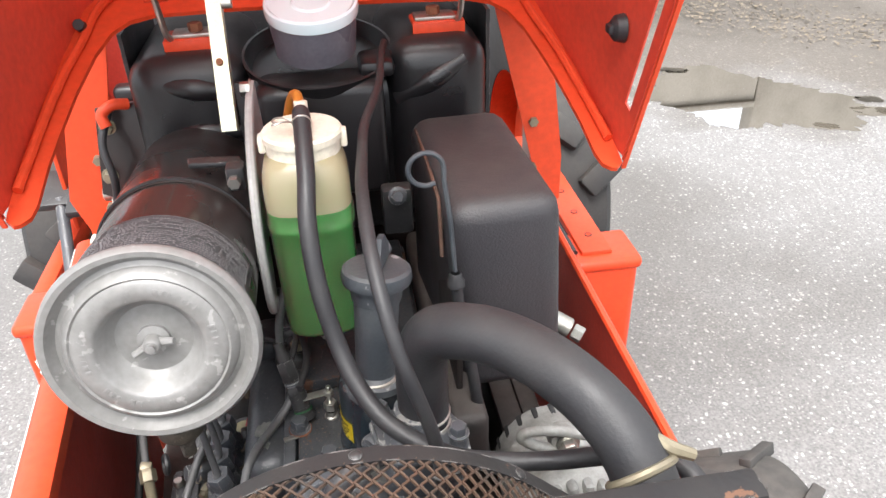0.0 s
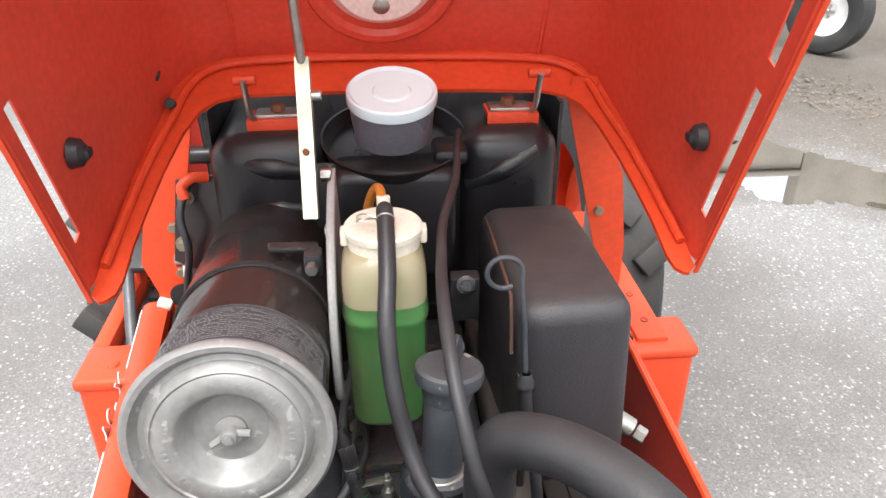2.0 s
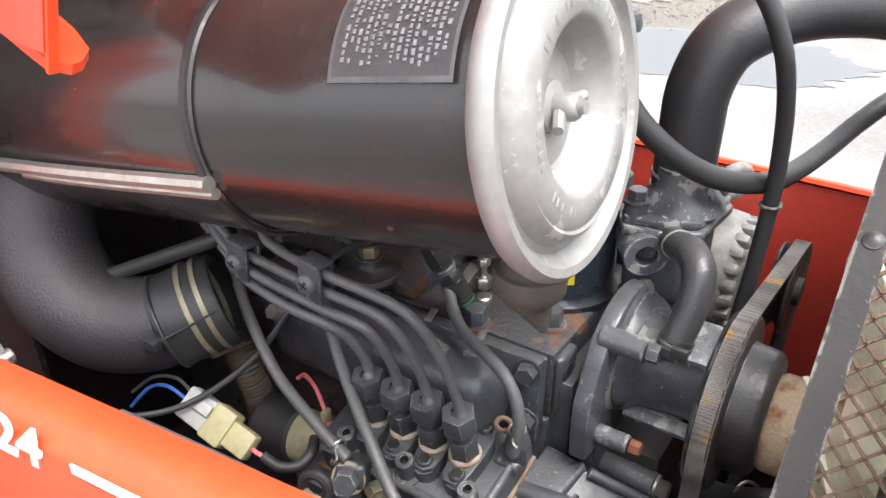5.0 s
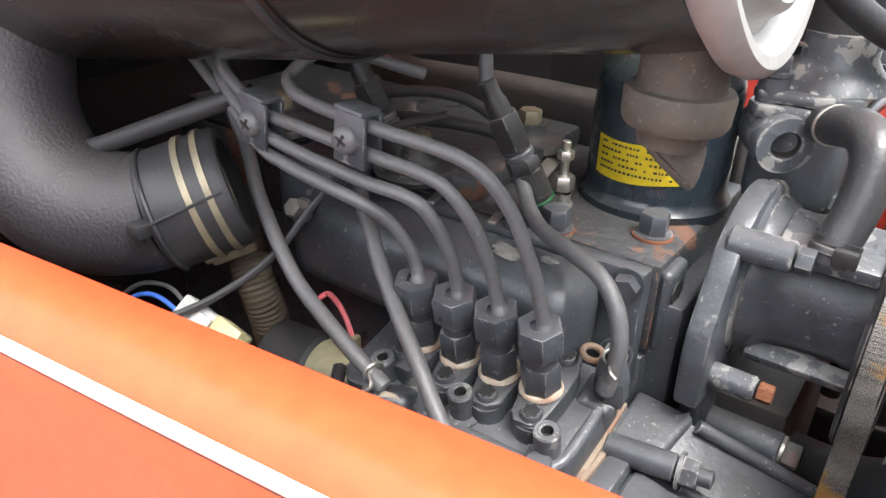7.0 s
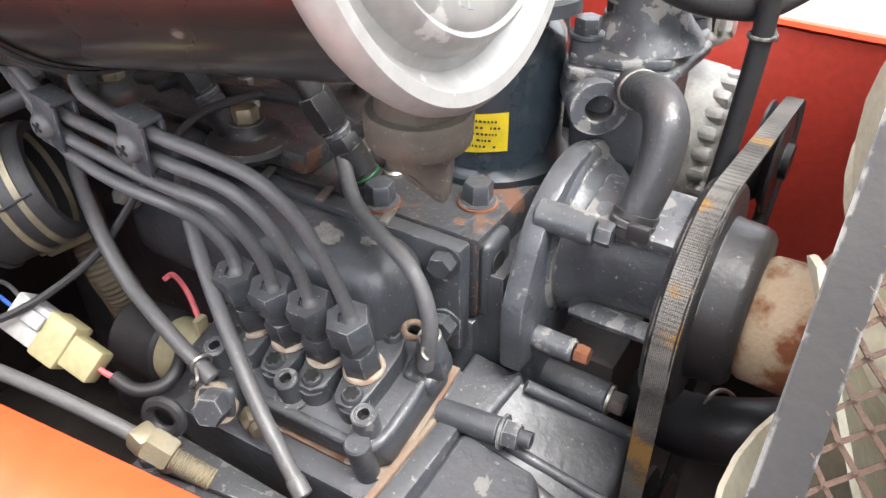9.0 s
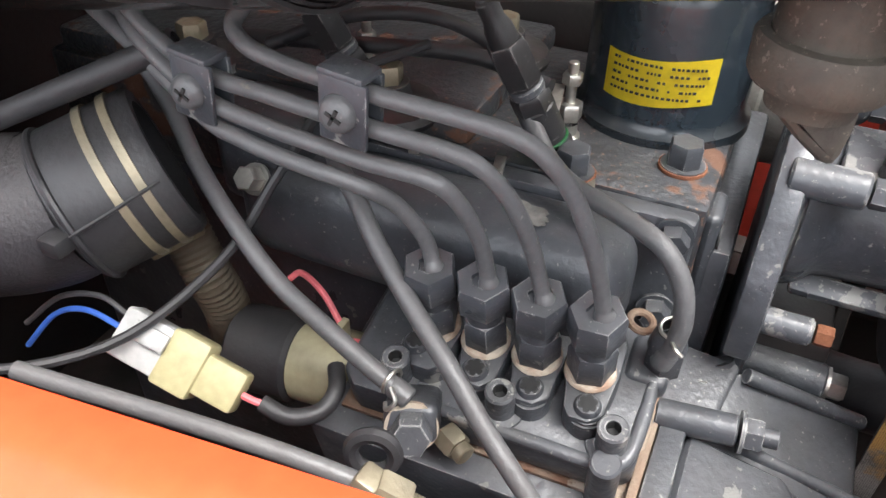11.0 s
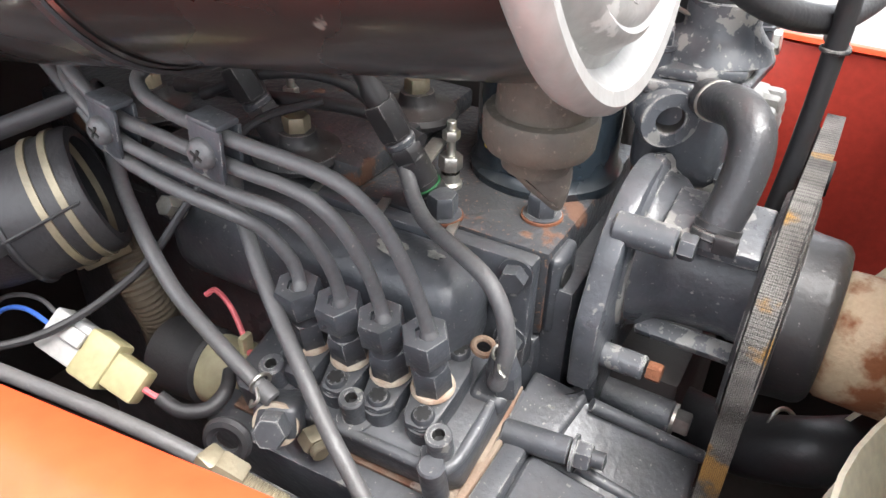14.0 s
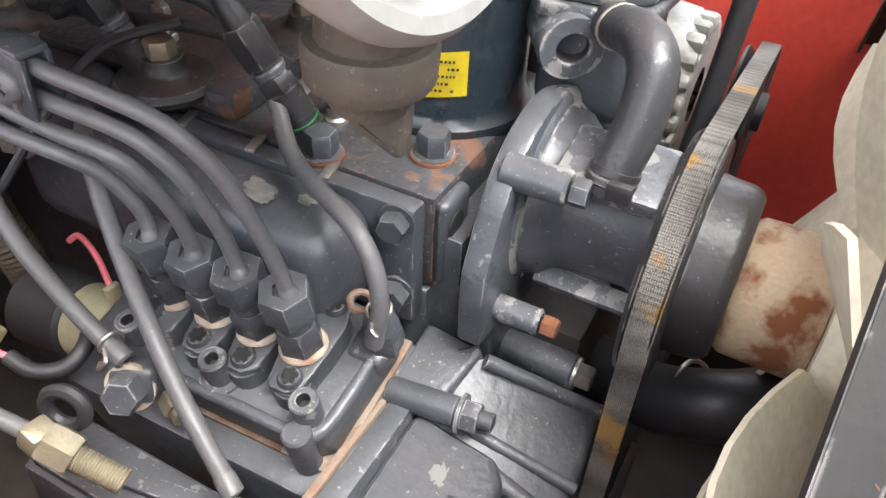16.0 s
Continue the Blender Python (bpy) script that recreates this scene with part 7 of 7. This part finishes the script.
lathe(bm, [(0, 0), (0.062, 0), (0.0625, 0.003), (0.052, 0.008), (0.0625, 0.014), (0.06, 0.018), (0, 0.018)], (0.03, 0.390, 0.68), (0, -1, 0), 48)
part("sheave", bm, BLACK_DUSTY, crank)

placing(0.002, 0.016, -0.003)
alt = thing("alternator", (0.20, 0.45, 0.85), "cast aluminium alternator with slotted end frame", "alternator")
ALT = Vector((0.203, 0.41, 0.900))
AK = 0.88
bm = B()
lathe(bm, [(r * AK, h) for r, h in ((0.02, 0.0), (0.045, 0.0), (0.058, 0.012), (0.060, 0.030), (0.060, 0.055), (0.062, 0.057), (0.062, 0.070), (0.060, 0.072), (0.058, 0.095), (0.045, 0.108), (0, 0.108))], ALT, (0, 1, 0), 48)
body = part("body", bm, ALU, alt)
for k in range(22):
    a = 2 * math.pi * k / 22
    bm = B()
    box(bm, ALT + AK * Vector((0.0490 * math.cos(a), 0.008, 0.0490 * math.sin(a))), (0.014, 0.015, 0.0095), 0.0036, Matrix.Rotation(-a, 4, "Y"))
    part("fin", bm, ALU, body)
# Cooling slots are black blocks, painted shade where openings would be.
for k in range(20):
    a = 2 * math.pi * k / 20
    bm = B()
    box(bm, ALT + Vector((0.0475 * math.cos(a), 0.088, 0.0475 * math.sin(a))), (0.0085, 0.020, 0.0055), 0.001, Matrix.Rotation(-a, 4, "Y"))
    part("slot", bm, INK_AND_SHADE, body, "black block for the shade in a cooling slot")
bm = B()
lathe(bm, [(0, 0), (0.036, 0), (0.037, 0.002), (0.028, 0.008), (0.037, 0.014), (0.036, 0.016), (0.012, 0.017), (0.012, 0.022), (0, 0.022)], (0.203, 0.3895, 0.900), (0, -1, 0), 40)
part("pulley", bm, BLACK_DUSTY, alt)
bm = B()
tube(bm, [(0.192 + 0.036 * math.cos(k), 0.4305 - 0.002 * math.cos(k), 0.985 - 0.010 * math.cos(k) + 0.011 * math.sin(k)) for k in (2 * math.pi * i / 16 for i in range(17))], 0.0046, 10, 3)
rod(bm, (0.193, 0.448, 0.977), (0.193, 0.430, 0.982), 0.012)
ear = part("adjusting_ear", bm, ALU, alt)
bolt((0.194, 0.429, 0.983), (0, -1, 0.1), 0.013, 0.010, ear, STEEL)

placing(0.004, 0.012, -0.010)
fan = thing("cooling_fan", (AXW.x, 0.30, 0.77), "cream plastic cooling fan", "fan")
bm = B()
lathe(bm, [(0, 0), (0.035, 0), (0.036, 0.01), (0.036, 0.026), (0.03, 0.03), (0, 0.03)], (AXW.x, 0.319, AXW.z), (0, -1, 0), 40)
part("hub", bm, CREAM, fan)
for k in range(7):
    a = radians(360 / 7 * k + 42)
    bm = B()
    rows = []
    for i in range(7):
        r = 0.032 + i * 0.0135
        w = 0.028 + 0.044 * math.sin(min(i / 4, 1.2) * 1.2)
        tw = radians(43 - 2.6 * i)
        row = []
        for j in range(5):
            s = (j / 4 - 0.5) * 2 * w
            q = Vector((r, -s * math.sin(tw) + 0.004 * (1 - (2 * j / 4 - 1) ** 2), s * math.cos(tw)))
            row.append(bm.verts.new(Vector((AXW.x, 0.302, AXW.z)) + Matrix.Rotation(a, 3, "Y") @ q))
        rows.append(row)
    for p, q in zip(rows, rows[1:]):
        for j in range(4):
            bm.faces.new((p[j], p[j + 1], q[j + 1], q[j]))
    bmesh.ops.recalc_face_normals(bm, faces=bm.faces[:])
    bmesh.ops.solidify(bm, geom=bm.faces[:], thickness=0.0025)
    part("blade", bm, CREAM, fan)

# ---------- fan guard and radiator ----------
placing(0, 0.0055, 0)
guard = thing("fan_guard", (0.02, 0.29, 0.93), "rusty expanded-metal fan guard arched in a black frame", "fan guard")
GC, GR = Vector((0.030, 0, 0.963)), 0.150


def gp(deg, y, dr=0.0):
    """A place on the guard: a round arch whose legs run on straight, splayed."""
    turn = max(-44.0, min(44.0, deg))
    a, leg = radians(turn), GR * radians(deg - turn)
    return Vector((GC.x + (GR + dr) * math.sin(a) + leg * math.cos(a), y, GC.z + (GR + dr) * math.cos(a) - leg * math.sin(a)))


def band(y0, y1, r0, r1, a0=-150, a1=150, n=72):
    bm = B()
    rows = [[bm.verts.new(gp(a0 + (a1 - a0) * i / n, y, r)) for y, r in ((y0, r0), (y1, r0), (y1, r1), (y0, r1))] for i in range(n + 1)]
    for p, q in zip(rows, rows[1:]):
        for k in range(4):
            bm.faces.new((p[k], p[(k + 1) % 4], q[(k + 1) % 4], q[k]))
    bm.faces.new(rows[0])
    bm.faces.new(rows[-1][::-1])
    return bm


part("rear_band", band(0.3275, 0.3385, -0.001, 0.0015), FRAME_BLACK, guard, "black steel band with worn paint")
part("rear_lip", band(0.3372, 0.3390, -0.006, 0.0012), BLACK_DUSTY, guard)
part("front_band", band(0.240, 0.254, -0.001, 0.0015), BLACK_DUSTY, guard)
for dg in (-40, 0, 40):
    bm = B()
    c = gp(dg, 0.333)
    lathe(bm, [(0.0042, 0.001), (0.0040, 0.0022), (0.0022, 0.0034), (0, 0.0036)], c, c - Vector((GC.x, 0.333, GC.z)), 18)
    part("rivet", bm, BLACK_DUSTY, guard)
bm = B()
da, dy = 3.9, 0.0105
na, ny = int(290 / da), 8
for i in range(na):
    for j in range(ny):
        a, y = -145 + i * da, 0.246 + j * dy
        for (a0, y0), (a1, y1) in (((0, 0.5), (0.5, 1)), ((0.5, 1), (1, 0.5)), ((0, 0.5), (0.5, 0)), ((0.5, 0), (1, 0.5))):
            p, q = gp(a + a0 * da, min(y + y0 * dy, 0.329), 0.0008), gp(a + a1 * da, min(y + y1 * dy, 0.329), -0.0008)
            if (p - q).length < 1e-5:
                continue
            d = (q - p).normalized()
            turn = radians(max(-44.0, min(44.0, a + a0 * da)))
            up = Vector((math.sin(turn), 0, math.cos(turn)))
            sd = d.cross(up) * 0.00065
            up = up * 0.0008
            v = [bm.verts.new(e + s) for e in (p, q) for s in (sd + up, -sd + up, -sd - up, sd - up)]
            for k in range(4):
                bm.faces.new((v[k], v[(k + 1) % 4], v[4 + (k + 1) % 4], v[4 + k]))
part("expanded_mesh", bm, MESH_STEEL, guard, "rusty diamond mesh", "stuff", smooth=0)

placing()
rad = thing("radiator", (0.02, 0.20, 0.62), "black radiator with folded frame bars and dark core", "radiator")
bm = B()
boxed(bm, (-0.19, 0.175, 0.64), (0.235, 0.225, 1.06), 0.004)
part("core", bm, BLACK_DUSTY, rad)
bm = B()
box(bm, (0.022, 0.20, 1.085), (0.40, 0.058, 0.05), 0.014, None, 3)
part("header_tank", bm, BLACK_DUSTY, rad)
for y, z in ((0.280, 1.112), (0.256, 1.110), (0.230, 1.106), (0.165, 1.085)):
    bm = B()
    boxed(bm, (-0.20, y - 0.0105, z - 0.010), (0.245, y + 0.0105, z + 0.004), 0.003)
    part("frame_bar", bm, FRAME_BLACK, rad, "black folded bar with worn edges")
bm = B()
rod(bm, (0.2235, 0.225, 1.025), (0.2235, 0.318, 1.035), 0.0165, 24)
part("inlet_pipe", bm, RUST, rad)
bm = B()
boxed(bm, (-0.215, 0.236, 0.62), (-0.165, 0.2405, 1.06), 0.001)
boxed(bm, (0.21, 0.236, 0.62), (0.26, 0.2405, 1.06), 0.001)
part("shroud", bm, BLACK_DUSTY, rad)
lower = thing("lower_radiator_hose", (0.05, 0.33, 0.8), "thick black lower radiator hose under the fan hub", "hose")
part("hose", tube(B(), [(0.05, 0.43, 0.80), (0.03, 0.385, 0.815), (0.022, 0.352, 0.835), (0.05, 0.325, 0.825), (0.10, 0.29, 0.79), (0.15, 0.25, 0.74)], 0.018, 22), RUBBER, lower)
bm = B()
ring(bm, (0.028, 0.365, 0.827), (-0.2, -0.8, 0.5), 0.0185, 0.0013, 32)
part("wire_clamp", bm, STEEL, lower)

# Added rail that keeps the gap under the pump dark.
rail = thing("backing_rail", (0.25, 0.6, 0.62), "dark steel rail added to hide the lower red panel", "rail")
bm = B()
boxed(bm, (0.236, 0.262, 0.60), (0.262, 0.95, 0.738), 0.004)
part("web", bm, DARK_FLOOR, rail)
bm = B()
boxed(bm, (0.205, 0.262, 0.728), (0.2355, 0.95, 0.738), 0.003)
part("flange", bm, DARK_FLOOR, rail)
# ---------- wiring and small parts beside the pump ----------
conn = thing("wire_connector", (-0.155, 0.66, 0.865), "white and yellowed nylon wire connector pair", "connector")
ca, cb = Vector((-0.1440, 0.698, 0.8860)), Vector((-0.1410, 0.644, 0.8690))
cm = basis((0, 0, 0), cb - ca, (0.75, -0.1, 0.65))
bm = B()
box(bm, ca.lerp(cb, 0.22), (0.025, 0.022, 0.014), 0.002, cm)
box(bm, ca.lerp(cb, 0.22) + cm.to_3x3() @ Vector((0.003, 0.004, 0.0095)), (0.016, 0.008, 0.003), 0.001, cm)
part("socket_half", bm, WHITE_PLASTIC, conn, "white nylon half")
bm = B()
box(bm, ca.lerp(cb, 0.55), (0.018, 0.025, 0.016), 0.002, cm)
box(bm, ca.lerp(cb, 0.84), (0.022, 0.018, 0.012), 0.002, cm)
part("plug_half", bm, YELLOW_PLASTIC, conn, "yellowed nylon half")
for pts, mt, r in (([ca, (-0.145, 0.716, 0.890), (-0.150, 0.730, 0.886), (-0.158, 0.745, 0.868)], BLUE_WIRE, 0.0013), ([ca + Vector((0.005, 0, 0.002)), (-0.138, 0.714, 0.893), (-0.145, 0.730, 0.892), (-0.153, 0.748, 0.876)], PIPE, 0.0013),
                   ([cb, (-0.1405, 0.638, 0.867), (-0.139, 0.630, 0.865)], PINK, 0.0016)):
    bm = B()
    tube(bm, pts, r, 8)
    part("wire", bm, mt, conn, "thin insulated wire")
bm = B()
tube(bm, [(-0.1395, 0.634, 0.866), (-0.138, 0.622, 0.862), (-0.130, 0.612, 0.862), (-0.120, 0.610, 0.866), (-0.110, 0.616, 0.868)], 0.0038, 10)
part("sleeve", bm, RUBBER, conn, "black shrink sleeve")
placing(0.010, 0.004, 0.0)
sol = thing("stop_solenoid", (-0.105, 0.63, 0.83), "aged olive and black stop solenoid with pink wire", "solenoid")
sa, sb = Vector((-0.104, 0.678, 0.838)), Vector((-0.099, 0.612, 0.842))
bm = B()
rod(bm, sa, sa.lerp(sb, 0.52), 0.0215, 32, 0.002)
part("cap", bm, RUBBER, sol)
bm = B()
rod(bm, sa.lerp(sb, 0.5), sb, 0.0195, 32, 0.002)
part("body", bm, OLIVE_NYLON, sol, "aged olive solenoid body")
bm = B()
box(bm, (-0.098, 0.622, 0.864), (0.008, 0.004, 0.014), 0.001)
part("terminal", bm, OLIVE_NYLON, sol)
bm = B()
tube(bm, [(-0.098, 0.622, 0.868), (-0.092, 0.635, 0.879), (-0.089, 0.648, 0.884), (-0.092, 0.653, 0.881)], 0.0016, 8)
tube(bm, [(-0.100, 0.618, 0.862), (-0.102, 0.610, 0.866), (-0.102, 0.605, 0.862), (-0.10, 0.602, 0.856)], 0.002, 8)
part("wire", bm, PINK, sol, "pink insulated wire")
flex = thing("corrugated_hose", (-0.10, 0.68, 0.86), "brownish ribbed flexible hose beside the solenoid", "hose")
bm = B()
pts = spline([(-0.088, 0.722, 0.91), (-0.096, 0.706, 0.889), (-0.098, 0.697, 0.872), (-0.094, 0.694, 0.85), (-0.092, 0.695, 0.82)], 14)
tube(bm, pts, [0.0112 + (0.0007 if i % 2 else 0) for i in range(len(pts))], 16, 1, curve=False)
part("hose", bm, BROWN_RUBBER, flex)
bm = B()
hexa(bm, (-0.092, 0.695, 0.823), (-0.092, 0.695, 0.800), 0.024)
part("union", bm, BRASS, flex)
placing(0.009, 0.005, 0.006)
thr = thing("throttle_rod", (-0.18, 0.56, 0.88), "yellow zinc throttle rod with threaded end and lock nut", "rod")
bm = B()
tube(bm, [(-0.176, 0.536, 0.876), (-0.181, 0.560, 0.889), (-0.19, 0.605, 0.900), (-0.206, 0.68, 0.912)], 0.0034, 12)
part("rod", bm, PIPE, thr)
bm = B()
pts = [Vector((-0.181, 0.558, 0.888)).lerp(Vector((-0.1735, 0.530, 0.8735)), i / 60) for i in range(61)]
tube(bm, pts, [0.0050 if i % 2 else 0.0046 for i in range(61)], 14, 1, curve=False)
part("thread", bm, DULL_BAND, thr)
bm = B()
hexa(bm, (-0.1800, 0.5570, 0.8880), (-0.1775, 0.5465, 0.8825), 0.0135)
box(bm, (-0.1808, 0.5592, 0.8893), (0.011, 0.009, 0.011), 0.002, pose(0, 0, 0, 20, 10, 0))
part("lock_nut", bm, DULL_BAND, thr)
bm = B()
ring(bm, (-0.165, 0.566, 0.883), (-0.9, -0.3, 0.2), 0.008, 0.003, 24)
part("grommet", bm, RUBBER, thr)
placing(0.010, 0.010, -0.012)
bm = B()
boxed(bm, (-0.175, 0.48, 0.80), (-0.142, 0.60, 0.848), 0.004)
gov = thing("governor_housing", (-0.16, 0.54, 0.8), "dark grey governor housing beside the injection pump", "housing")
part("body", bm, ENGINE, gov)
bm = B()
boxed(bm, (-0.172, 0.486, 0.848), (-0.146, 0.594, 0.853), 0.0015)
part("lid", bm, ENGINE_WORN, gov)
for y in (0.494, 0.586):
    bolt((-0.166, y, 0.853), (0, 0, 1), 0.009, 0.006, gov)
bm = B()
box(bm, (-0.158, 0.537, 0.8565), (0.008, 0.085, 0.003), 0.001, pose(0, 0, 0, 0, 0, 9))
lever_ = part("control_lever", bm, ENGINE_WORN, gov)
for q in ((-0.1515, 0.499, 0.858), (-0.1645, 0.574, 0.858)):
    bm = B()
    lathe(bm, [(0, 0.006), (0.004, 0.006), (0.0055, 0.004), (0.0055, 0)], q, seg=16)
    part("pivot_pin", bm, STEEL, lever_)


placing()
# ---------- paving, laid past the leaf litter ----------
paving = thing("paving", (4.6, 3.2, GROUND), "grey interlocking concrete paving blocks", "paving", kind="structure")
rnd = random.Random(2)
block = mesh_of("paver", box(B(), (0, 0, 0), (0.236, 0.116, 0.02), 0.006, None, 1), PAVER)
count = 0
for i in range(26):
    for j in range(40):
        x, y = 3.3 + i * 0.24 + (0.12 if j % 2 else 0), 1.7 + j * 0.12
        if 6.75 < x + y < 8.6 and x < 6.2 and y < 3.6 and count < 300:
            o = new("paver", block)
            o.parent = paving
            o.location = Vector((x, y, GROUND + 0.004 + rnd.uniform(-0.002, 0.002))) - ORIGIN[paving]
            count += 1
